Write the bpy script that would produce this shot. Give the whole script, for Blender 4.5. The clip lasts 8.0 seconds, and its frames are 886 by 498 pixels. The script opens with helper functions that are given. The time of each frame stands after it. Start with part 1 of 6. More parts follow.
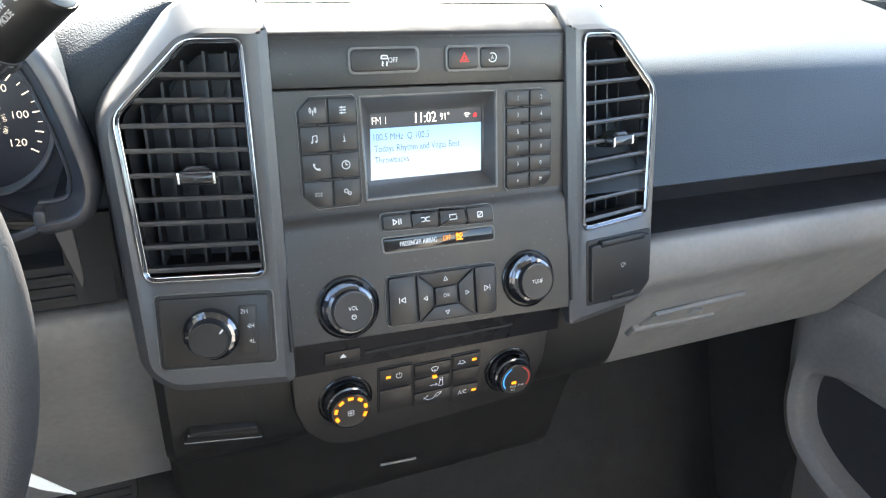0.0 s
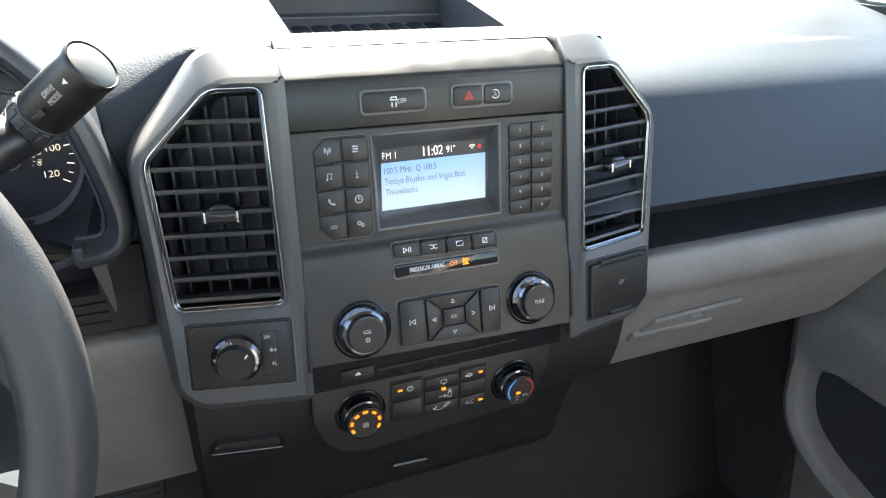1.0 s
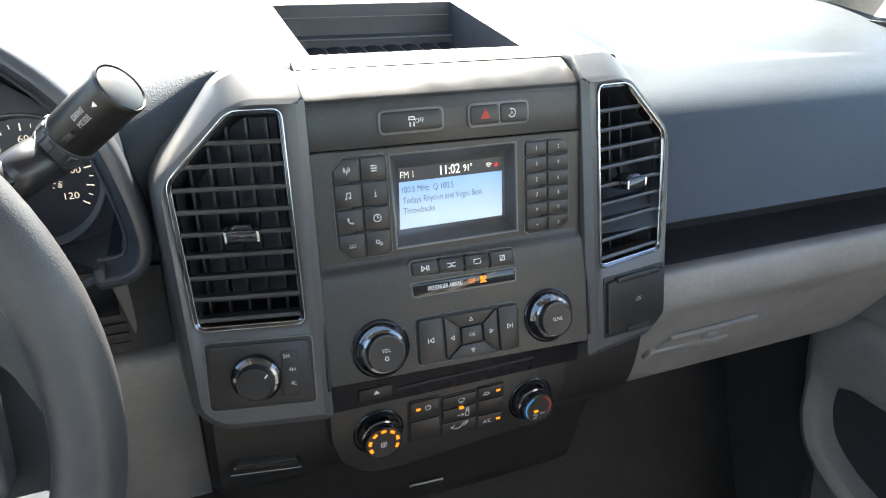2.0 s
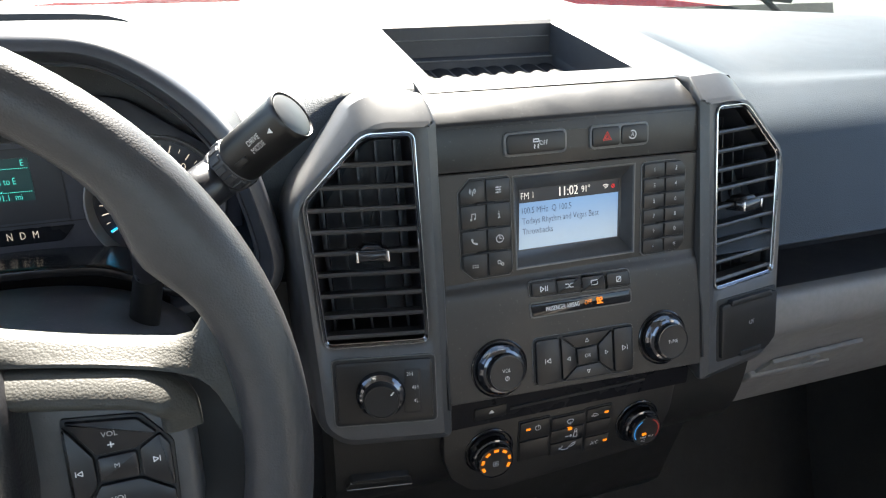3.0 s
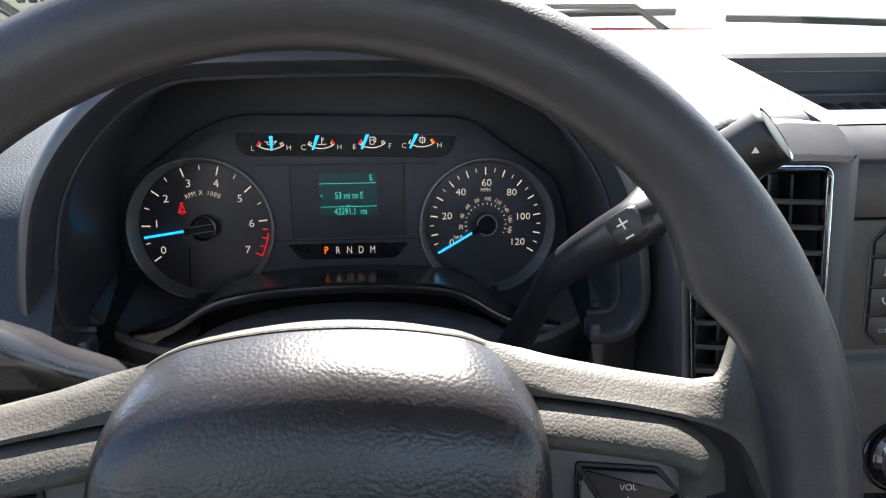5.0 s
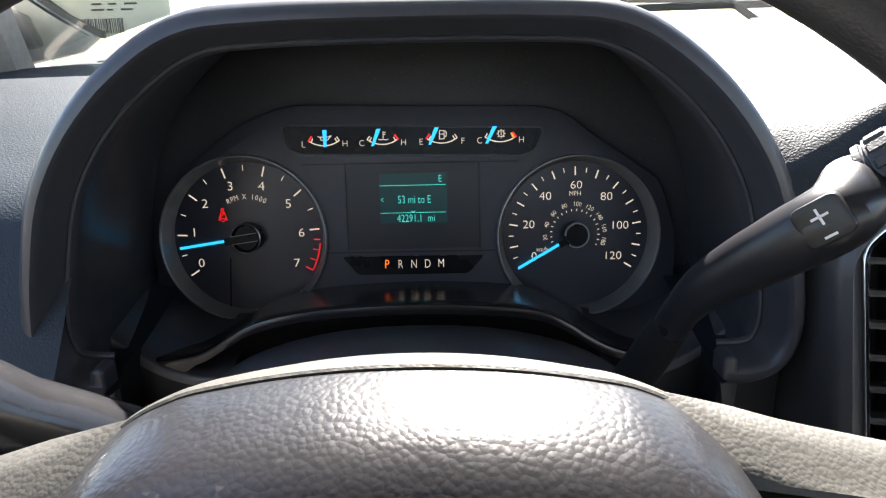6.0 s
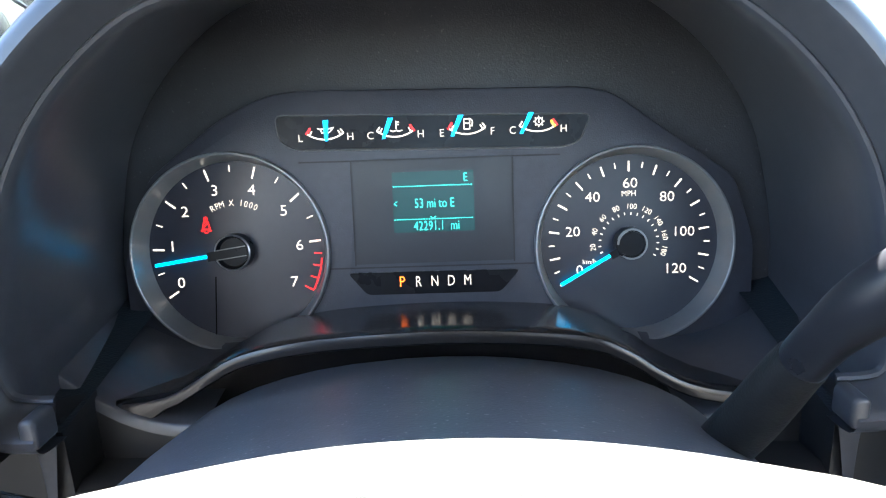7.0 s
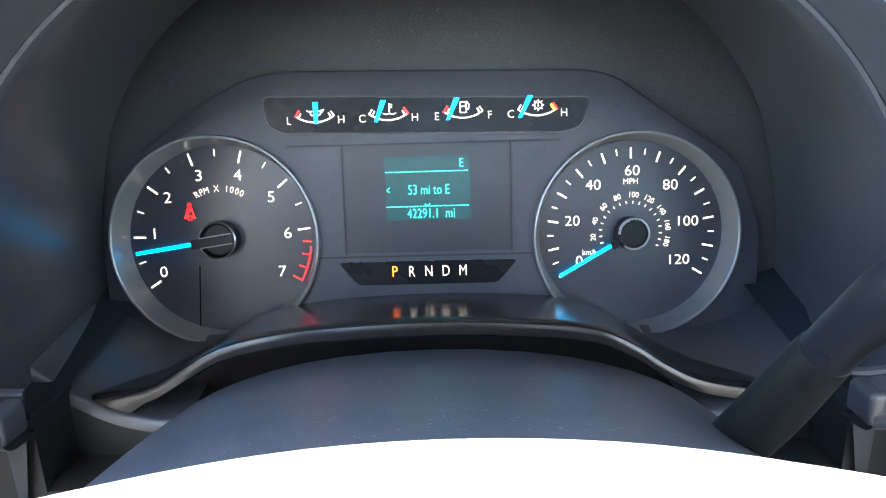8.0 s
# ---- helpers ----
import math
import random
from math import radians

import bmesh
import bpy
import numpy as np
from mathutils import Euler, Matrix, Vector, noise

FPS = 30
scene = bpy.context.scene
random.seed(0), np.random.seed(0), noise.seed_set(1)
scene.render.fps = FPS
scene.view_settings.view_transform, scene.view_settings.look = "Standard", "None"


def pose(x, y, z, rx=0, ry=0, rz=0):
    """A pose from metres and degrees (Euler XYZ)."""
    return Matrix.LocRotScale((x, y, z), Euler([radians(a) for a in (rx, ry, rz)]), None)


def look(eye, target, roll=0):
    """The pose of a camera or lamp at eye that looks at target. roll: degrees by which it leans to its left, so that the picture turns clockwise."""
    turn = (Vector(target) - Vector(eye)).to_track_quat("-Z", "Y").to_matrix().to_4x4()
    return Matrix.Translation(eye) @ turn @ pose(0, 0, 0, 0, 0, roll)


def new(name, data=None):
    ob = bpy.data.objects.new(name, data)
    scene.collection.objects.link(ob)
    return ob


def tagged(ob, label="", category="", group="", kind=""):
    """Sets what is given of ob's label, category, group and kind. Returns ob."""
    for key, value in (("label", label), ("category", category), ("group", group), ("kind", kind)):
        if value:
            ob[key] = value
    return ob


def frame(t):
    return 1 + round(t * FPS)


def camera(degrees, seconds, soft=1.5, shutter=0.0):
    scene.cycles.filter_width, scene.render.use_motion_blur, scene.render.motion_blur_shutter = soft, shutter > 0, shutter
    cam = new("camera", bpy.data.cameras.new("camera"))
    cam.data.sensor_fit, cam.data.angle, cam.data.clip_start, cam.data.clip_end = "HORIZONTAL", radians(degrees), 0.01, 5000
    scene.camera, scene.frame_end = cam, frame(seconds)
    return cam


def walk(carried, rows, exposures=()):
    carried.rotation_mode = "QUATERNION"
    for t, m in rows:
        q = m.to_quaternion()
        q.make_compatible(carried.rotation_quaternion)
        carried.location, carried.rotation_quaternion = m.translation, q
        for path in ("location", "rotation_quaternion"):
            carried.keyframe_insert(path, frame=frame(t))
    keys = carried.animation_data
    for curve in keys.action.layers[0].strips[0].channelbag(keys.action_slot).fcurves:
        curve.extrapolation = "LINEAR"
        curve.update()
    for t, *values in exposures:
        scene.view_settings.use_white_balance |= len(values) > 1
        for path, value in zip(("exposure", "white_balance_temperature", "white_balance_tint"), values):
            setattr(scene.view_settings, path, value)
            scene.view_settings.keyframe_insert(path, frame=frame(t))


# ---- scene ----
cam = camera(66.0, 8.0, soft=1.15)
PATH = [
    (0, (-0.198, -0.434, 1.055), (0.551, 1.229, 0.233), 2.4),
    (0.5, (-0.2, -0.446, 1.082), (0.52, 1.199, 0.202), 1.8),
    (1, (-0.204, -0.449, 1.104), (0.51, 1.2, 0.226), 1.6),
    (1.2, (-0.204, -0.449, 1.103), (0.508, 1.204, 0.233), 1.4),
    (2.3, (-0.228, -0.443, 1.105), (0.467, 1.243, 0.285), 0.7),
    (2.5, (-0.242, -0.437, 1.108), (0.434, 1.258, 0.29), 0.7),
    (3, (-0.273, -0.427, 1.11), (0.322, 1.311, 0.319), -0.1),
    (3.5, (-0.31, -0.42, 1.11), (0.199, 1.365, 0.363), 0.1),
    (4, (-0.349, -0.409, 1.105), (0.059, 1.42, 0.407), 0.3),
    (4.5, (-0.385, -0.383, 1.097), (-0.127, 1.482, 0.422), 0.0),
    (5, (-0.409, -0.357, 1.087), (-0.271, 1.523, 0.418), -0.2),
    (5.2, (-0.412, -0.343, 1.081), (-0.345, 1.546, 0.428), -0.3),
    (6.3, (-0.428, -0.243, 1.0388), (-0.451, 1.673, 0.4628), -1.6),
    (6.5, (-0.429, -0.225, 1.0328), (-0.466, 1.697, 0.4778), -1.9),
    (7, (-0.432, -0.19, 1.0180), (-0.487, 1.736, 0.484), -2.4),
    (7.5, (-0.432, -0.178, 1.0115), (-0.49, 1.746, 0.475), -2.0),
    (8, (-0.434, -0.175, 1.0095), (-0.466, 1.747, 0.464), -1.9),
]
EXPOSURES = [(0, 4.75, 6950, 8), (1, 4.25, 6950, 8), (2.5, 3.95, 6950, 8), (3.5, 3.0, 6800, 11), (4.5, 2.6, 6700, 13), (5.2, 3.4, 6700, 14), (6.5, 3.15, 6800, 12), (7, 5.05, 6150, 8), (8, 5.38, 6200, 8)]
walk(cam, [(t, look(eye, target, roll)) for t, eye, target, roll in PATH], EXPOSURES)

# world and sun
SUN_AZ, SUN_EL = radians(10), radians(45)
to_sun = Vector((math.sin(SUN_AZ) * math.cos(SUN_EL), math.cos(SUN_AZ) * math.cos(SUN_EL), math.sin(SUN_EL)))
world = bpy.data.worlds.new("sky")
scene.world = world
world.use_nodes = True
wn = world.node_tree
sky = wn.nodes.new("ShaderNodeTexSky")
sky.sky_type = "NISHITA"
sky.sun_disc = False
sky.sun_elevation, sky.sun_rotation = SUN_EL, SUN_AZ
wn.links.new(sky.outputs[0], wn.nodes["Background"].inputs[0])
wn.nodes["Background"].inputs[1].default_value = 0.055
sun = new("sun", bpy.data.lights.new("sun", "SUN"))
sun.data.energy, sun.data.angle, sun.data.color = 5.0, radians(0.6), (1.0, 0.965, 0.91)
sun.matrix_world = look(tuple(to_sun * 20), (0, 0, 0))


# materials
def mat(name, color, rough=0.5, metal=0.0, grain=0.0, grain_scale=900, var=0.12, coat=0.0, dust=0.0, emit=None, power=0.0, spec=0.5, cells=False, smudge=0.05):
    m = bpy.data.materials.new(name)
    m.use_nodes = True
    nt = m.node_tree
    b = nt.nodes["Principled BSDF"]
    b.inputs["Metallic"].default_value = metal
    b.inputs["Specular IOR Level"].default_value = spec
    if coat:
        b.inputs["Coat Weight"].default_value = coat
        b.inputs["Coat Roughness"].default_value = 0.06
    co = nt.nodes.new("ShaderNodeTexCoord")

    def tex(scale, detail=3.0):
        n = nt.nodes.new("ShaderNodeTexNoise")
        n.inputs["Scale"].default_value, n.inputs["Detail"].default_value = scale, detail
        nt.links.new(co.outputs["Object"], n.inputs["Vector"])
        return n

    def span(src, a, b_, lo=0.3, hi=0.7):
        r = nt.nodes.new("ShaderNodeMapRange")
        r.inputs["From Min"].default_value, r.inputs["From Max"].default_value = lo, hi
        r.inputs["To Min"].default_value, r.inputs["To Max"].default_value = a, b_
        nt.links.new(src, r.inputs["Value"])
        return r.outputs[0]

    big, fine = tex(9.0), tex(160.0)
    add = nt.nodes.new("ShaderNodeMath")
    add.operation = "ADD"
    nt.links.new(span(big.outputs["Fac"], -var, var), add.inputs[0])
    nt.links.new(span(fine.outputs["Fac"], 1 - var * 0.6, 1 + var * 0.6), add.inputs[1])
    mul = nt.nodes.new("ShaderNodeVectorMath")
    mul.operation = "SCALE"
    mul.inputs[0].default_value = color
    nt.links.new(add.outputs[0], mul.inputs["Scale"])
    last = mul.outputs[0]
    if dust:
        speck = tex(520.0, 1.0)
        mix = nt.nodes.new("ShaderNodeMix")
        mix.data_type = "RGBA"
        nt.links.new(span(speck.outputs["Fac"], 0, dust, 0.70, 0.78), mix.inputs["Factor"])
        nt.links.new(last, mix.inputs["A"])
        mix.inputs["B"].default_value = (0.45, 0.43, 0.40, 1)
        last = mix.outputs["Result"]
    nt.links.new(last, b.inputs["Base Color"])
    wear = tex(38.0, 5.0)
    nt.links.new(span(wear.outputs["Fac"], max(0.02, rough - smudge), min(1, rough + smudge)), b.inputs["Roughness"])
    if grain:
        if cells:
            g = nt.nodes.new("ShaderNodeTexVoronoi")
            g.feature = "F1" if cells == "dome" else "SMOOTH_F1"
            g.inputs["Scale"].default_value = grain_scale
            warp = tex(grain_scale * 0.7, 2.0)
            wv = nt.nodes.new("ShaderNodeVectorMath")
            wv.operation = "MULTIPLY_ADD"
            nt.links.new(warp.outputs["Color"], wv.inputs[0])
            wv.inputs[1].default_value = ((0.6 if cells == "dome" else 1.2) / grain_scale,) * 3
            nt.links.new(co.outputs["Object"], wv.inputs[2])
            nt.links.new(wv.outputs[0], g.inputs["Vector"])
            src = g.outputs["Distance"]
        else:
            src = tex(grain_scale, 2.0).outputs["Fac"]
        bump = nt.nodes.new("ShaderNodeBump")
        bump.inputs["Strength"].default_value = grain
        bump.invert = cells == "dome"
        bump.inputs["Distance"].default_value = 0.6 / grain_scale
        nt.links.new(src, bump.inputs["Height"])
        nt.links.new(bump.outputs[0], b.inputs["Normal"])
    if emit:
        b.inputs["Emission Color"].default_value = (*emit, 1)
        b.inputs["Emission Strength"].default_value = power
    return m


PAD = mat("dash_pad_plastic", (0.0180, 0.0252, 0.0325), 0.5, spec=0.36, grain=0.36, grain_scale=800, dust=0.05, cells=True, smudge=0.02, var=0.06)
SOFT = mat("dark_soft_plastic", (0.03, 0.031, 0.036), 0.5, grain=0.35, grain_scale=900, dust=0.12)
FASCIA = mat("fascia_black_plastic", (0.0190, 0.0176, 0.0166), 0.37, spec=0.5, grain=0.18, grain_scale=1400, dust=0.10)
GRAPHITE = mat("graphite_paint", (0.084, 0.084, 0.086), 0.38, metal=0.35, grain=0.06, grain_scale=2200, var=0.06, dust=0.08)
CHROME = mat("chrome", (0.64, 0.64, 0.66), 0.14, metal=1.0, var=0.04)
SATIN = mat("satin_silver", (0.42, 0.42, 0.43), 0.3, metal=0.9, var=0.05)
GLOSS = mat("gloss_black", (0.012, 0.012, 0.014), 0.12, var=0.05, smudge=0.06)
BUTTON = mat("button_rubber", (0.0135, 0.0128, 0.0130), 0.38, grain=0.12, grain_scale=1800)
KNOB = mat("knob_black", (0.02, 0.02, 0.022), 0.18, smudge=0.05, coat=0.3)
COLLAR = mat("black_chrome", (0.15, 0.155, 0.17), 0.1, metal=0.95, var=0.04, smudge=0.04)
GREY = mat("warm_grey_plastic", (0.205, 0.197, 0.190), 0.5, grain=0.35, grain_scale=800, dust=0.1)
DARKGAP = mat("shadow_gap_plastic", (0.012, 0.012, 0.013), 0.6)
LEATHER = mat("wheel_vinyl", (0.0150, 0.0146, 0.0165), 0.29, spec=0.58, grain=0.12, grain_scale=640, cells="dome", dust=0.05, smudge=0.02, var=0.06)
RIMMAT = mat("rim_urethane", (0.044, 0.0425, 0.044), 0.40, spec=0.5, grain=0.18, grain_scale=1000, cells="dome")
SPOKEMAT = mat("spoke_urethane", (0.056, 0.0542, 0.048), 0.56, spec=0.3, grain=0.2, grain_scale=850, cells="dome")
SMOKE = mat("smoked_lens", (0.010, 0.010, 0.012), 0.28, spec=0.14, var=0.03)
FLOORING = mat("grey_floor_vinyl", (0.06, 0.058, 0.055), 0.8, grain=0.5, grain_scale=300)
SLAT = mat("vent_slat_plastic", (0.048, 0.047, 0.047), 0.33, grain=0.1, grain_scale=1500)
PRINT = mat("white_print", (0.75, 0.75, 0.75), 0.5, var=0.03)
CARPET = mat("black_carpet", (0.03, 0.03, 0.029), 0.95, grain=1.0, grain_scale=600)
RED = mat("red_paint", (0.62, 0.055, 0.04), 0.25, coat=0.8, var=0.05)
CLOTH = mat("headliner_cloth", (0.36, 0.335, 0.30), 0.95, grain=0.6, grain_scale=500)
VENTBOX = mat("vent_duct_plastic", (0.028, 0.027, 0.030), 0.5)
VANE = mat("vane_plastic", (0.030, 0.029, 0.031), 0.4)
WALL = mat("light_cab_trim", (0.27, 0.24, 0.21), 0.7, grain=0.3, grain_scale=500)
RUBBER = mat("rubber", (0.02, 0.02, 0.02), 0.7, grain=0.3, grain_scale=600)
ASPHALT = mat("asphalt", (0.042, 0.042, 0.041), 0.9, grain=0.8, grain_scale=60)
# pale grey; strips round keys and panels carry their edge highlights as colour
EDGE = mat("button_edge", (0.13, 0.128, 0.125), 0.35)
GAPBLACK = mat("seam_black", (0.003, 0.003, 0.003), 0.8, spec=0.1)
PAPER = mat("paper", (0.75, 0.75, 0.7), 0.7, var=0.04)


def glow(name, color, power):
    return mat(name, tuple(c * 0.5 for c in color), 0.4, emit=color, power=power, var=0.02)


LIT = glow("lit_white", (1.0, 0.85, 0.68), 0.072)
LIT_DIM = glow("lit_white_dim", (1.0, 0.88, 0.74), 0.065)
RED_LIT = glow("lit_red", (1.0, 0.018, 0.018), 0.08)
BLUE_LIT = glow("lit_needle_blue", (0.01, 0.45, 0.95), 0.17)
ORANGE_LIT = glow("lit_orange", (1.0, 0.27, 0.01), 0.10)
TEAL_LIT = glow("lit_teal", (0.05, 0.65, 0.55), 0.13)
TEAL_BACK = glow("teal_backlight", (0.0, 0.05, 0.05), 0.028)
SCREEN_LIT = glow("screen_backlight", (0.50, 0.74, 1.0), 0.033)
SCREEN_DARK = glow("screen_dark_bar", (0.02, 0.022, 0.03), 0.035)
SCREEN_WHITE = glow("screen_white", (1.0, 0.95, 0.88), 0.075)
AMBER = glow("lit_amber", (1.0, 0.5, 0.03), 0.09)

nt_ = SCREEN_LIT.node_tree
co_, sep_, rng_, mix_ = nt_.nodes.new("ShaderNodeTexCoord"), nt_.nodes.new("ShaderNodeSeparateXYZ"), nt_.nodes.new("ShaderNodeMapRange"), nt_.nodes.new("ShaderNodeMix")
mix_.data_type = "RGBA"
rng_.inputs["From Min"].default_value, rng_.inputs["From Max"].default_value = 0.893, 0.928
nt_.links.new(co_.outputs["Object"], sep_.inputs[0])
nt_.links.new(sep_.outputs[2], rng_.inputs[0])
nt_.links.new(rng_.outputs[0], mix_.inputs["Factor"])
mix_.inputs["A"].default_value, mix_.inputs["B"].default_value = (0.78, 0.90, 1.0, 1), (0.10, 0.38, 0.95, 1)
nt_.links.new(mix_.outputs["Result"], nt_.nodes["Principled BSDF"].inputs["Emission Color"])

glass = bpy.data.materials.new("window_glass")
glass.use_nodes = True
gn = glass.node_tree
gn.nodes.remove(gn.nodes["Principled BSDF"])
gt, gg, gm = gn.nodes.new("ShaderNodeBsdfTransparent"), gn.nodes.new("ShaderNodeBsdfGlossy"), gn.nodes.new("ShaderNodeMixShader")
gt.inputs[0].default_value = (0.86, 0.9, 0.88, 1)
gg.inputs["Roughness"].default_value = 0.02
gm.inputs[0].default_value = 0.09
gn.links.new(gt.outputs[0], gm.inputs[1])
gn.links.new(gg.outputs[0], gm.inputs[2])
gn.links.new(gm.outputs[0], gn.nodes["Material Output"].inputs[0])


# builders
def thing(name, at, label, category, group="", kind=""):
    ob = new(name)
    ob.location = at
    ob.empty_display_size = 0.02
    bpy.context.view_layer.update()
    return tagged(ob, label, category, group, kind)


def part(name, bm, material, parent=None, label="", sharp=35):
    bmesh.ops.recalc_face_normals(bm, faces=bm.faces[:])
    me = bpy.data.meshes.new(name)
    bm.to_mesh(me)
    bm.free()
    for p in me.polygons:
        p.use_smooth = True
    me.set_sharp_from_angle(angle=radians(sharp))
    me.materials.append(material)
    ob = new(name, me)
    if parent:
        ob.parent = parent
        base = parent
        while base.parent:
            base = base.parent
        ob.matrix_parent_inverse = Matrix.Translation(-base.location) if parent is base else Matrix.Identity(4)
    return tagged(ob, label) if label else ob


def BM():
    return bmesh.new()


class Plane:
    """A leaning face: y = y0 + sx (x - x0) + sz (z - z0), seen from the cabin."""

    def __init__(self, x0, y0, z0, sx=0.0, sz=0.0):
        self.o, self.sx, self.sz = (x0, y0, z0), sx, sz
        self.n = Vector((sx, -1, sz)).normalized()

    def at(self, x, z, d=0.0):
        return Vector((x, self.o[1] + self.sx * (x - self.o[0]) + self.sz * (z - self.o[2]), z)) + self.n * d


class Tilt:
    """A plane of its own axes: u to the right, v up, n towards the cabin."""

    def __init__(self, o, u, v):
        self.o, self.u = Vector(o), Vector(u).normalized()
        self.n = self.u.cross(Vector(v)).normalized()
        self.v = self.n.cross(self.u)

    def at(self, x, z, d=0.0):
        return self.o + self.u * x + self.v * z + self.n * d


def rrect(x0, z0, x1, z1, r=0.002, n=3):
    pts = []
    for cx, cz, a in ((x1 - r, z1 - r, 0), (x0 + r, z1 - r, 90), (x0 + r, z0 + r, 180), (x1 - r, z0 + r, 270)):
        for i in range(n + 1):
            t = radians(a + 90 * i / n)
            pts.append((cx + r * math.cos(t), cz + r * math.sin(t)))
    return pts


def rounded(pts, r, n=3):
    out = []
    k = len(pts)
    for i in range(k):
        p, a, b = Vector(pts[i]), Vector(pts[i - 1]), Vector(pts[(i + 1) % k])
        q = min(r[i] if isinstance(r, list) else r, (a - p).length * 0.45, (b - p).length * 0.45)
        s, e = p + (a - p).normalized() * q, p + (b - p).normalized() * q
        for j in range(n + 1):
            t = j / n
            out.append(tuple(s * (1 - t) ** 2 + p * 2 * t * (1 - t) + e * t * t))
    return out


def inset(pts, d):
    k, out = len(pts), []
    area = sum(pts[i - 1][0] * pts[i][1] - pts[i][0] * pts[i - 1][1] for i in range(k))
    s = 1 if area > 0 else -1
    for i in range(k):
        p, a, b = Vector(pts[i]), Vector(pts[i - 1]), Vector(pts[(i + 1) % k])
        e1, e2 = (p - a), (b - p)
        if e1.length < 1e-7 or e2.length < 1e-7:
            out.append(tuple(p))
            continue
        e1.normalize(), e2.normalize()
        n1, n2 = Vector((-e1.y, e1.x)) * s, Vector((-e2.y, e2.x)) * s
        m = n1 + n2
        m = m / max(m.length_squared, 0.4) * 2 if m.length > 1e-6 else n1
        out.append(tuple(p + m * d))
    return out


def bridge(bm, a, b):
    k = len(a)
    for i in range(k):
        bm.faces.new((a[i - 1], a[i], b[i], b[i - 1]))


def slab(bm, plane, pts, d0, d1, bev=0.0, steps=2, back=True):
    """A plate with the outline pts, from depth d0 to d1, its front edge rounded by bev."""
    rings = [[bm.verts.new(plane.at(x, z, d0)) for x, z in pts]]
    if bev:
        for i in range(steps + 1):
            t = radians(90 * i / steps)
            q = inset(pts, bev * (1 - math.cos(t)))
            rings.append([bm.verts.new(plane.at(x, z, d1 - bev + bev * math.sin(t))) for x, z in q])
    else:
        rings.append([bm.verts.new(plane.at(x, z, d1)) for x, z in pts])
    for a, b in zip(rings, rings[1:]):
        bridge(bm, a, b)
    bm.faces.new(rings[-1])
    if back:
        bm.faces.new(rings[0])
    return bm


def hoop(bm, plane, rings, close=False):
    """Bridges outlines of one vertex count, each (points, depth) or (points, function of x and z to depth)."""
    made = [[bm.verts.new(plane.at(x, z, d(x, z) if callable(d) else d)) for x, z in pts] for pts, d in rings]
    for a, b in zip(made, made[1:]):
        bridge(bm, a, b)
    if close:
        bridge(bm, made[-1], made[0])
    return made


def lathe(bm, plane, cx, cz, profile, n=40, cap=True, knurl=0.0, teeth=0):
    """Turns (radius, depth) rows about the normal of plane at (cx, cz)."""
    rows = []
    k = math.sqrt(1 + plane.sz ** 2) if isinstance(plane, Plane) else 1.0
    for r, d in profile:
        row = []
        for i in range(n):
            a = 2 * math.pi * i / n
            q = r * (1 + (knurl if teeth and (i * teeth // n) % 2 else 0))
            row.append(bm.verts.new(plane.at(cx + q * math.cos(a), cz + q * math.sin(a) / k, d)))
        rows.append(row)
    for a, b in zip(rows, rows[1:]):
        bridge(bm, a, b)
    if cap:
        bm.faces.new(rows[-1])
    return bm


def grid(bm, rows):
    vs = [[bm.verts.new(p) for p in row] for row in rows]
    for a, b in zip(vs, vs[1:]):
        for i in range(len(a) - 1):
            bm.faces.new((a[i], a[i + 1], b[i + 1], b[i]))
    return vs


def grid_bm(rows):
    bm = BM()
    grid(bm, rows)
    return bm


def tube(bm, path, radius, n=14, squash=1.0, cap=True, flat=None):
    """A tube along points; radius is a number or one for each point."""
    pts = [Vector(p) for p in path]
    rows = []
    side = None
    for i, p in enumerate(pts):
        t = (pts[min(i + 1, len(pts) - 1)] - pts[max(i - 1, 0)]).normalized()
        ref = Vector(flat) if flat else Vector((0, 0, 1))
        side = t.cross(ref)
        if side.length < 1e-4:
            side = t.cross(Vector((0, 1, 0)))
        side.normalize()
        up = side.cross(t)
        r = radius[i] if isinstance(radius, (list, tuple)) else radius
        rows.append([bm.verts.new(p + side * r * math.cos(a) + up * r * squash * math.sin(a)) for a in (2 * math.pi * j / n for j in range(n))])
    for a, b in zip(rows, rows[1:]):
        bridge(bm, a, b)
    if cap:
        bm.faces.new(rows[0]), bm.faces.new(rows[-1])
    return bm


def spline(pts, n=6, closed=False):
    out, k = [], len(pts)
    P = [Vector(p) for p in pts]
    for i in range(k if closed else k - 1):
        a, b, c, d = (P[(i + j) % k] if closed else P[min(max(i + j, 0), k - 1)] for j in (-1, 0, 1, 2))
        for s in range(n):
            t = s / n
            out.append(0.5 * ((2 * b) + (c - a) * t + (2 * a - 5 * b + 4 * c - d) * t * t + (3 * b - a - 3 * c + d) * t ** 3))
    if not closed:
        out.append(P[-1])
    return out


def strokes(bm, plane, lines, w, d=0.0004):
    """Flat printed strokes along 2D lines."""
    for line in lines:
        for (ax, az), (bx, bz) in zip(line, line[1:]):
            e = Vector((bx - ax, bz - az))
            if e.length < 1e-7:
                continue
            e.normalize()
            nx, nz = -e.y * w / 2, e.x * w / 2
            ex, ez = e.x * w / 4, e.y * w / 4
            bm.faces.new([bm.verts.new(plane.at(x, z, d)) for x, z in ((ax - ex + nx, az - ez + nz), (ax - ex - nx, az - ez - nz), (bx + ex - nx, bz + ez - nz), (bx + ex + nx, bz + ez + nz))])
    return bm


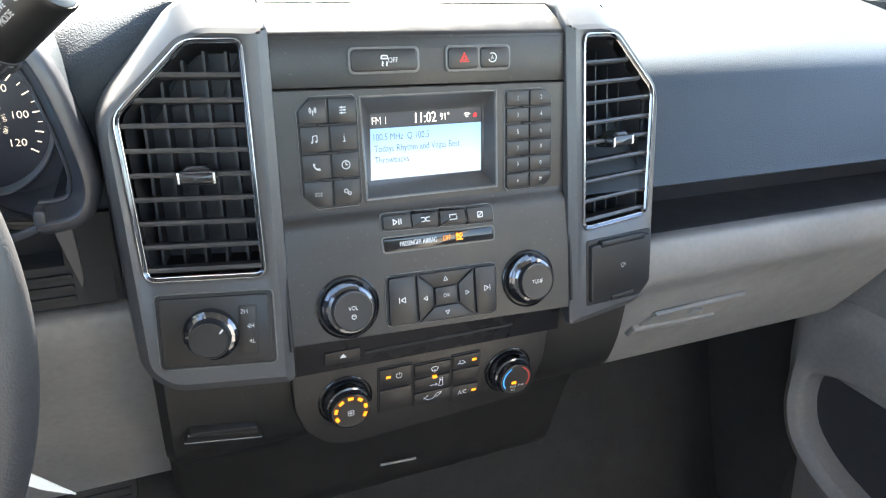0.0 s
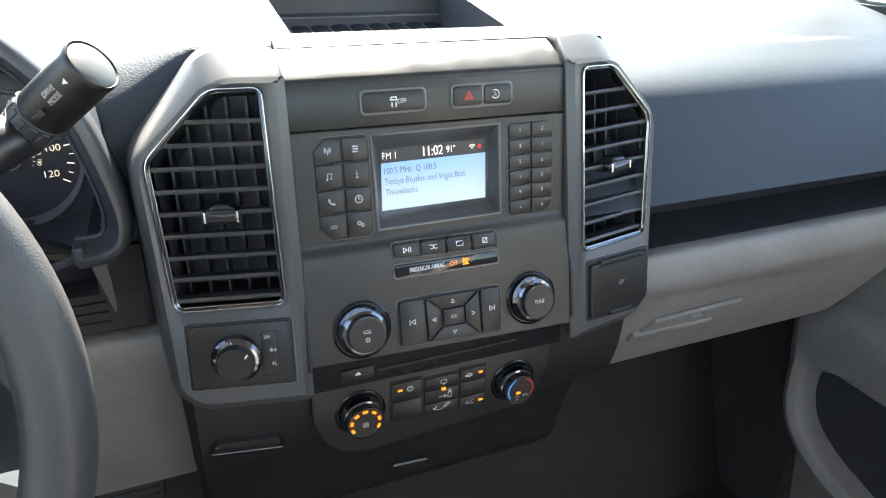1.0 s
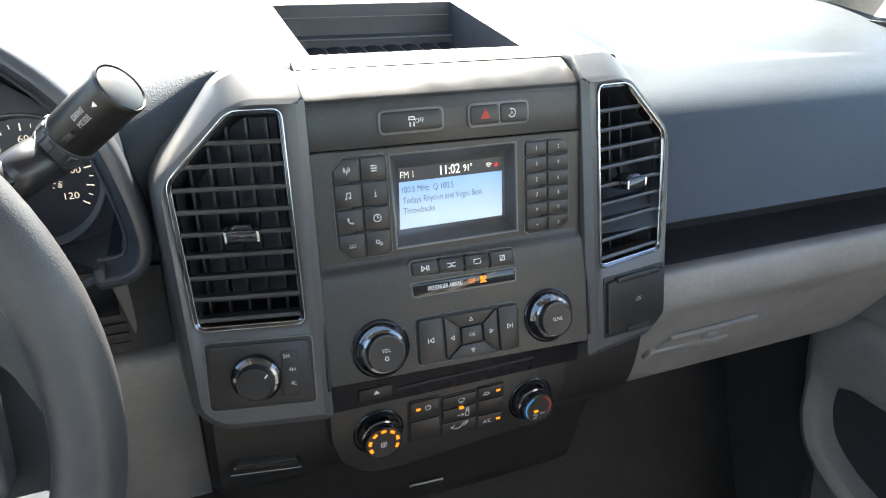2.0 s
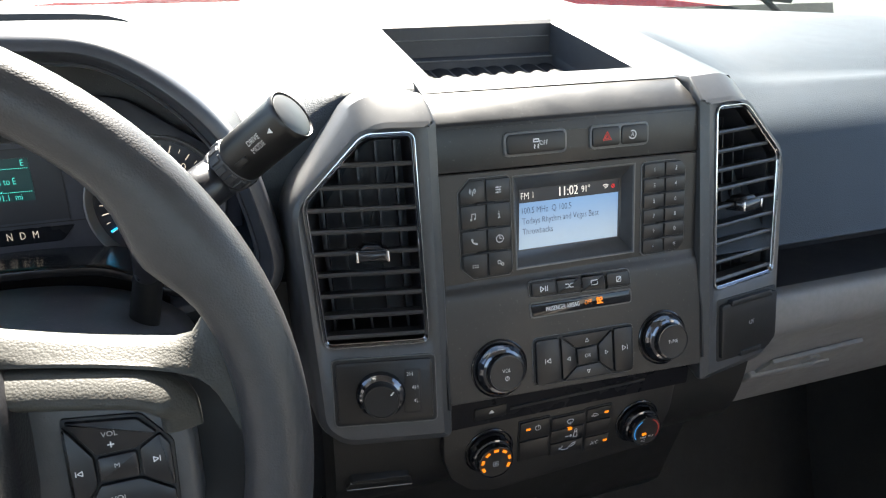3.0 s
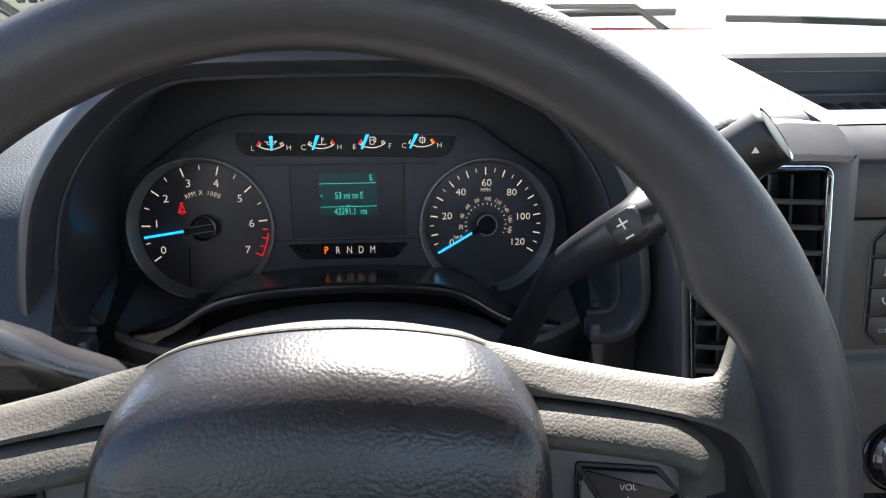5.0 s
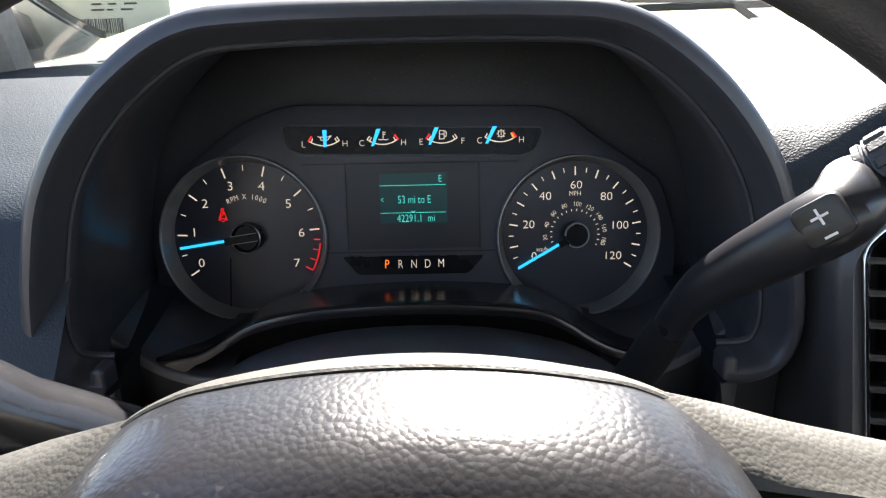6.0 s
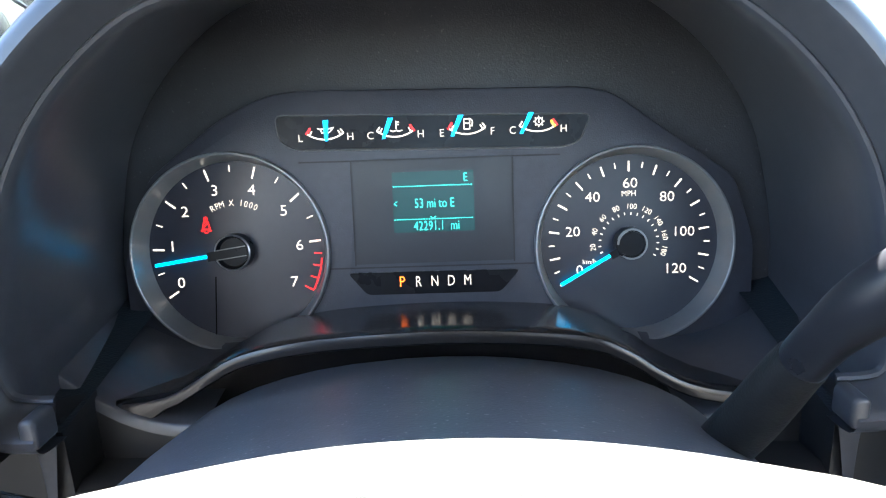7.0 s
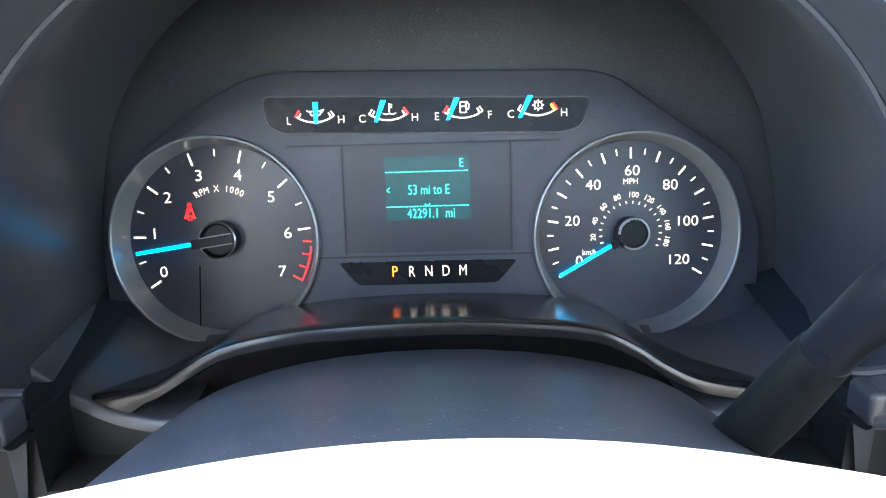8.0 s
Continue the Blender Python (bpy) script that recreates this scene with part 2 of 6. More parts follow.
def arc(cx, cz, r, a0, a1, n=10):
    return [(cx + r * math.cos(radians(a0 + (a1 - a0) * i / n)), cz + r * math.sin(radians(a0 + (a1 - a0) * i / n))) for i in range(n + 1)]


TEXTS = {}


def prepare(words):
    made = []
    for w in words:
        cu = bpy.data.curves.new("lettering", "FONT")
        cu.body, cu.size, cu.align_x, cu.align_y, cu.resolution_u = w, 1.0, "CENTER", "CENTER", 3
        cu.offset = -0.011
        made.append((w, new("lettering", cu)))
    dg = bpy.context.evaluated_depsgraph_get()
    for w, ob in made:
        ev = ob.evaluated_get(dg)
        me = ev.to_mesh()
        TEXTS[w] = ([tuple(v.co) for v in me.vertices], [tuple(p.vertices) for p in me.polygons])
        ev.to_mesh_clear()
    for w, ob in made:
        cu = ob.data
        bpy.data.objects.remove(ob)
        bpy.data.curves.remove(cu)


def lettering(bm, plane, text, x, z, size, turn=0.0, d=0.0004, wide=1.0, left=False):
    co, faces = TEXTS[text]
    c, s = math.cos(radians(turn)), math.sin(radians(turn))
    shift = -min(p[0] for p in co) if left else 0.0
    vs = []
    for px_, py_, _ in co:
        u, v = (px_ + shift) * size * wide, py_ * size
        vs.append(bm.verts.new(plane.at(x + u * c - v * s, z + u * s + v * c, d)))
    for f in faces:
        bm.faces.new([vs[i] for i in f])
    return bm


prepare(["OFF", "FM 1", "11:02", "91°", "100.5 MHz  Q 100.5", "Todays Rhythm and Vegas Best", "Throwbacks", "PASSENGER AIRBAG", "VOL", "TUNE", "OK",
         "2H", "4H", "4L", "12V", "A/C", "MAX", "DRIVE", "MODE", "RPM X 1000", "MPH", "km/h", "E", "F", "C", "H", "L", "P", "R", "N", "D", "M", "<",
         "53 mi to E", "42291.1  mi", "+", "i", "*", "#", "°", "A", "X"] + [str(i) for i in range(0, 10)] + [str(i) for i in range(20, 200, 20)])

# ---------- the cabin shell ----------
def box(bm, x0, y0, z0, x1, y1, z1):
    m = bmesh.ops.create_cube(bm, size=1.0)
    for v in m["verts"]:
        v.co = Vector(((x0 + x1) / 2 + v.co.x * (x1 - x0), (y0 + y1) / 2 + v.co.y * (y1 - y0), (z0 + z1) / 2 + v.co.z * (z1 - z0)))
    return bm


def thick(ob, t):
    s = ob.modifiers.new("thickness", "SOLIDIFY")
    s.thickness, s.offset = t, -1
    return ob


ground = tagged(part("ground", box(BM(), -300, -300, -0.9, 300, 300, -0.75), ASPHALT), "pale sunlit concrete of the parking lot", "ground", kind="structure")
floor = tagged(part("floor", box(BM(), -0.86, -1.6, -0.02, 0.86, 0.0, 0.0), FLOORING), "grey vinyl cabin floor", "floor", kind="structure")
bm = BM()
grid(bm, [[(x, y, z) for x in (-0.86, -0.4, 0.0, 0.4, 0.86)] for y, z in ((-0.02, 0.002), (0.34, 0.004), (0.42, 0.2), (0.5, 0.45), (0.55, 0.8), (0.64, 1.02))])
firewall = tagged(thick(part("firewall", bm, CARPET), 0.02), "black carpeted firewall below the dashboard", "wall", kind="structure")
roof_bm = BM()
grid(roof_bm, [[(x, y, z - 0.05 * (x / 0.7) ** 2) for x in (-0.70, -0.45, -0.2, 0.0, 0.2, 0.45, 0.70)] for y, z in ((-0.02, 1.53), (-0.10, 1.56), (-0.5, 1.60), (-1.1, 1.60), (-1.6, 1.56))])
tagged(thick(part("ceiling", roof_bm, CLOTH), -0.04), "light grey cloth headliner of the cab", "ceiling", kind="structure")
tagged(part("wall_rear", box(BM(), -0.86, -1.66, 0.0, 0.86, -1.6, 1.0), WALL), "light grey rear wall of the cab", "wall", kind="structure")
# upper rear wall with its window opening, and the pillars behind the doors
bm = BM()
hoop(bm, Tilt((0, -1.63, 1.27), (1, 0, 0), (0, 0, 1)), [([(-0.86, -0.27), (0.86, -0.27), (0.72, 0.32), (-0.72, 0.32)], 0.02), ([(-0.62, -0.2), (0.62, -0.2), (0.54, 0.2), (-0.54, 0.2)], 0.02), ([(-0.62, -0.2), (0.62, -0.2), (0.54, 0.2), (-0.54, 0.2)], -0.02), ([(-0.86, -0.27), (0.86, -0.27), (0.72, 0.32), (-0.72, 0.32)], -0.02)], close=True)
tagged(part("wall_rear_upper", bm, WALL), "light grey upper rear wall with window opening", "wall", kind="structure")
for s, n in ((-1, "pillar_3"), (1, "pillar_4")):
    bm = BM()
    tube(bm, [(s * 0.83, -0.72, 0.95), (s * 0.77, -0.74, 1.3), (s * 0.70, -0.75, 1.58)], [0.07, 0.06, 0.06], n=8)
    tagged(part(n, bm, CLOTH), "pale grey pillar trim behind the door", "pillar", kind="structure")
for s, n in ((-1, "pillar_1"), (1, "pillar_2")):
    bm = BM()
    tube(bm, [(s * 0.905, 0.46, 0.98), (s * 0.85, 0.31, 1.18), (s * 0.77, 0.14, 1.38), (s * 0.71, -0.04, 1.52)], [0.06, 0.05, 0.045, 0.045], n=10, squash=0.7)
    tagged(part(n, bm, CLOTH), "pale grey windshield pillar trim", "pillar", kind="structure")
bm = BM()
rows = []
for i in range(9):
    t = i / 8
    y, z = 0.66 - 0.68 * t, 1.045 + 0.50 * t
    rows.append([(x * (0.84 - 0.15 * t), y - 0.16 * abs(x) ** 2.2, z - 0.045 * (1 - t) * abs(x) ** 2) for x in (-1, -0.8, -0.6, -0.4, -0.2, 0, 0.2, 0.4, 0.6, 0.8, 1)])
grid(bm, rows)
windshield = tagged(thick(part("windshield", bm, glass), 0.005), "clear laminated windshield glass", "windshield", kind="structure")
windshield.visible_shadow = False

# kick panels that close the footwell at the sides
for sd, n in ((-1, "wall_kick_1"), (1, "wall_kick_2")):
    tagged(part(n, box(BM(), min(sd * 0.80, sd * 0.86), 0.20, 0.0, max(sd * 0.80, sd * 0.86), 0.66, 1.0), CARPET), "black carpeted kick panel of the footwell", "wall", kind="structure")

# doors: inner panel with a rimmed pocket
def door(name, s):
    d = thing(name, (s * 0.80, -0.3, 0.1), "warm grey moulded truck door panel with a rimmed pocket", "door")
    D = Tilt((s * 0.72, 0, 0), (0, -s, 0), (0, 0, 1))
    X = lambda pts: [(-s * y, z) for y, z in pts]
    bm = BM()
    rows = []
    for y in (-1.3, -0.8, -0.4, -0.1, 0.1, 0.2, 0.235):
        rows.append([(s * x, y, z) for x, z in ((0.86, 0.0), (0.84, 0.1), (0.80, 0.3), (0.765, 0.44), (0.745, 0.56), (0.745, 0.66), (0.765, 0.78), (0.79, 0.88), (0.81, 0.95), (0.86, 0.98))])
    grid(bm, rows)
    part("panel", bm, GREY, d)
    outer = [tuple(p) for p in spline([(0.222, 0.56), (0.215, 0.48), (0.210, 0.42), (0.204, 0.366), (0.180, 0.312), (0.138, 0.274), (0.074, 0.248), (-0.10, 0.215), (-0.60, 0.20), (-0.66, 0.30), (-0.66, 0.50), (-0.60, 0.58), (-0.10, 0.58), (0.14, 0.59)], 3, closed=True)]
    inner = [tuple(p) for p in spline([(0.150, 0.448), (0.166, 0.430), (0.168, 0.405), (0.164, 0.380), (0.148, 0.345), (0.110, 0.315), (0.05, 0.292), (-0.10, 0.262), (-0.56, 0.245), (-0.60, 0.30), (-0.60, 0.46), (-0.56, 0.50), (-0.10, 0.488), (0.08, 0.468)], 3, closed=True)]
    outer, inner = X([p[:2] for p in outer]), X([p[:2] for p in inner])
    mid = [((a[0] + b[0]) / 2, (a[1] + b[1]) / 2) for a, b in zip(outer, inner)]
    q = lambda t: [(a[0] * (1 - t) + b[0] * t, a[1] * (1 - t) + b[1] * t) for a, b in zip(outer, inner)]
    bm = BM()
    hoop(bm, D, [(outer, -0.09), (q(0.04), -0.03), (q(0.14), -0.012), (q(0.32), -0.002), (q(0.55), 0.002), (q(0.82), -0.002), (q(0.95), -0.008), (inner, -0.02), (inner, -0.05)])
    part("pocket_rim", bm, GREY, d)
    bm = BM()
    bm.faces.new([bm.verts.new(D.at(x, z, -0.045)) for x, z in inner])
    part("pocket", bm, SOFT, d, "dark pocket liner")
    return d


door("door_1", -1), door("door_2", 1)

# ---------- dashboard ----------
dash = thing("dashboard", (0, 0.3, 0.5), "dark grey moulded truck dashboard with grained top", "dashboard")


def curve_base(x):
    return -0.13 * (abs(x) / 0.8) ** 2.2


def pad_rows(xs, prof, ease=None):
    return [[(x, y + curve_base(x) * max(0, (y - 0.15) / 0.47), z - 0.02 * (abs(x) / 0.8) ** 2 * (y > 0.2)) for y, z in prof(x)] for x in xs]


PASS = spline([(0.572, 1.0), (0.566, 1.030), (0.556, 1.0385), (0.45, 1.0295), (0.3, 1.008), (0.2, 0.985), (0.150, 0.971), (0.118, 0.958), (0.098, 0.943), (0.080, 0.918), (0.058, 0.888), (0.038, 0.862), (0.034, 0.856), (0.05, 0.852), (0.10, 0.850)], 4)
bm = BM()
def pass_prof(x):
    """The pad rises to the centre section where it runs forward beside it."""
    w_ = max(0.0, min(1.0, (0.32 - x) / 0.13))
    w_ = w_ * w_ * (3 - 2 * w_)
    out = []
    for p in PASS:
        f_ = max(0.0, min(1.0, (p.x - 0.13) / 0.16)) * (p.x < 0.56)
        f_ = w_ * f_ * f_ * (3 - 2 * f_)
        out.append((p.x, p.y + max(0.0, ctop(p.x) - 0.006 - p.y) * f_))
    return out


def ctop(y):
    return 1.0115 + 0.15 * (y - 0.084) - 0.069 * max(0, y - 0.3)


grid(bm, pad_rows([0.13, 0.16, 0.175, 0.185, 0.2, 0.215, 0.23, 0.25, 0.27, 0.3, 0.33, 0.36, 0.44, 0.54, 0.64, 0.74, 0.84], pass_prof))
part("passenger_pad", bm, PAD, dash, "grained blue-grey passenger dash pad")
bm = BM()
grid(bm, pad_rows([-0.86, -0.8, -0.74, -0.68, -0.63], lambda x: [(p.x, p.y + 0.01) for p in PASS]))
part("side_pad", bm, PAD, dash)
# valley between the binnacle and the left vent
def beside_hood(y, z):
    pts = [(0.868, 0.196), (0.91, 0.1955), (0.938, 0.190), (0.972, 0.180), (1.003, 0.161), (1.029, 0.135), (1.047, 0.105), (1.2, 0.09)]
    dx = pts[0][1]
    for (za, da), (zb, db) in zip(pts, pts[1:]):
        if z >= za:
            dx = da + (db - da) * min(1.0, (z - za) / (zb - za))
    return min(-0.247, -0.444 + (dx + 0.010) * (1 + 0.22 * max(0.0, (y - 0.073) / 0.567)))


bm = BM()
rows = []
for x in (-0.252, -0.246, -0.240, -0.235, -0.2275, -0.22, -0.205, -0.19, -0.175, -0.16, -0.145, -0.13, -0.118, -0.108, -0.0985):
    k = max(0.0, min(1.0, (-0.178 - x) / 0.075))
    y0, drop = 0.100 - 0.010 * k, 0.034 * k
    ye = 0.487 - 0.2 * max(0.0, -0.2 - x)
    prof = [(ye + 0.004, ctop(ye) - 0.016), (ye + 0.001, ctop(ye) - 0.006), (ye - 0.010, ctop(ye - 0.01) - 0.002), (0.40, ctop(0.40) - 0.0015), (0.3, ctop(0.3) - 0.0015), (0.2, ctop(0.2) - 0.0015 - drop * 0.25), (y0 + 0.045, ctop(y0 + 0.045) - 0.0015 - 0.0015 * k - drop * 0.7), (y0 + 0.016, ctop(y0 + 0.016) - 0.0018 - 0.0075 * k - drop * 1.1), (y0 + 0.004, 1.007 - 0.011 * k - drop * 1.25), (y0 - 0.001, 0.995 - 0.009 * k - drop * 1.25), (y0 - 0.002, 0.955 - drop * 0.7), (0.096, 0.90), (0.094, 0.86), (0.092, 0.79)]
    rows.append([(x if x > -0.25 else beside_hood(p.x, p.y), p.x, p.y) for p in spline(prof, 4)])
grid(bm, rows)
part("strip_panel", bm, PAD, dash)
# raised centre section with the tray opening
def cedge(y, s):
    return (0.1765 + 0.03 * (y - 0.1)) if s > 0 else min(-0.1150 + 0.075 * (y - 0.09), -0.1015)


def bead_x(y):
    return 0.132 - 0.09 * (y - 0.09) + 0.22 * max(0.0, y - 0.2) ** 1.3


TX0, TX1, TY0, TY1 = -0.097, 0.106, 0.116, 0.30
bm = BM()
ys = [0.084, 0.10, TY0, 0.18, 0.24, TY1, 0.34, 0.42, 0.476, 0.484, 0.488, 0.489]
falls = {0.484: 0.0010, 0.488: 0.0045, 0.489: 0.016}
for a, b in zip(ys, ys[1:]):
    def row(y):
        e0, e1 = cedge(y, -1), cedge(y, 1)
        bx = bead_x(y)
        h = ctop(y) - falls.get(y, 0.0)
        return [(e0 - 0.0004, y, h - 0.008), (e0, y, h - 0.0008), (e0 + 0.0012, y, h), (TX0, y, h), (0.0, y, h), (TX1, y, h), (bx - 0.0135, y, h), (bx - 0.0118, y, h - 0.0008), (bx - 0.0060, y, h - 0.0022), (bx - 0.0030, y, h - 0.0012), (bx - 0.0005, y, h - 0.0001), (bx + 0.0022, y, h + 0.0004), (bx + 0.0050, y, h + 0.0002), (bx + 0.0085, y, h - 0.0002), (e1 - 0.004, y, h - 0.0010), (e1 - 0.0005, y, h - 0.0016), (e1 + 0.0015, y, h - 0.0036), (e1 + 0.0030, y, h - 0.012), (e1 + 0.0045, y, h - 0.055)]
    ra, rb = row(a), row(b)
    for i in range(len(ra) - 1):
        if a >= TY0 - 1e-6 and b <= TY1 + 1e-6 and i in (3, 4):
            continue
        bm.faces.new([bm.verts.new(p) for p in (ra[i], ra[i + 1], rb[i + 1], rb[i])])
bmesh.ops.remove_doubles(bm, verts=bm.verts[:], dist=1e-5)
part("center_top", bm, PAD, dash, "raised grained centre section of the dash top")
# dark trough ahead of the pad where the air leaves for the glass
bm = BM()
grid(bm, [[(x, y + curve_base(x), z - 0.02 * (abs(x) / 0.8) ** 2) for x in (0.19, 0.3, 0.45, 0.6, 0.72, 0.84)] for y, z in ((0.52, 0.985), (0.60, 1.004), (0.655, 1.030), (0.68, 1.034))])
part("defroster_trough", bm, DARKGAP, dash, "black trough along the windshield base")
bm = BM()
grid(bm, [[(x, y + 0.35 * curve_base(x), z - 0.016 * min(1.0, max(0.0, (-0.21 - x) / 0.06))) for x in (-0.66, -0.5, -0.35, -0.27, -0.21, -0.05, 0.1, 0.19)] for y, z in ((0.470, 1.036), (0.496, 1.040), (0.512, 1.0520), (0.530, 1.0570), (0.556, 1.0575), (0.58, 1.054), (0.61, 1.046), (0.655, 1.042))])
part("defroster_trough", bm, DARKGAP, dash, "black defroster trough behind the dash top")
# tray
tray = thing("storage_tray", (0, 0.2, 0.95), "open dark storage tray with ribbed floor in the dash top", "tray")
bm = BM()
top = [(TX0, TY0), (TX1, TY0), (TX1, TY1), (TX0, TY1)]
step = [(TX0 + 0.006, TY0 + 0.008), (TX1 - 0.006, TY0 + 0.008), (TX1 - 0.006, TY1 - 0.010), (TX0 + 0.006, TY1 - 0.010)]
rim_ = [(TX0 + 0.007, TY0 + 0.009), (TX1 - 0.007, TY0 + 0.009), (TX1 - 0.007, TY1 - 0.021), (TX0 + 0.007, TY1 - 0.021)]
bot = [(TX0 + 0.008, TY0 + 0.010), (TX1 - 0.008, TY0 + 0.010), (TX1 - 0.008, TY1 - 0.023), (TX0 + 0.008, TY1 - 0.023)]
mid = [(TX0 + 0.003, TY0 + 0.002), (TX1 - 0.004, TY0 + 0.002), (TX1 - 0.004, TY1 - 0.006), (TX0 + 0.003, TY1 - 0.006)]
lo = [(TX0 + 0.005, TY0 + 0.005), (TX1 - 0.005, TY0 + 0.005), (TX1 - 0.005, TY1 - 0.008), (TX0 + 0.005, TY1 - 0.008)]
rings = [[bm.verts.new((x, y, ctop(y) - d)) for x, y in r] for r, d in ((top, 0.0), (mid, 0.003), (lo, 0.020), (step, 0.033), (rim_, 0.0345), (bot, 0.0425))]
for a, b in zip(rings, rings[1:]):
    bridge(bm, a, b)
bm.faces.new(rings[-1])
part("bin", bm, SOFT, tray)
bm = BM()
tube(bm, [(TX0 + 0.008, TY1 - 0.0088, 1.0270), (TX1 - 0.008, TY1 - 0.0088, 1.0270)], 0.0007, n=6)
part("wall_seam", bm, EDGE, tray)
bm = BM()
ya, yb = TY0 + 0.012, TY1 - 0.025
wave = [(TX0 + 0.0095 + i * 0.0206 + o_, -0.0426 + h_) for i in range(9) for o_, h_ in ((0.0, 0.0), (0.0030, 0.0008), (0.0060, 0.0018), (0.0098, 0.0022), (0.0136, 0.0018), (0.0166, 0.0008), (0.0190, 0.0))]
grid(bm, [[(x, y, ctop(y) + h_) for x, h_ in wave] for y in (ya, yb)])
# near-black blue puts the tray's inner shade into the floor colour
TRAYMAT = mat("shaded_tray_rubber", (0.0060, 0.0066, 0.0088), 0.7, spec=0.15, grain=0.3, grain_scale=900)
part("ribbed_mat", bm, TRAYMAT, tray, "ribbed rubber floor, its blue-black tone standing for shade")
# glint on the step's rim, drawn as a thin pale tube
bm = BM()
tube(bm, [(TX0 + 0.008, TY1 - 0.0212, ctop(TY1 - 0.0212) - 0.0343), (TX1 - 0.008, TY1 - 0.0212, ctop(TY1 - 0.0212) - 0.0343)], 0.0008, n=6)
part("step_edge", bm, EDGE, tray)
# passenger shelf, glove box, lower parts
bm = BM()
SHELF = [(0.10, 0.850), (0.13, 0.84), (0.135, 0.815), (0.12, 0.803), (0.05, 0.800)]
grid(bm, [[(x, y, z) for y, z in SHELF] for x in (0.2, 0.5, 0.76)])
part("shelf", bm, SOFT, dash, "dark shelf recess below the passenger pad")
glove = thing("glove_box", (0.5, 0.1, 0.66), "warm grey glove box door with recessed latch", "glove box")
GL = spline([(0.05, 0.8), (0.040, 0.7995), (0.034, 0.796), (0.0300, 0.786), (0.0285, 0.773), (0.0310, 0.760), (0.0400, 0.746), (0.056, 0.727), (0.085, 0.68), (0.115, 0.63), (0.148, 0.578), (0.16, 0.57), (0.20, 0.57)], 3)
bm = BM()
grid(bm, [[(x, p.x, p.y) for p in GL] for x in (0.12, 0.2, 0.3, 0.45, 0.6, 0.70)])
part("door", bm, GREY, glove)
gp = Plane(0.35, 0.0905, 0.665, 0.0, -0.62)
bm = BM()
slab(bm, gp, rounded([(0.286, 0.652), (0.405, 0.6465), (0.4225, 0.688), (0.299, 0.6815)], 0.004), -0.006, 0.0005, 0.0004)
part("latch_recess", bm, mat("latch_recess_grey", (0.20, 0.19, 0.175), 0.55), glove)
bm = BM()
slab(bm, gp, rounded([(0.279, 0.646), (0.409, 0.641), (0.404, 0.658), (0.281, 0.662)], 0.003), -0.004, 0.0038, 0.003, steps=3)
part("pull_edge", bm, GREY, glove)
bm = BM()
slab(bm, gp, rounded([(0.297, 0.6815), (0.425, 0.6885), (0.4235, 0.692), (0.297, 0.6850)], 0.001), -0.002, 0.003, 0.001)
part("upper_edge", bm, GREY, glove)
bm = BM()
slab(bm, gp, rounded([(0.350, 0.667), (0.376, 0.6675), (0.372, 0.6765), (0.356, 0.6785)], 0.002), 0.0, 0.004, 0.001)
part("latch", bm, GREY, glove)
# knee panel and side vent panel left of the stack
bm = BM()
KN = spline([(0.095, 0.792), (0.080, 0.789), (0.076, 0.78), (0.084, 0.75), (0.12, 0.68), (0.17, 0.585), (0.200, 0.530), (0.208, 0.521), (0.26, 0.516)], 3)
grid(bm, [[(x, p.x, p.y) for p in KN] for x in (-0.86, -0.6, -0.44, -0.3, -0.25, -0.228, -0.2225)])
part("knee_panel", bm, GREY, dash, "warm grey knee panel under the steering column")
bm = BM()
grid(bm, [[(x, p.x + 0.004, p.y) for p in KN] for x in (-0.226, -0.20, -0.18)])
part("side_filler", bm, SOFT, dash)
bm = BM()
grid(bm, [[(x, y, z) for y, z in ((0.16, 0.822), (0.095, 0.830), (0.088, 0.827), (0.086, 0.815), (0.084, 0.795))] for x in (-0.66, -0.5, -0.36, -0.26, -0.236)])
for xa, xb in ((-0.665, -0.619), (-0.267, -0.232)):
    box(bm, xa, 0.0875, 0.80, xb, 0.12, 0.866)
part("side_trim", bm, DARKGAP, dash)
vp = Plane(-0.28, 0.0845, 0.81, 0, 0.05)
for i in range(3):
    bm = BM()
    slab(bm, vp, rrect(-0.30, 0.800 + i * 0.0085, -0.263, 0.804 + i * 0.0085, 0.0015), -0.002, 0.0012, 0.0005)
    part("vent_slit", bm, DARKGAP, dash)
# lower console below the stack
CONSOLE = mat("console_black_plastic", (0.009, 0.0088, 0.0085), 0.5, grain=0.3, grain_scale=900)
bm = BM()
LC = spline([(0.03, 0.757), (0.034, 0.70), (0.05, 0.655), (0.085, 0.63), (0.105, 0.60), (0.125, 0.53), (0.145, 0.48), (0.24, 0.40), (0.36, 0.30)], 3)
grid(bm, [[(x, p.x + 0.012 * (abs(x) > 0.215), p.y) for p in LC] for x in (-0.219, -0.212, -0.15, 0.0, 0.1, 0.16, 0.21)])
part("lower_console", bm, CONSOLE, dash, "black lower console face under the stack")
up_ = Plane(-0.170, 0.047, 0.655, 0, -0.356)
bm = BM()
slab(bm, up_, rounded([(-0.205, 0.689), (-0.1430, 0.6735), (-0.147, 0.690), (-0.199, 0.701)], 0.003), -0.01, 0.0042, 0.0015)
part("pull_out_tray", bm, CONSOLE, dash)
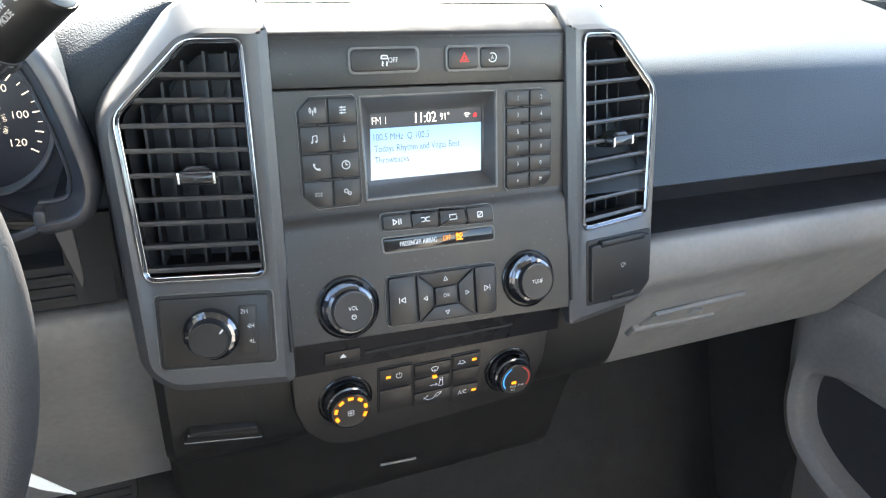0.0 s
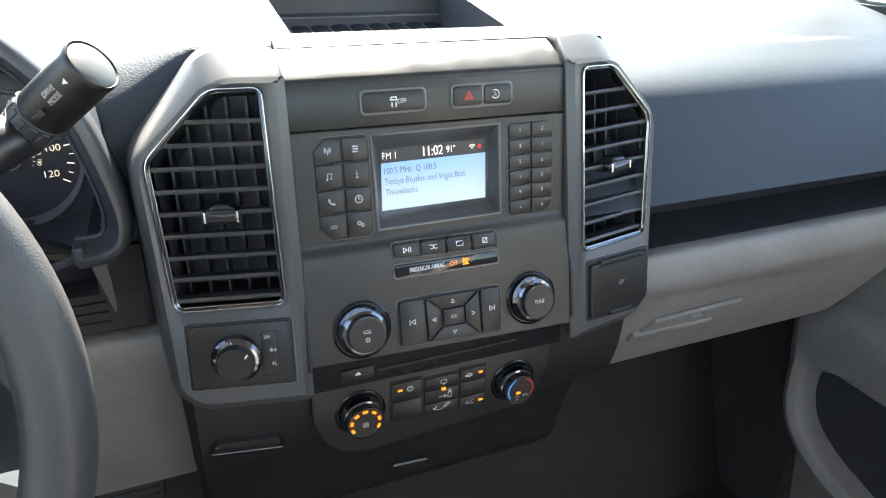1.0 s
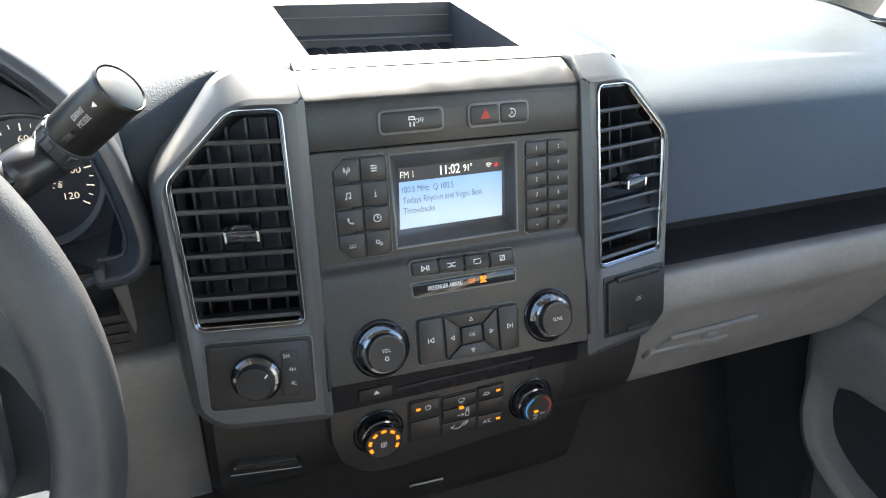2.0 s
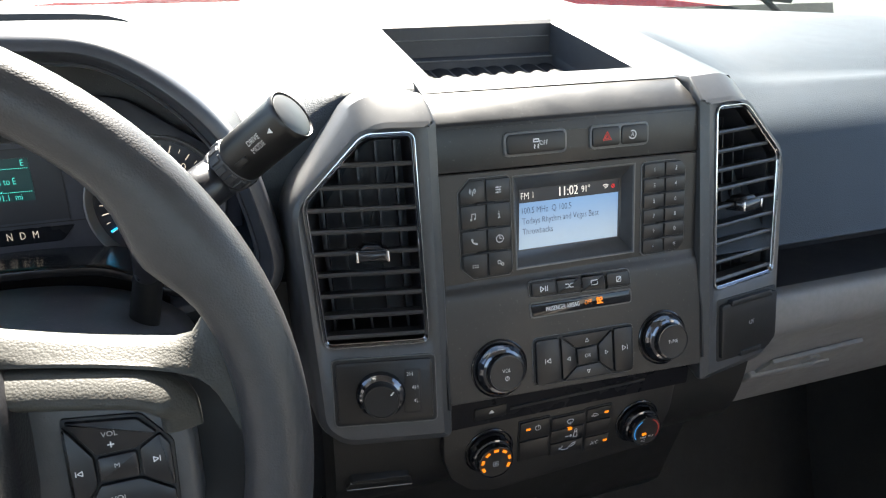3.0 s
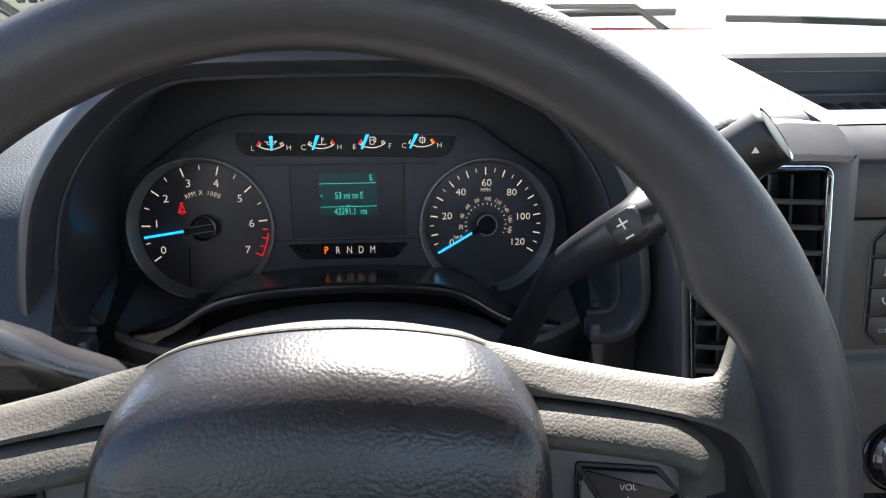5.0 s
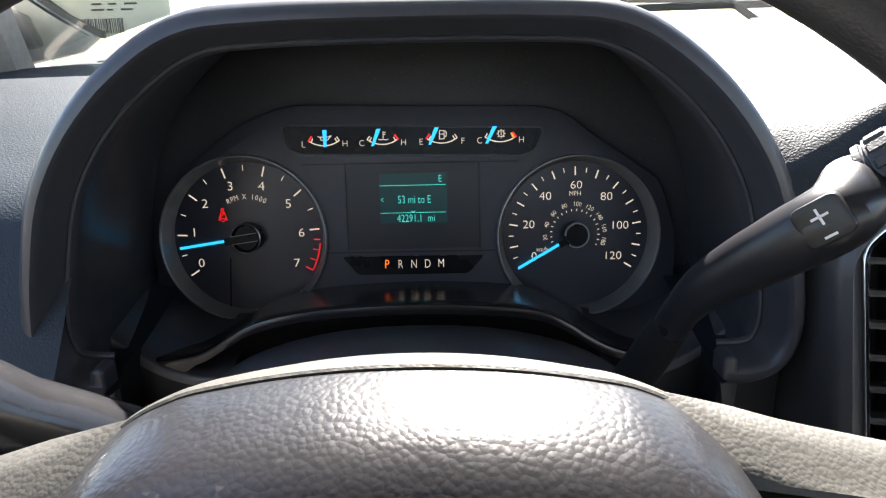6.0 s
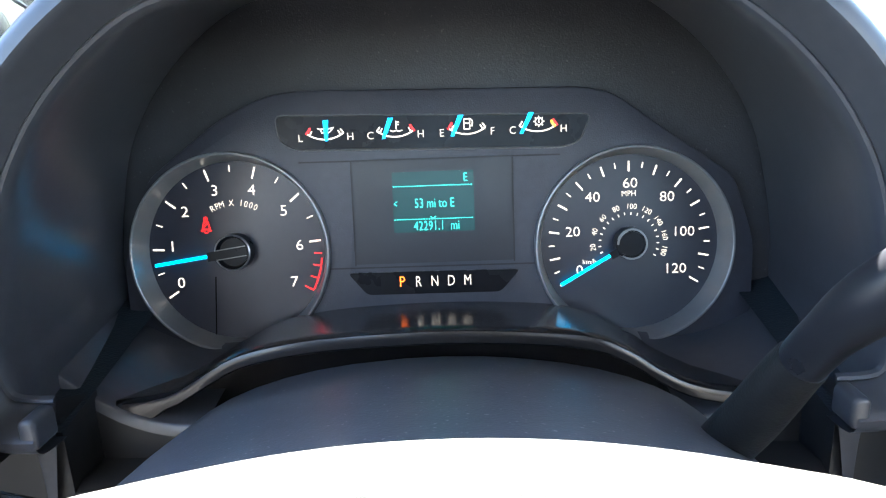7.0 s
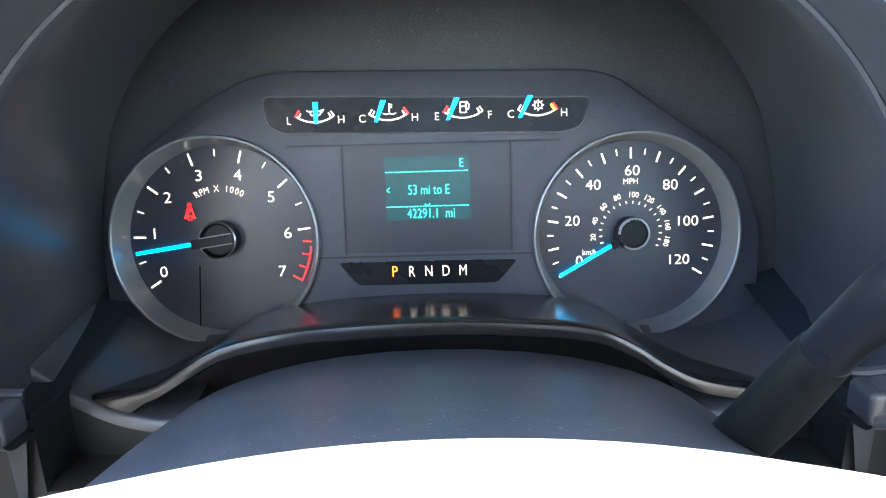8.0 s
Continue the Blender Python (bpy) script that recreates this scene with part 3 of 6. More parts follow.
for dz_, sx_ in ((0.0, 1.0), (0.0085, 0.90)):
    bm = BM()
    tube(bm, [(-0.174 - 0.0295 * sx_, 0.0310 - dz_ * 0.30, 0.6885 + dz_), (-0.174 + 0.0295 * sx_, 0.0360 - dz_ * 0.30, 0.6745 + dz_)], 0.0009, n=6)
    part("tray_edge", bm, EDGE, dash)
bm = BM()
tube(bm, [(-0.013, 0.118, 0.533), (0.029, 0.120, 0.528)], 0.0016, n=6)
part("slot_edge", bm, EDGE, dash)

# binnacle hood
HOODMAT = mat("hood_plastic", (0.054, 0.056, 0.064), 0.30, grain=0.05, grain_scale=1400, smudge=0.008)
XC = -0.444
HALF = [(0.170, 0.8755), (0.184, 0.8762), (0.1925, 0.8805), (0.1965, 0.893), (0.1955, 0.910), (0.190, 0.938), (0.180, 0.972), (0.161, 1.003), (0.135, 1.029), (0.105, 1.047), (0.07, 1.0515), (0.0, 1.0525)]
LIP = [(XC + dx, z) for dx, z in HALF] + [(XC - dx, z) for dx, z in HALF[-2::-1]]
LIP = [tuple(p) for p in spline(LIP, 4)]


def lip_row(y, grow, sink=0.0):
    out = []
    k = len(LIP)
    for i, (x, z) in enumerate(LIP):
        a, b = Vector(LIP[max(i - 1, 0)]), Vector(LIP[min(i + 1, k - 1)])
        t = (b - a).normalized()
        n = Vector((t.y, -t.x))
        e = min(i, k - 1 - i)
        if 0.0825 < y < 0.23 and grow < 0.008 and e < 12:
            # behind the hooked ends the inner wall runs straight down
            out.append((XC + math.copysign(0.1870 + 0.115 * (y - 0.0825), x - XC), y, 0.80 + 0.093 * e / 12))
            continue
        out.append((x + n.x * grow, y, z + n.y * grow - sink))
    return out


bm = BM()
rows = [lip_row(y, g) for y, g in ((0.222, 0.0065), (0.18, 0.0025), (0.14, -0.0015), (0.10, -0.0055), (0.086, -0.0068), (0.0805, -0.0064), (0.0785, -0.0055), (0.0778, -0.0042), (0.0790, -0.0032), (0.0720, -0.0002), (0.0645, 0.0028), (0.0612, 0.0042), (0.0600, 0.0054), (0.0603, 0.0068), (0.0612, 0.0093), (0.0627, 0.0115), (0.0652, 0.0134), (0.0695, 0.0146), (0.0755, 0.0152), (0.0830, 0.0155))]
grid(bm, rows)
part("binnacle_hood", bm, HOODMAT, dash, "smooth black hood around the gauges")
LP = Plane(0, 0.0615, 0.87)
for x0 in (XC - 0.1765, XC + 0.1675):
    bm = BM()
    slab(bm, LP, rrect(x0, 0.8655, x0 + 0.008, 0.8800, 0.003), -0.014, 0.0006, 0.002, steps=3)
    part("lip_tab", bm, HOODMAT, dash)
bm = BM()
rows = []
for y in (0.0815, 0.095, 0.12, 0.18, 0.26, 0.36, 0.48, 0.64):
    s = (y - 0.073) / 0.567
    rows.append([(XC + (x - XC) * (1 + 0.22 * s), y, (z + 0.0) * (1 - s) + s * (1.05 if z > 0.93 else 0.93 + (z - 0.868) * 1.9)) for x, _, z in lip_row(y, 0.0135)])
grid(bm, rows)
part("hood_cover", bm, PAD, dash, "grained top cover of the gauge hood")

# ---------- centre stack ----------
S1, S2, S3 = Plane(0, 0.028, 0.877, 0, 0.165), Plane(0, 0.002, 0.79, 0, 0.27), Plane(0, 0.024, 0.70, 0, 0.0)
VR, VL = Plane(0.139, 0.014, 0.835, 0.2, 0.208), Plane(-0.139, 0.014, 0.835, -0.2, 0.208)
stack = thing("center_stack", (0, 0.06, 0.76), "black plastic centre stack of a truck dashboard", "center stack")
bm = BM()
grid(bm, [[(x * k, y, z) for y, z in ((0.090, 1.004), (0.0865, 1.010), (0.083, 1.0105), (0.065, 1.003), (0.050, 0.9955), (0.0475, 0.9925), (0.0465, 0.990), (0.06, 0.985))] for x, k in ((-0.118, 1), (-0.06, 1), (0, 1), (0.06, 1), (0.118, 1))])
part("upper_band", bm, FASCIA, stack)
bm = BM()
slab(bm, S1, [(-0.120, 0.9585), (0.120, 0.9565), (0.119, 0.9925), (-0.119, 0.9925)], -0.01, 0.0, 0.0008)
part("upper_panel", bm, FASCIA, stack)
# screen module: outer edge, opening, tapered bezel
OUT4 = [(-0.120, 0.860), (0.121, 0.860), (0.1205, 0.9555), (-0.1205, 0.9575)]
OPEN4 = [(-0.054, 0.876), (0.0555, 0.876), (0.0555, 0.951), (-0.0555, 0.951)]
SCR4 = [(-0.0465, 0.8880), (0.0475, 0.8880), (0.0485, 0.9375), (-0.0445, 0.9375)]
bm = BM()
hoop(bm, S1, [(OUT4, -0.012), (OUT4, -0.0008), (inset(OUT4, 0.001), 0.0), (OPEN4, 0.0), (inset(OPEN4, 0.0008), -0.0008), (inset(OPEN4, 0.0012), -0.003)])
part("screen_panel", bm, FASCIA, stack)
bm = BM()
rows = []
for k_ in range(9):
    f_ = k_ / 8
    xa, xb = -0.1215 + 0.001 * f_, 0.118 + 0.0025 * f_
    rows.append([S2.at(xa + (xb - xa) * i / 8, (0.7785 - 0.0085 * i / 8) * (1 - f_) + 0.8585 * f_) for i in range(9)])
rows[0:0] = [[p + Vector((0, 0.014, -0.0005)) for p in rows[0]], [p + Vector((0, 0.0008, -0.0008)) for p in rows[0]]]
for dz_, f_ in ((0.8605, 0.04), (0.8628, 0.16), (0.8650, 0.40), (0.8668, 0.72), (0.8685, 0.95), (0.8710, 1.15)):
    rows.append([S2.at(-0.1205 + 0.241 * i / 8, dz_).lerp(S1.at(-0.1205 + 0.241 * i / 8, dz_, 0.0004), f_) for i in range(9)])
grid(bm, rows)
part("lower_panel", bm, FASCIA, stack, sharp=50)
bm = BM()
cs = Plane(0, 0.012, 0.755, 0, -0.05)
slab(bm, cs, [(-0.121, 0.742), (0.121, 0.738), (0.119, 0.776), (-0.121, 0.784)], -0.015, 0.0)
part("slot_panel", bm, SMOKE, stack, "gloss black strip with the disc slot")
bm = BM()
slab(bm, cs, rrect(-0.062, 0.7515, 0.072, 0.7545, 0.001), -0.004, 0.0012, 0.0004)
part("disc_slot", bm, DARKGAP, stack)
bm = BM()
slab(bm, cs, rrect(-0.095, 0.7475, -0.066, 0.7595, 0.001), -0.004, 0.0015, 0.0006)
eject = part("eject_button", bm, BUTTON, stack)
bm = BM()
strokes(bm, cs, [[(-0.0822, 0.7535), (-0.0778, 0.7535)], [(-0.0808, 0.7545), (-0.0792, 0.7545)]], 0.0009, 0.0018)
bm.faces.new([bm.verts.new(cs.at(x, z, 0.0018)) for x, z in ((-0.0822, 0.7542), (-0.0778, 0.7542), (-0.08, 0.7568))])
part("eject_mark", bm, PRINT, eject)
# trims between fascia and vents
for s in (-1, 1):
    bm = BM()
    edge = [(s * 0.1195, 0.047, 0.992), (s * 0.1195, 0.034, 0.9), (s * 0.1205, 0.022, 0.866), (s * 0.1215, -0.0015, 0.775)]
    tube(bm, edge, 0.0016, n=6)
    part("side_seam", bm, DARKGAP, stack)

# display
display = thing("radio_display", (0, 0.045, 0.88), "lit radio display with pale blue screen showing station text", "display")
bm = BM()
hoop(bm, S1, [(inset(OPEN4, 0.0012), -0.001), (inset(OPEN4, 0.002), -0.0025), (inset(SCR4, -0.0015), -0.0112), (SCR4, -0.0118), (SCR4, -0.013)])
part("bezel", bm, mat("bezel_grey_plastic", (0.050, 0.049, 0.049), 0.34, grain=0.1, grain_scale=1500), display, "tapered dark bezel")
# highlight along the opening's rim, put in as a paler strip
bm = BM()
hoop(bm, S1, [(inset(OPEN4, -0.0006), -0.0002), (inset(OPEN4, -0.0004), 0.0005), (inset(OPEN4, 0.0006), 0.0002), (inset(OPEN4, 0.0013), -0.0012)])
part("opening_edge", bm, EDGE, display, "pale edge round the recess, its highlight set in the colour")
SD = -0.0125
bm = BM()
bm.faces.new([bm.verts.new(S1.at(x, z, SD - 0.0005)) for x, z in inset(SCR4, -0.001)])
part("screen", bm, SCREEN_LIT, display)
bm = BM()
bm.faces.new([bm.verts.new(S1.at(x, z, SD)) for x, z in ((-0.0447, 0.9265), (0.0482, 0.9265), (0.0487, 0.9382), (-0.0447, 0.9382))])
bar = part("status_bar", bm, SCREEN_DARK, display)
bm = BM()
lettering(bm, S1, "FM 1", -0.0432, 0.9318, 0.0080, d=SD + 0.0004, wide=0.8, left=True)
part("band_text", bm, SCREEN_WHITE, bar)
bm = BM()
for dx_ in (0.0, 0.00025, 0.0005):
    lettering(bm, S1, "11:02", -0.0085 + dx_, 0.9323, 0.0112, d=SD + 0.0004 + dx_ * 0.1, wide=0.78, left=True)
part("clock_text", bm, SCREEN_WHITE, bar)
bm = BM()
for dx_ in (0.0, 0.0003):
    lettering(bm, S1, "91°", 0.0122 + dx_, 0.9322, 0.0080, d=SD + 0.0004 + dx_ * 0.1, wide=0.76, left=True)
part("temperature_text", bm, SCREEN_WHITE, bar)
bm = BM()
strokes(bm, S1, [arc(0.0355, 0.9302, r, 50, 130, 6) for r in (0.0012, 0.0026, 0.0040)], 0.0006, SD + 0.0004)
part("signal_mark", bm, SCREEN_WHITE, bar)
bm = BM()
strokes(bm, S1, [arc(0.0425, 0.9322, 0.0014, 0, 360, 14), [(0.0416, 0.9313), (0.0434, 0.9331)]], 0.0005, SD + 0.0004)
part("muted_mark", bm, RED_LIT, bar)
TXT = mat("screen_text", (0.02, 0.03, 0.05), 0.5, emit=(0.05, 0.09, 0.14), power=0.05)
bm = BM()
for w, z in (("100.5 MHz  Q 100.5", 0.9198), ("Todays Rhythm and Vegas Best", 0.9112), ("Throwbacks", 0.9026)):
    lettering(bm, S1, w, -0.0425, z, 0.0074, d=SD + 0.0004, wide=0.76, left=True)
part("screen_text", bm, TXT, display)


def pad_button(parent, plane, pts, icon=None, h=0.0022, material=BUTTON, name="button", ink=PRINT, bev=0.0006):
    bm = BM()
    slab(bm, plane, inset(pts, 0.00045), -0.003, h, bev, steps=2)
    b = part(name, bm, material, parent)
    if icon:
        bm = BM()
        icon(bm, h + 0.0004)
        part("mark", bm, ink, b)
    return b


def lines_icon(plane, lines, w=0.0006):
    return lambda bm, d: strokes(bm, plane, lines, w, d)


def word_icon(plane, word, x, z, size, wide=0.85):
    return lambda bm, d: lettering(bm, plane, word, x, z, size, d=d, wide=wide)


# left key block
keys = thing("function_key_block", (-0.08, 0.03, 0.875), "block of eight black radio function keys with white icons", "button panel")
bm = BM()
slab(bm, S1, rounded([(-0.1024, 0.8729), (-0.0576, 0.8729), (-0.0576, 0.9531), (-0.1024, 0.9531)], [0.0105, 0.003, 0.003, 0.0105], 1), -0.003, 0.0009, 0.0003, steps=1)
part("edge", bm, EDGE, keys)
bm = BM()
slab(bm, S1, rounded([(-0.1018, 0.8735), (-0.0582, 0.8735), (-0.0582, 0.9525), (-0.1018, 0.9525)], [0.010, 0.003, 0.003, 0.010], 1), -0.003, 0.0013, 0.0002, steps=1)
part("surround", bm, DARKGAP, keys)
for z in (0.9332, 0.9135, 0.8945):
    bm = BM()
    slab(bm, S1, [(-0.0868, z - 0.0013), (-0.0735, z - 0.0013), (-0.0715, z + 0.0008), (-0.0888, z + 0.0008)], 0.0, 0.0034, 0.0005, steps=1)
    part("rocker_notch", bm, DARKGAP, keys)
zs = [0.952, 0.9332, 0.9135, 0.8945, 0.8742]
for r in range(4):
    for c in range(2):
        x0, x1 = (-0.1012, -0.0802) if c == 0 else (-0.0796, -0.0588)
        z1, z0 = zs[r] - 0.0004, zs[r + 1] + 0.0004
        cx, cz = (x0 + x1) / 2, (z0 + z1) / 2
        k = 0.0042
        L = {
            (0, 0): [arc(cx, cz + 0.001, 0.0018, -50, 50, 5), arc(cx, cz + 0.001, 0.0018, 130, 230, 5), arc(cx, cz + 0.001, 0.0032, -50, 50, 5), arc(cx, cz + 0.001, 0.0032, 130, 230, 5), [(cx, cz + 0.001), (cx, cz - 0.0035)]],
            (0, 1): [[(cx - 0.003, cz + d), (cx + 0.003, cz + d)] for d in (-0.0025, 0, 0.0025)] + [[(cx + e, cz + d - 0.001), (cx + e, cz + d + 0.001)] for e, d in ((-0.001, 0.0025), (0.0015, 0), (-0.001, -0.0025))],
            (1, 0): [[(cx - 0.0018, cz - 0.0022), (cx - 0.0018, cz + 0.003), (cx + 0.0022, cz + 0.0035), (cx + 0.0022, cz - 0.0016)], arc(cx - 0.0026, cz - 0.0024, 0.0007, 0, 360, 6), arc(cx + 0.0014, cz - 0.0018, 0.0007, 0, 360, 6)],
            (1, 1): [[(cx, cz - 0.0032), (cx, cz + 0.001)], [(cx - 0.001, cz + 0.001), (cx, cz + 0.001)], [(cx - 0.0012, cz - 0.0032), (cx + 0.0012, cz - 0.0032)], [(cx - 0.0002, cz + 0.003), (cx + 0.0002, cz + 0.003)]],
            (2, 0): [[(cx - 0.0030, cz + 0.0030), (cx - 0.0018, cz + 0.0030), (cx - 0.0014, cz + 0.0014)], [(cx - 0.0030, cz + 0.0028), (cx - 0.0026, cz + 0.0008), (cx - 0.0012, cz - 0.0012), (cx + 0.0008, cz - 0.0026), (cx + 0.0028, cz - 0.0030)], [(cx - 0.0026, cz + 0.0018), (cx - 0.0020, cz + 0.0004), (cx - 0.0006, cz - 0.0012), (cx + 0.0014, cz - 0.0024)], [(cx + 0.0014, cz - 0.0014), (cx + 0.0030, cz - 0.0018), (cx + 0.0030, cz - 0.0030)]],
            (2, 1): [arc(cx, cz, 0.0038, 0, 360, 14), [(cx, cz + 0.0028), (cx, cz), (cx + 0.002, cz)]],
            (3, 0): [[(cx + i * 0.0025 - 0.0004, cz + j * 0.0022), (cx + i * 0.0025 + 0.0004, cz + j * 0.0022)] for i in (-1, 0, 1) for j in (-0.5, 0.5)],
            (3, 1): [arc(cx - 0.0014, cz + 0.001, 0.0018, 0, 360, 8), arc(cx + 0.002, cz - 0.0014, 0.0014, 0, 360, 8)],
        }[(r, c)]
        pts = rounded([(x0, z0), (x1, z0), (x1, z1), (x0, z1)], [0.0095 if (r, c) == (3, 0) else 0.0008, 0.0008, 0.0008, 0.0095 if (r, c) == (0, 0) else 0.0008], 1)
        L = [[(cx + (px - cx) * 0.78, cz + (pz - cz) * 0.78) for px, pz in l] for l in L]
        pad_button(keys, S1, pts, lines_icon(S1, L, 0.00058), 0.0026)
# right number keys
nums = thing("number_key_block", (0.084, 0.03, 0.872), "block of twelve black number keys with white digits", "button panel")
bm = BM()
slab(bm, S1, rounded([(0.0616, 0.8716), (0.1058, 0.8716), (0.1058, 0.9514), (0.0616, 0.9514)], [0.003, 0.0105, 0.0105, 0.003], 1), -0.003, 0.0009, 0.0003, steps=1)
part("edge", bm, EDGE, nums)
bm = BM()
slab(bm, S1, rounded([(0.0622, 0.8722), (0.1052, 0.8722), (0.1052, 0.9508), (0.0622, 0.9508)], [0.003, 0.010, 0.010, 0.003], 1), -0.003, 0.0013, 0.0002, steps=1)
part("surround", bm, DARKGAP, nums)
for r in range(1, 6):
    z = 0.9502 - r * 0.01293
    bm = BM()
    slab(bm, S1, [(0.0780, z - 0.0009), (0.0900, z - 0.0009), (0.0915, z + 0.0008), (0.0765, z + 0.0008)], 0.0, 0.0033, 0.0004, steps=1)
    part("rocker_notch", bm, DARKGAP, nums)
for r in range(6):
    for c in range(2):
        x0, x1 = (0.0628, 0.0834) if c == 0 else (0.0840, 0.1046)
        z1 = 0.9502 - r * 0.01293
        z0 = z1 - 0.0122
        w = (("1", "2"), ("3", "4"), ("5", "6"), ("7", "8"), ("9", "0"), ("*", "#"))[r][c]
        pts = rounded([(x0, z0), (x1, z0), (x1, z1), (x0, z1)], [0.0008, 0.0095 if (r, c) == (5, 1) else 0.0008, 0.0095 if (r, c) == (0, 1) else 0.0008, 0.0008], 1)
        pad_button(nums, S1, pts, word_icon(S1, w, (x0 + x1) / 2, (z0 + z1) / 2 - (0.001 if w == "*" else 0), 0.0050), 0.0026)
# upper switch row
sw = thing("upper_switch_row", (0, 0.045, 0.966), "row of stability, hazard and stop-start switches", "switch panel")
bm = BM()
slab(bm, S1, rrect(-0.0628, 0.9662, -0.0088, 0.9848, 0.004), -0.002, 0.0026, 0.0006)
part("surround", bm, EDGE, sw)
bm = BM()
slab(bm, S1, rrect(-0.0088, 0.9690, 0.0122, 0.9830, 0.0005), -0.002, 0.0006)
part("filler", bm, FASCIA, sw)
bm = BM()
slab(bm, S1, rrect(0.0118, 0.9658, 0.0666, 0.9848, 0.004), -0.002, 0.0026, 0.0006)
part("surround", bm, EDGE, sw)
b = pad_button(sw, S1, rrect(-0.0615, 0.9675, -0.0102, 0.9835, 0.0034), word_icon(S1, "OFF", -0.0300, 0.9752, 0.0052, 0.85), 0.004, bev=0.001)
bm = BM()
strokes(bm, S1, [[(-0.0385, 0.9785), (-0.0345, 0.9785)], [(-0.0385, 0.9785), (-0.039, 0.9765), (-0.034, 0.9765), (-0.0345, 0.9785)], [(-0.0382, 0.9745), (-0.0376, 0.9735), (-0.0384, 0.9725), (-0.0378, 0.9715)], [(-0.0350, 0.9745), (-0.0344, 0.9735), (-0.0352, 0.9725), (-0.0346, 0.9715)]], 0.0009, 0.0044)
part("skid_mark", bm, PRINT, b)
RED_PRINT = mat("red_print", (0.65, 0.04, 0.03), 0.5, var=0.03)
pad_button(sw, S1, rrect(0.0130, 0.9672, 0.0392, 0.9834, 0.0030), lines_icon(S1, [[(0.0228, 0.9728), (0.0302, 0.9728), (0.0265, 0.9792), (0.0228, 0.9728)], [(0.0246, 0.9740), (0.0284, 0.9740), (0.0265, 0.9772), (0.0246, 0.9740)]], 0.0007), 0.004, name="hazard_button", ink=RED_PRINT, bev=0.001)
b = pad_button(sw, S1, rrect(0.0400, 0.9672, 0.0655, 0.9834, 0.0030), word_icon(S1, "A", 0.0500, 0.9752, 0.0048), 0.004, bev=0.001)
bm = BM()
strokes(bm, S1, [arc(0.0500, 0.9753, 0.0033, -150, 120, 14)], 0.0008, 0.0044)
part("loop_mark", bm, PRINT, b)
# media row
media = thing("media_key_row", (0, 0.02, 0.85), "row of four slim black media keys", "button panel")
bm = BM()
slab(bm, S2, rounded([(-0.0466, 0.8526), (0.0499, 0.8490), (0.0484, 0.8647), (-0.0468, 0.8664)], 0.004, 2), -0.003, 0.0009, 0.0003, steps=1)
part("edge", bm, EDGE, media)
bm = BM()
slab(bm, S2, rounded([(-0.0460, 0.8532), (0.0493, 0.8496), (0.0478, 0.8641), (-0.0461, 0.8658)], 0.0036, 2), -0.003, 0.0013, 0.0002, steps=1)
part("surround", bm, DARKGAP, media)
md = [(-0.0455, 0.8650), (0.0472, 0.8634), (0.0487, 0.8502), (-0.0452, 0.8538)]
for i in range(4):
    t0, t1 = i / 4 + 0.004, (i + 1) / 4 - 0.004
    f = lambda t, a, b: (md[a][0] + (md[b][0] - md[a][0]) * t, md[a][1] + (md[b][1] - md[a][1]) * t)
    q = [f(t0, 3, 2), f(t1, 3, 2), f(t1, 0, 1), f(t0, 0, 1)]
    cx, cz = sum(p[0] for p in q) / 4, sum(p[1] for p in q) / 4
    ic = ([[(cx - 0.003, cz - 0.002), (cx - 0.003, cz + 0.002), (cx, cz), (cx - 0.003, cz - 0.002)], [(cx + 0.0015, cz - 0.002), (cx + 0.0015, cz + 0.002)], [(cx + 0.0032, cz - 0.002), (cx + 0.0032, cz + 0.002)]],
          [[(cx - 0.0035, cz + 0.0015), (cx - 0.001, cz + 0.0015), (cx + 0.001, cz - 0.0015), (cx + 0.0035, cz - 0.0015)], [(cx - 0.0035, cz - 0.0015), (cx - 0.001, cz - 0.0015), (cx + 0.001, cz + 0.0015), (cx + 0.0035, cz + 0.0015)]],
          [[(cx - 0.003, cz - 0.0005), (cx - 0.003, cz + 0.0018), (cx + 0.003, cz + 0.0018)], [(cx + 0.003, cz + 0.0005), (cx + 0.003, cz - 0.0018), (cx - 0.003, cz - 0.0018)]],
          [[(cx - 0.002, cz - 0.002), (cx - 0.002, cz + 0.002), (cx + 0.002, cz + 0.002), (cx + 0.002, cz - 0.002), (cx - 0.002, cz - 0.002), (cx + 0.002, cz + 0.002)]])[i]
    pad_button(media, S2, rounded(q, 0.0022 if i in (0, 3) else 0.0006), lines_icon(S2, ic, 0.0007), 0.0026)
airbag = thing("airbag_indicator", (0, 0.015, 0.837), "gloss black passenger airbag indicator with lit orange symbol", "indicator")
bm = BM()
slab(bm, S2, rounded([(-0.0448, 0.8372), (0.0482, 0.8362), (0.0484, 0.8464), (-0.0456, 0.8476)], 0.002), -0.002, 0.0016, 0.0006)
lens = part("panel", bm, GLOSS, airbag)
bm = BM()
slab(bm, S2, rounded([(-0.0458, 0.8360), (0.0494, 0.8350), (0.0496, 0.8474), (-0.0468, 0.8487)], 0.003), -0.002, 0.0009, 0.0003, steps=1)
part("surround", bm, EDGE, airbag)
bm = BM()
for dx_ in (0.0, 0.0003):
    lettering(bm, S2, "PASSENGER AIRBAG", -0.0172 + dx_, 0.8420, 0.0054, d=0.0021 + dx_ * 0.1, wide=0.64)
part("caption", bm, PRINT, lens)
bm = BM()
lettering(bm, S2, "OFF", 0.0068, 0.8420, 0.0056, d=0.0021, wide=0.72)
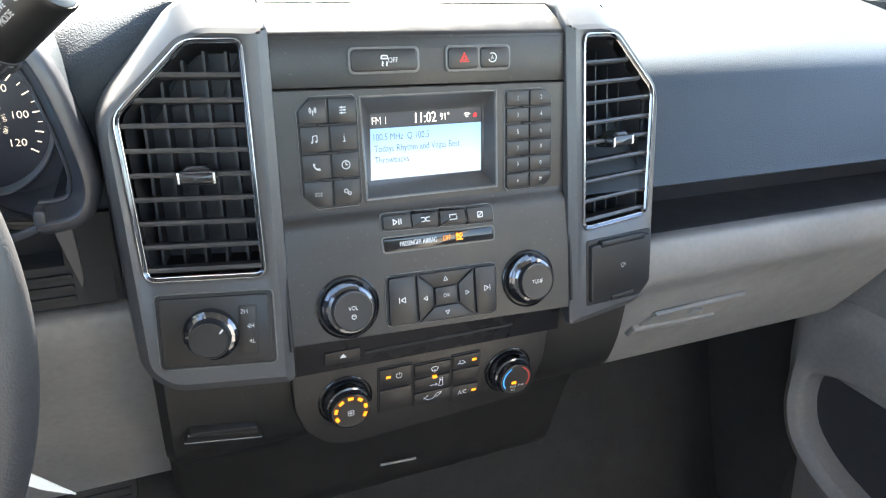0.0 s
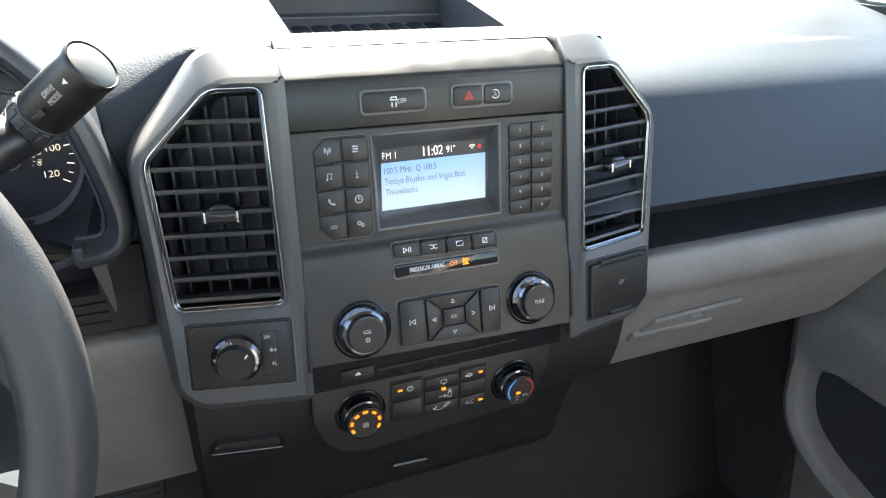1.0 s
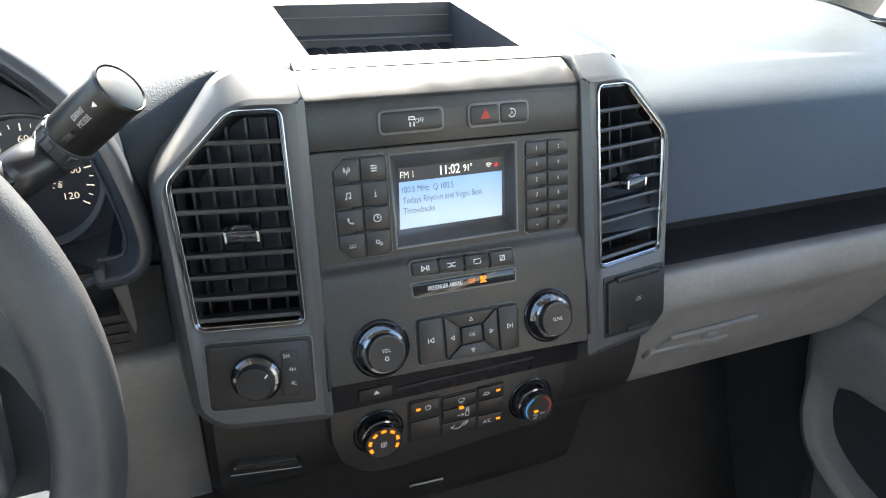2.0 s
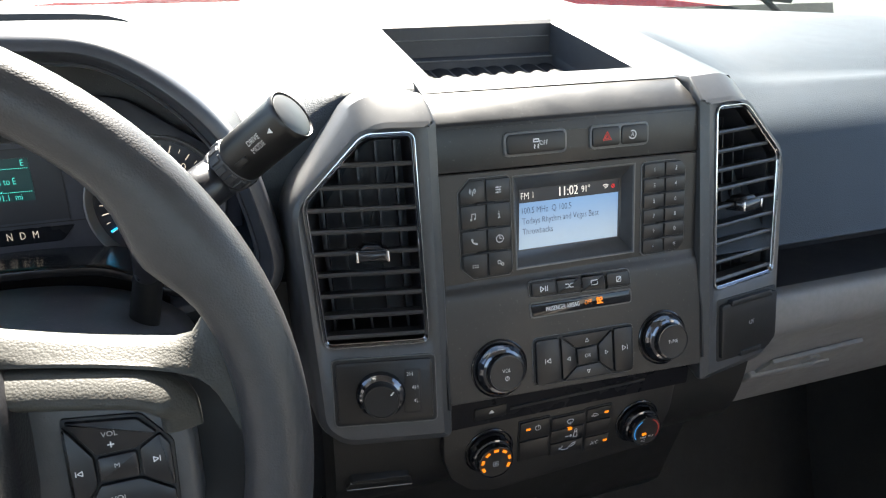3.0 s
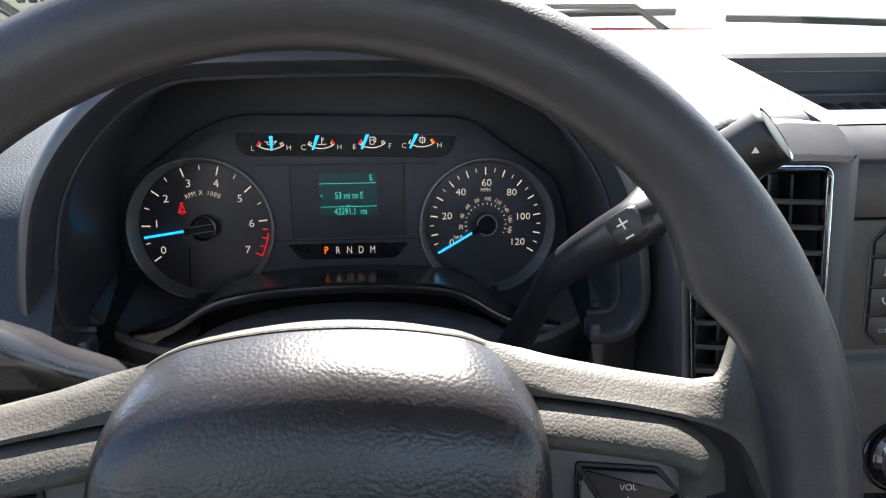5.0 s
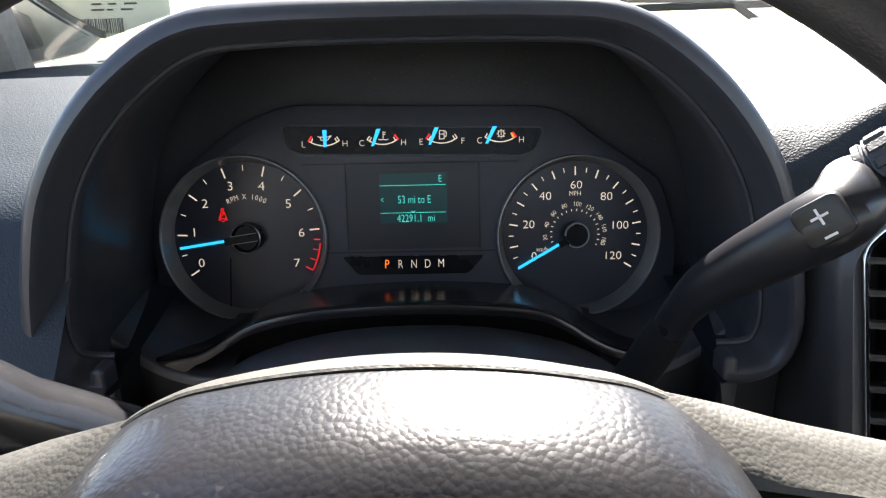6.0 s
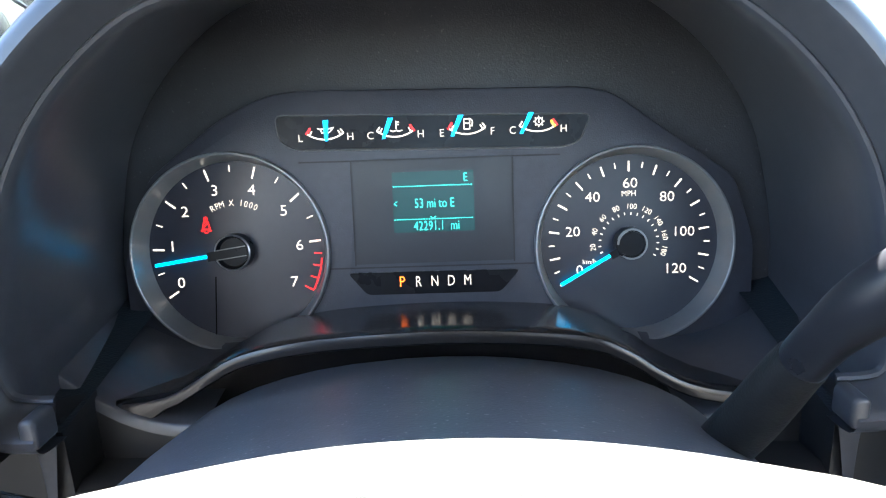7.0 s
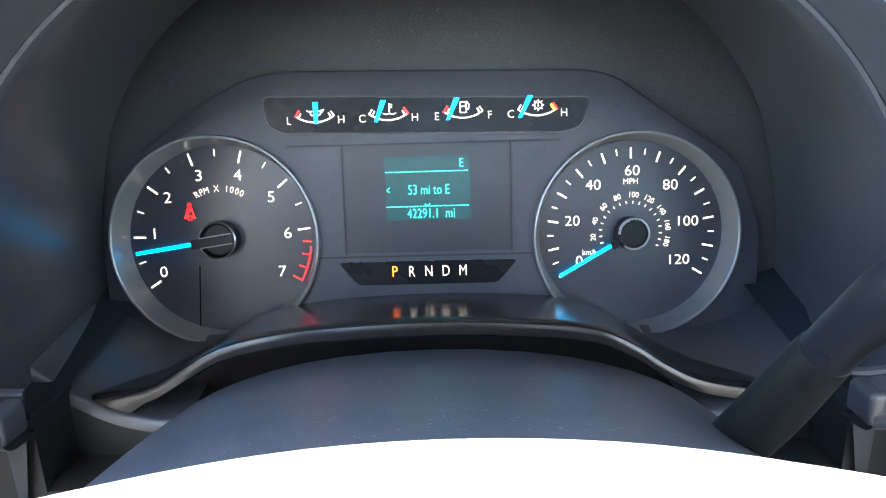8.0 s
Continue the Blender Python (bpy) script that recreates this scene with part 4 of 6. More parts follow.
strokes(bm, S2, [arc(0.0158, 0.8438, 0.0009, 0, 360, 6), [(0.0150, 0.8425), (0.0162, 0.8405), (0.0185, 0.8402)], [(0.0150, 0.8442), (0.0195, 0.8398)], arc(0.0188, 0.8432, 0.0013, 0, 360, 7), [(0.0148, 0.8398), (0.0205, 0.8398)]], 0.0009, 0.0021)
part("lit_symbol", bm, ORANGE_LIT, lens)


def knob(name, plane, cx, cz, r, h, label, word=None, power_mark=False, material=COLLAR, f=0.72):
    k = thing(name, plane.at(cx, cz), label, "knob")
    bm = BM()
    lathe(bm, plane, cx, cz, [(r * 1.14, -0.002), (r * 1.14, 0.0008), (r * 1.10, 0.0014), (r * 1.06, 0.0008)], n=48, cap=False)
    part("base_ring", bm, GLOSS, k)
    bm = BM()
    lathe(bm, plane, cx, cz, [(r, -0.001), (r, h * 0.22), (r * 0.985, h * 0.36), (r * (0.6 + f * 0.42), h * 0.52), (r * (0.3 + f * 0.74), h * 0.62), (r * f * 1.02, h * 0.66), (r * f * 1.01, h * 0.62)], n=26, cap=False)
    part("collar", bm, material, k, "gloss black faceted collar", sharp=9)
    bm = BM()
    lathe(bm, plane, cx, cz, [(r * f, h * 0.6), (r * f * 0.985, h * 0.98), (r * f * 0.965, h * 1.03), (r * f * 0.93, h * 1.035)], n=48, cap=False)
    part("grip", bm, KNOB, k, "gloss black grip ring")
    bm = BM()
    lathe(bm, plane, cx, cz, [(r * f * 0.93, h * 1.03), (r * f * 0.91, h * 0.99), (r * f * 0.5, h * 0.975), (r * 0.02, h * 0.97)], n=48)
    face = part("face", bm, BUTTON, k)
    if word:
        bm = BM()
        lettering(bm, plane, word, cx, cz + (0.0022 if power_mark else 0), 0.0045, d=h + 0.0002, wide=0.85)
        if power_mark:
            strokes(bm, plane, [arc(cx, cz - 0.0040, 0.0016, 115, 425, 10), [(cx, cz - 0.0020), (cx, cz - 0.0038)]], 0.0005, h + 0.0002)
        part("marking", bm, PRINT, face)
    return k


knob("volume_knob", S2, -0.0768, 0.8010, 0.0215, 0.0155, "round black volume knob with glossy collar", "VOL", True)
knob("tune_knob", S2, 0.0790, 0.8000, 0.0215, 0.0155, "round black tuning knob with glossy collar", "TUNE")
# seek and arrow pad
nav = thing("seek_and_arrow_pad", (0, 0.005, 0.78), "black seek and arrow key pad with OK key", "button panel")
bm = BM()
slab(bm, S2, rounded([(-0.0482, 0.7800), (0.0481, 0.7763), (0.0497, 0.8180), (-0.0464, 0.8202)], 0.005, 2), -0.002, 0.0008, 0.0003, steps=1)
part("edge", bm, EDGE, nav)
bm = BM()
slab(bm, S2, rounded([(-0.0475, 0.7806), (0.0475, 0.7769), (0.0490, 0.8174), (-0.0457, 0.8196)], 0.0045, 2), -0.002, 0.0014, 0.0002, steps=1)
part("surround", bm, DARKGAP, nav)


def tri(cx, cz, ax, az, s=0.0022):
    a = Vector((ax, az))
    b = Vector((-az, ax))
    P = [Vector((cx, cz)) + a * s, Vector((cx, cz)) - a * s * 0.6 + b * s * 0.9, Vector((cx, cz)) - a * s * 0.6 - b * s * 0.9]
    return [tuple(p) for p in (*P, P[0])]


x0, x1 = -0.0222, 0.0278
ox0, ox1, oz0, oz1 = -0.0078, 0.0128, 0.7912, 0.8056
zt, zb = lambda x: 0.8182 - 0.02 * (x + 0.045), lambda x: 0.7812 - 0.035 * (x + 0.046)
pad_button(nav, S2, rounded([(-0.0462, zb(-0.046)), (x0 - 0.0004, zb(x0)), (x0 - 0.0004, zt(x0)), (-0.0446, zt(-0.0446))], 0.0028), lines_icon(S2, [tri(-0.0335, 0.8, -1, 0), [(-0.037, 0.798), (-0.037, 0.802)]], 0.0006), 0.0036, name="seek_button")
pad_button(nav, S2, rounded([(x1 + 0.0004, zb(x1)), (0.0463, zb(0.0463)), (0.0478, zt(0.0478)), (x1 + 0.0004, zt(x1))], 0.0028), lines_icon(S2, [tri(0.0375, 0.799, 1, 0), [(0.041, 0.797), (0.041, 0.801)]], 0.0006), 0.0036, name="seek_button")
g = 0.0005
pad_button(nav, S2, [(x0 + g * 2, zt(x0)), (ox0, oz1 + g), (ox1, oz1 + g), (x1 - g * 2, zt(x1))][::-1], lines_icon(S2, [tri(0.0026, 0.8112, 0, 1, 0.0018)], 0.0005), 0.0034, name="arrow_button", bev=0.0005)
pad_button(nav, S2, [(x0 + g * 2, zb(x0)), (x1 - g * 2, zb(x1)), (ox1, oz0 - g), (ox0, oz0 - g)], lines_icon(S2, [tri(0.0026, 0.7852, 0, -1, 0.0018)], 0.0005), 0.0034, name="arrow_button", bev=0.0005)
pad_button(nav, S2, [(x0 + g, zb(x0) + g), (ox0 - g, oz0), (ox0 - g, oz1), (x0 + g, zt(x0) - g)], lines_icon(S2, [tri(-0.0150, 0.7985, -1, 0, 0.0018)], 0.0005), 0.0034, name="arrow_button", bev=0.0005)
pad_button(nav, S2, [(x1 - g, zb(x1) + g), (x1 - g, zt(x1) - g), (ox1 + g, oz1), (ox1 + g, oz0)], lines_icon(S2, [tri(0.0205, 0.7980, 1, 0, 0.0018)], 0.0005), 0.0034, name="arrow_button", bev=0.0005)
pad_button(nav, S2, rrect(ox0 + g, oz0, ox1 - g, oz1, 0.0012), word_icon(S2, "OK", 0.0025, 0.7984, 0.0044, 0.95), 0.0040, name="ok_button")

# ---------- climate panel ----------
clim = thing("climate_control_panel", (0, 0.03, 0.66), "black climate panel with two knobs and orange indicator lights", "control panel")
bm = BM()
CP = rounded([(-0.1190, 0.7395), (-0.1180, 0.700), (-0.110, 0.677), (-0.092, 0.6600), (-0.070, 0.6540), (0.1035, 0.6630), (0.1170, 0.7000), (0.1190, 0.7370)][::-1], 0.006)
slab(bm, S3, CP, -0.03, 0.0, 0.002)
part("panel", bm, FASCIA, clim)
keysd = [rrect(-0.0466, 0.7055, -0.0166, 0.7255, 0.0015), rrect(-0.0466, 0.6820, -0.0166, 0.7045, 0.0015),
         rrect(-0.0150, 0.7095, 0.0197, 0.7225, 0.0012), rrect(-0.0150, 0.6945, 0.0197, 0.7085, 0.0012), rrect(-0.0150, 0.6800, 0.0197, 0.6935, 0.0012),
         rrect(0.0212, 0.7105, 0.0480, 0.7240, 0.0012), rrect(0.0212, 0.6930, 0.0480, 0.7095, 0.0012), rrect(0.0212, 0.6765, 0.0480, 0.6920, 0.0012)]
icons = [[arc(-0.0290, 0.7172, 0.0026, 115, 425, 10), [(-0.0290, 0.7205), (-0.0290, 0.7175)]], None,
         [arc(0.0040, 0.7140, 0.0045, 40, 140, 6), [(0.0008, 0.7168), (0.0022, 0.7140), (0.0058, 0.7140), (0.0072, 0.7168)], [(0.0040, 0.7155), (0.0040, 0.7125)]],
         [arc(0.0105, 0.7048, 0.0014, 0, 360, 7), [(0.0082, 0.6975), (0.0092, 0.7030), (0.0118, 0.7030), (0.0122, 0.6972), (0.0085, 0.6972)], [(0.0000, 0.6995), (0.0068, 0.6995), (0.0050, 0.7010)], [(0.0068, 0.6995), (0.0050, 0.6980)]],
         [[(-0.0060, 0.6880), (-0.0020, 0.6850), (0.0030, 0.6850), (0.0070, 0.6900), (0.0110, 0.6910), (0.0105, 0.6890), (0.0060, 0.6865)], [(-0.0055, 0.6862), (-0.0020, 0.6895)]],
         [[(0.0262, 0.7160), (0.0280, 0.7185), (0.0310, 0.7185), (0.0335, 0.7160), (0.0262, 0.7160)], arc(0.0300, 0.7172, 0.0020, 180, 330, 5)], None, None]
for x0_, z0_, x1_, z1_ in ((-0.0477, 0.6809, -0.0157, 0.7266), (-0.0160, 0.6789, 0.0206, 0.7236), (0.0202, 0.6754, 0.0491, 0.7251)):
    bm = BM()
    slab(bm, S3, rrect(x0_, z0_, x1_, z1_, 0.002), -0.002, 0.0010, 0.0003, steps=1)
    part("surround", bm, DARKGAP, clim)
for pts, ic in zip(keysd, icons):
    pad_button(clim, S3, pts, lines_icon(S3, ic, 0.0006) if ic else None, 0.0026)
bm = BM()
lettering(bm, S3, "A/C", 0.0318, 0.6845, 0.0058, d=0.0030, wide=0.9)
part("marking", bm, PRINT, clim)
for x, z in ((-0.0385, 0.7172), (0.0045, 0.7072), (0.0420, 0.7175), (0.0435, 0.6845)):
    bm = BM()
    slab(bm, S3, rrect(x - 0.0021, z - 0.0011, x + 0.0021, z + 0.0011, 0.0004), 0.001, 0.0030)
    part("indicator_light", bm, ORANGE_LIT, clim)
fan = knob("fan_knob", S3, -0.0755, 0.7020, 0.0205, 0.0165, "round black fan knob with lit orange bars", f=0.82)
bm = BM()
for i in range(7):
    a = radians(205 - i * 38.0)
    c, s = math.cos(a), math.sin(a)
    cx, cz = -0.0755 + 0.0128 * c, 0.7020 + 0.0128 * s
    strokes(bm, S3, [[(cx - s * 0.0016, cz + c * 0.0016), (cx + s * 0.0016, cz - c * 0.0016)]], 0.0028, 0.0174)
part("speed_bars", bm, ORANGE_LIT, fan)
bm = BM()
for i in range(4):
    a = radians(45 + i * 90)
    strokes(bm, S3, [arc(-0.0755 + 0.0018 * math.cos(a), 0.7000 + 0.0018 * math.sin(a), 0.0013, 0, 360, 8)], 0.0005, 0.0165)
part("fan_mark", bm, PRINT, fan)
temp = knob("temperature_knob", S3, 0.0790, 0.6960, 0.0205, 0.0165, "round black temperature knob with blue and red arc", f=0.80)
COLD, WARM = glow("lit_cold_blue", (0.05, 0.35, 0.8), 0.07), glow("lit_warm_red", (0.6, 0.06, 0.05), 0.03)
bm = BM()
strokes(bm, S3, [arc(0.0790, 0.6960, 0.0130, 115, 215, 12)], 0.0010, 0.0168)
part("cold_arc", bm, COLD, temp)
bm = BM()
strokes(bm, S3, [arc(0.0790, 0.6960, 0.0130, -35, 65, 12)], 0.0010, 0.0168)
part("warm_arc", bm, WARM, temp)
bm = BM()
lettering(bm, S3, "MAX", 0.0765, 0.6885, 0.0035, d=0.0166, wide=0.8)
lettering(bm, S3, "A/C", 0.0765, 0.6850, 0.0035, d=0.0166, wide=0.8)
lettering(bm, S3, "MAX", 0.0845, 0.6890, 0.0035, d=0.0166, wide=0.8)
part("marking", bm, PRINT, temp)
bm = BM()
slab(bm, S3, rrect(0.0748, 0.6915, 0.0792, 0.6937, 0.0004), 0.0155, 0.0170)
part("indicator_light", bm, ORANGE_LIT, temp)

# ---------- side vents with their panels ----------
def vent(s):
    P = VR if s > 0 else VL
    X = lambda pts: [(s * x, z) for x, z in pts]
    v = thing("air_vent", (s * 0.175, 0.06, 0.83), "tall dashboard air vent in a graphite frame with chrome trim", "air vent", "vents beside the stack")
    outer = rounded(X([(0.1235, 0.7535), (0.205, 0.7535), (0.2215, 0.768), (0.2265, 0.9420), (0.1640, 0.9990), (0.1195, 0.9985)]), [0.004, 0.010, 0.010, 0.016, 0.014, 0.002], 5)
    chrome = rounded(X([(0.1335, 0.8325), (0.2135, 0.8325), (0.2185, 0.9435), (0.1705, 0.9915), (0.1330, 0.9925)]), 0.008, 5)
    hole = inset(chrome, 0.0033)
    # frame with a dished border towards the trim; outer and inner outlines share one count
    inner = rounded(X([(0.1335, 0.8325), (0.1735, 0.8325), (0.2135, 0.8325), (0.2185, 0.9435), (0.1705, 0.9915), (0.1330, 0.9925)]), 0.008, 5)
    bm = BM()
    hoop(bm, P, [(outer, -0.001), (inset(outer, 0.004), 0.002), (inset(inner, -0.003), 0.0015), (inner, -0.0005), (inner, -0.02)])
    part("frame", bm, GRAPHITE, v, "graphite painted frame")
    # skirt that folds over the dash edge at the top and runs back at the side
    bm = BM()
    rings = [[] for _ in range(5)]
    for (x, z), (xo, zo) in zip(outer, inset(outer, -0.004)):
        top = min(1.0, max(0.0, (z - 0.945) / 0.045))
        p = P.at(x, z, -0.001)
        q = P.at(xo, zo, -0.006)
        e = Vector((s * max(abs(xo), abs(x)), p.y + 0.020 + 0.003 * top, zo + 0.0118 * top))
        rings[0].append(p), rings[1].append(p.lerp(q, 0.5) + Vector((0, -0.001, 0.0)))
        rings[2].append(q.lerp(e, 0.45 * top + 0.1) + Vector((0, 0, 0.0012 * top)))
        rings[3].append(e), rings[4].append(e + Vector((s * 0.004, 0.05, -0.0035 * top)))
    vs = [[bm.verts.new(p) for p in r] for r in rings]
    for r0_, r1_ in zip(vs, vs[1:]):
        bridge(bm, r0_, r1_)
    part("skirt", bm, GRAPHITE, v, sharp=24)
    bm = BM()
    hoop(bm, P, [(chrome, -0.002), (chrome, 0.0020), (inset(chrome, 0.0004), 0.0025), (inset(chrome, 0.0008), 0.0025), (inset(chrome, 0.0011), 0.0015)])
    part("chrome_trim", bm, CHROME, v, "thin chrome trim")
    bm = BM()
    hoop(bm, P, [(inset(chrome, 0.0010), 0.0010), (inset(chrome, 0.0026), -0.0002), (inset(chrome, 0.0026), -0.004)])
    part("inner_step", bm, COLLAR, v, "gloss dark inner step")
    bm = BM()
    hoop(bm, P, [(inset(chrome, 0.0026), 0.0004), (inset(chrome, 0.0029), 0.0008), (inset(chrome, 0.0033), 0.0004), (inset(chrome, 0.0033), -0.012)])
    part("inner_chrome", bm, CHROME, v)
    bm = BM()
    hoop(bm, P, [(hole, -0.010), (inset(hole, 0.004), -0.05)])
    bm.faces.new([bm.verts.new(P.at(x, z, -0.05)) for x, z in inset(hole, 0.003)])
    part("housing", bm, VENTBOX, v)
    # slats, clipped to the slanted corner
    def right_edge(z):
        return 0.2155 + 0.0045 * (z - 0.835) / 0.108 - max(0, z - 0.9415) * 1.03 - 0.002
    for i in range(9):
        z = 0.9692 - i * 0.01615
        if z < 0.838:
            z = 0.8405
        x1_ = right_edge(z)
        bm = BM()
        pr = [(-0.0025, 0.0016), (-0.0018, 0.0), (-0.0025, -0.0016), (-0.018, -0.0030), (-0.018, 0.0004)]
        a = [bm.verts.new(P.at(s * 0.1355, z + dz - 0.12 * (d + 0.004) * 0, d)) for d, dz in pr]
        b_ = [bm.verts.new(P.at(s * x1_, z + dz, d)) for d, dz in pr]
        bridge(bm, a, b_)
        bm.faces.new(a), bm.faces.new(b_)
        part("slat", bm, SLAT, v)
    for i in range(5):
        x = 0.147 + i * 0.0145
        zt_ = 0.985 - max(0, x - 0.17) * 1.0
        bm = BM()
        slab(bm, P, X([(x - 0.0009, 0.838), (x + 0.0009, 0.838), (x + 0.0009, zt_), (x - 0.0009, zt_)]), -0.049, -0.027)
        part("vane", bm, VANE, v)
    bm = BM()
    lz = 0.9035
    cx_ = s * 0.1725 + 0.0014
    slab(bm, P, rrect(cx_ - 0.0120, lz - 0.0050, cx_ + 0.0120, lz + 0.0046, 0.003), -0.012, 0.0085, 0.003, steps=3)
    slab(bm, P, rounded([(cx_ - 0.0100, lz + 0.0030), (cx_ + 0.0100, lz + 0.0030), (cx_ + 0.0060, lz + 0.0078), (cx_ - 0.0060, lz + 0.0078)], 0.002), -0.010, 0.0060, 0.0025, steps=3)
    lev = part("lever", bm, KNOB, v, "gloss black vent lever with chrome ends")
    for e_ in (-1, 1):
        bm = BM()
        slab(bm, P, rrect(cx_ + e_ * 0.0112 - 0.0010, lz - 0.0044, cx_ + e_ * 0.0112 + 0.0010, lz + 0.0040, 0.0009), 0.0, 0.0090, 0.0008)
        part("lever_tip", bm, CHROME, lev)
    return v


vent(-1), vent(1)
# four-wheel-drive switch
fw = thing("four_wheel_drive_switch", (-0.17, 0.01, 0.77), "rotary four-wheel-drive selector on a black panel", "switch")
bm = BM()
slab(bm, VL, rounded([(-0.2112, 0.7700), (-0.1325, 0.7695), (-0.1308, 0.8238), (-0.2090, 0.8240)], 0.004), -0.004, 0.0028, 0.001)
part("surround", bm, DARKGAP, fw)
bm = BM()
slab(bm, VL, rounded([(-0.2085, 0.7725), (-0.1352, 0.7720), (-0.1335, 0.8212), (-0.2064, 0.8214)], 0.0035), 0.0, 0.0040, 0.001)
part("panel", bm, BUTTON, fw)
bm = BM()
oe = rounded([(-0.2112, 0.7700), (-0.1325, 0.7695), (-0.1308, 0.8238), (-0.2090, 0.8240)], 0.004)
hoop(bm, VL, [(inset(oe, -0.0007), 0.0), (inset(oe, -0.0006), 0.0030), (oe, 0.0032), (inset(oe, 0.0004), 0.0026)])
part("panel_edge", bm, EDGE, fw, "fine pale edge round the panel")
bm = BM()
slab(bm, VL, rounded([(-0.1580, 0.7775), (-0.1440, 0.7775), (-0.1425, 0.8140), (-0.1550, 0.8140)], 0.002), 0.0, 0.0042, 0.0002)
part("label_gap", bm, DARKGAP, fw)
bm = BM()
slab(bm, VL, rounded([(-0.1572, 0.7787), (-0.1450, 0.7787), (-0.1435, 0.8128), (-0.1542, 0.8128)], 0.002), 0.0, 0.0044, 0.0006)
lab = part("label_plate", bm, FASCIA, fw)
bm = BM()
for w, z in (("2H", 0.8095), ("4H", 0.7985), ("4L", 0.7875)):
    lettering(bm, VL, w, -0.1478 if w != "2H" else -0.1512, z, 0.0047, d=0.0048, wide=0.9)
part("marking", bm, PRINT, lab)
bm = BM()
lathe(bm, VL, -0.1745, 0.7950, [(0.0188, 0.003), (0.0188, 0.0075), (0.0180, 0.0100), (0.0162, 0.0118), (0.0142, 0.0128), (0.0134, 0.0128)], n=26, cap=False)
part("collar", bm, COLLAR, fw, "gloss black collar", sharp=9)
bm = BM()
lathe(bm, VL, -0.1745, 0.7950, [(0.0136, 0.0120), (0.0134, 0.0195), (0.0130, 0.0202), (0.0124, 0.0202), (0.0121, 0.0196), (0.002, 0.0192)], n=40)
kf = part("knob", bm, BUTTON, fw)
bm = BM()
strokes(bm, VL, [[(-0.1745 + 0.0075, 0.7950 + 0.0048), (-0.1745 + 0.0098, 0.7950 + 0.0076)]], 0.0012, 0.0200)
part("pointer", bm, PRINT, kf)
# power outlet
po = thing("power_outlet", (0.178, 0.01, 0.77), "black power outlet door marked 12V in a graphite frame", "outlet")
bm = BM()
slab(bm, VR, rounded([(0.1370, 0.7655), (0.2050, 0.7600), (0.2165, 0.7690), (0.2180, 0.8200), (0.1368, 0.8235)], 0.003), -0.004, 0.0026, 0.001)
part("surround", bm, DARKGAP, po)
bm = BM()
slab(bm, VR, rounded([(0.1392, 0.7690), (0.2040, 0.7640), (0.2140, 0.7715), (0.2150, 0.8160), (0.1390, 0.8190)], 0.003), 0.0, 0.0065, 0.0015)
pd = part("door", bm, CONSOLE, po)
bm = BM()
slab(bm, VR, rounded([(0.150, 0.8155), (0.205, 0.8135), (0.205, 0.8190), (0.150, 0.8212)], 0.0015), 0.0, 0.0080, 0.001)
part("hinge_tab", bm, CONSOLE, pd)
bm = BM()
slab(bm, VR, rounded([(0.163, 0.7655), (0.192, 0.7640), (0.192, 0.7690), (0.163, 0.7705)], 0.0015), 0.0, 0.0078, 0.001)
part("finger_tab", bm, CONSOLE, pd)
bm = BM()
lettering(bm, VR, "12V", 0.1775, 0.7948, 0.0056, d=0.0070, wide=0.85)
part("marking", bm, PRINT, pd)

# ---------- instrument cluster ----------
CL = Plane(-0.45, 0.210, 0.91, 0, 0.15)
cl = thing("instrument_cluster", (-0.45, 0.23, 0.84), "lit truck instrument cluster with two round gauges", "instrument cluster")
bm = BM()
slab(bm, CL, [(p[0], p[1]) for p in [(x, z) for x, y, z in lip_row(0.2, 0.016)]] + [(XC - 0.20, 0.80), (XC + 0.20, 0.80)], -0.03, -0.0145)
part("back_plate", bm, SOFT, cl)
bm = BM()
ARCH = [(-0.640, 0.845), (-0.640, 0.905), (-0.622, 0.955), (-0.575, 0.989), (-0.548, 1.001), (-0.530, 1.004), (-0.358, 1.000), (-0.340, 0.996), (-0.314, 0.977), (-0.268, 0.945), (-0.256, 0.905), (-0.258, 0.845)]
plate = rounded(ARCH[::-1], 0.008)
slab(bm, CL, plate, -0.012, 0.0, 0.002)
face_plate = part("face_plate", bm, mat("cluster_black_plastic", (0.036, 0.037, 0.048), 0.46, grain=0.25, grain_scale=1100), cl)
for cx_, cz_, rs in ((-0.5735, 0.9090, 0.99), (-0.3282, 0.9058, 0.962)):
    bm = BM()
    lathe(bm, CL, cx_, cz_, [(0.001, -0.03), (0.0606 * rs, -0.03), (0.0606 * rs, 0.02), (0.001, 0.02)], n=64)
    bm.faces.new([v for v in bm.verts[:64]])
    bmesh.ops.recalc_face_normals(bm, faces=bm.faces[:])
    me = bpy.data.meshes.new("cutter")
    bm.to_mesh(me)
    bm.free()
    cutter = bpy.data.objects.new("cutter", me)
    scene.collection.objects.link(cutter)
    md_ = face_plate.modifiers.new("hole", "BOOLEAN")
    md_.object, md_.operation, md_.solver = cutter, "DIFFERENCE", "EXACT"
    bpy.context.view_layer.update()
    done = bpy.data.meshes.new_from_object(face_plate.evaluated_get(bpy.context.evaluated_depsgraph_get()))
    face_plate.modifiers.clear()
    face_plate.data = done
    bpy.data.objects.remove(cutter)


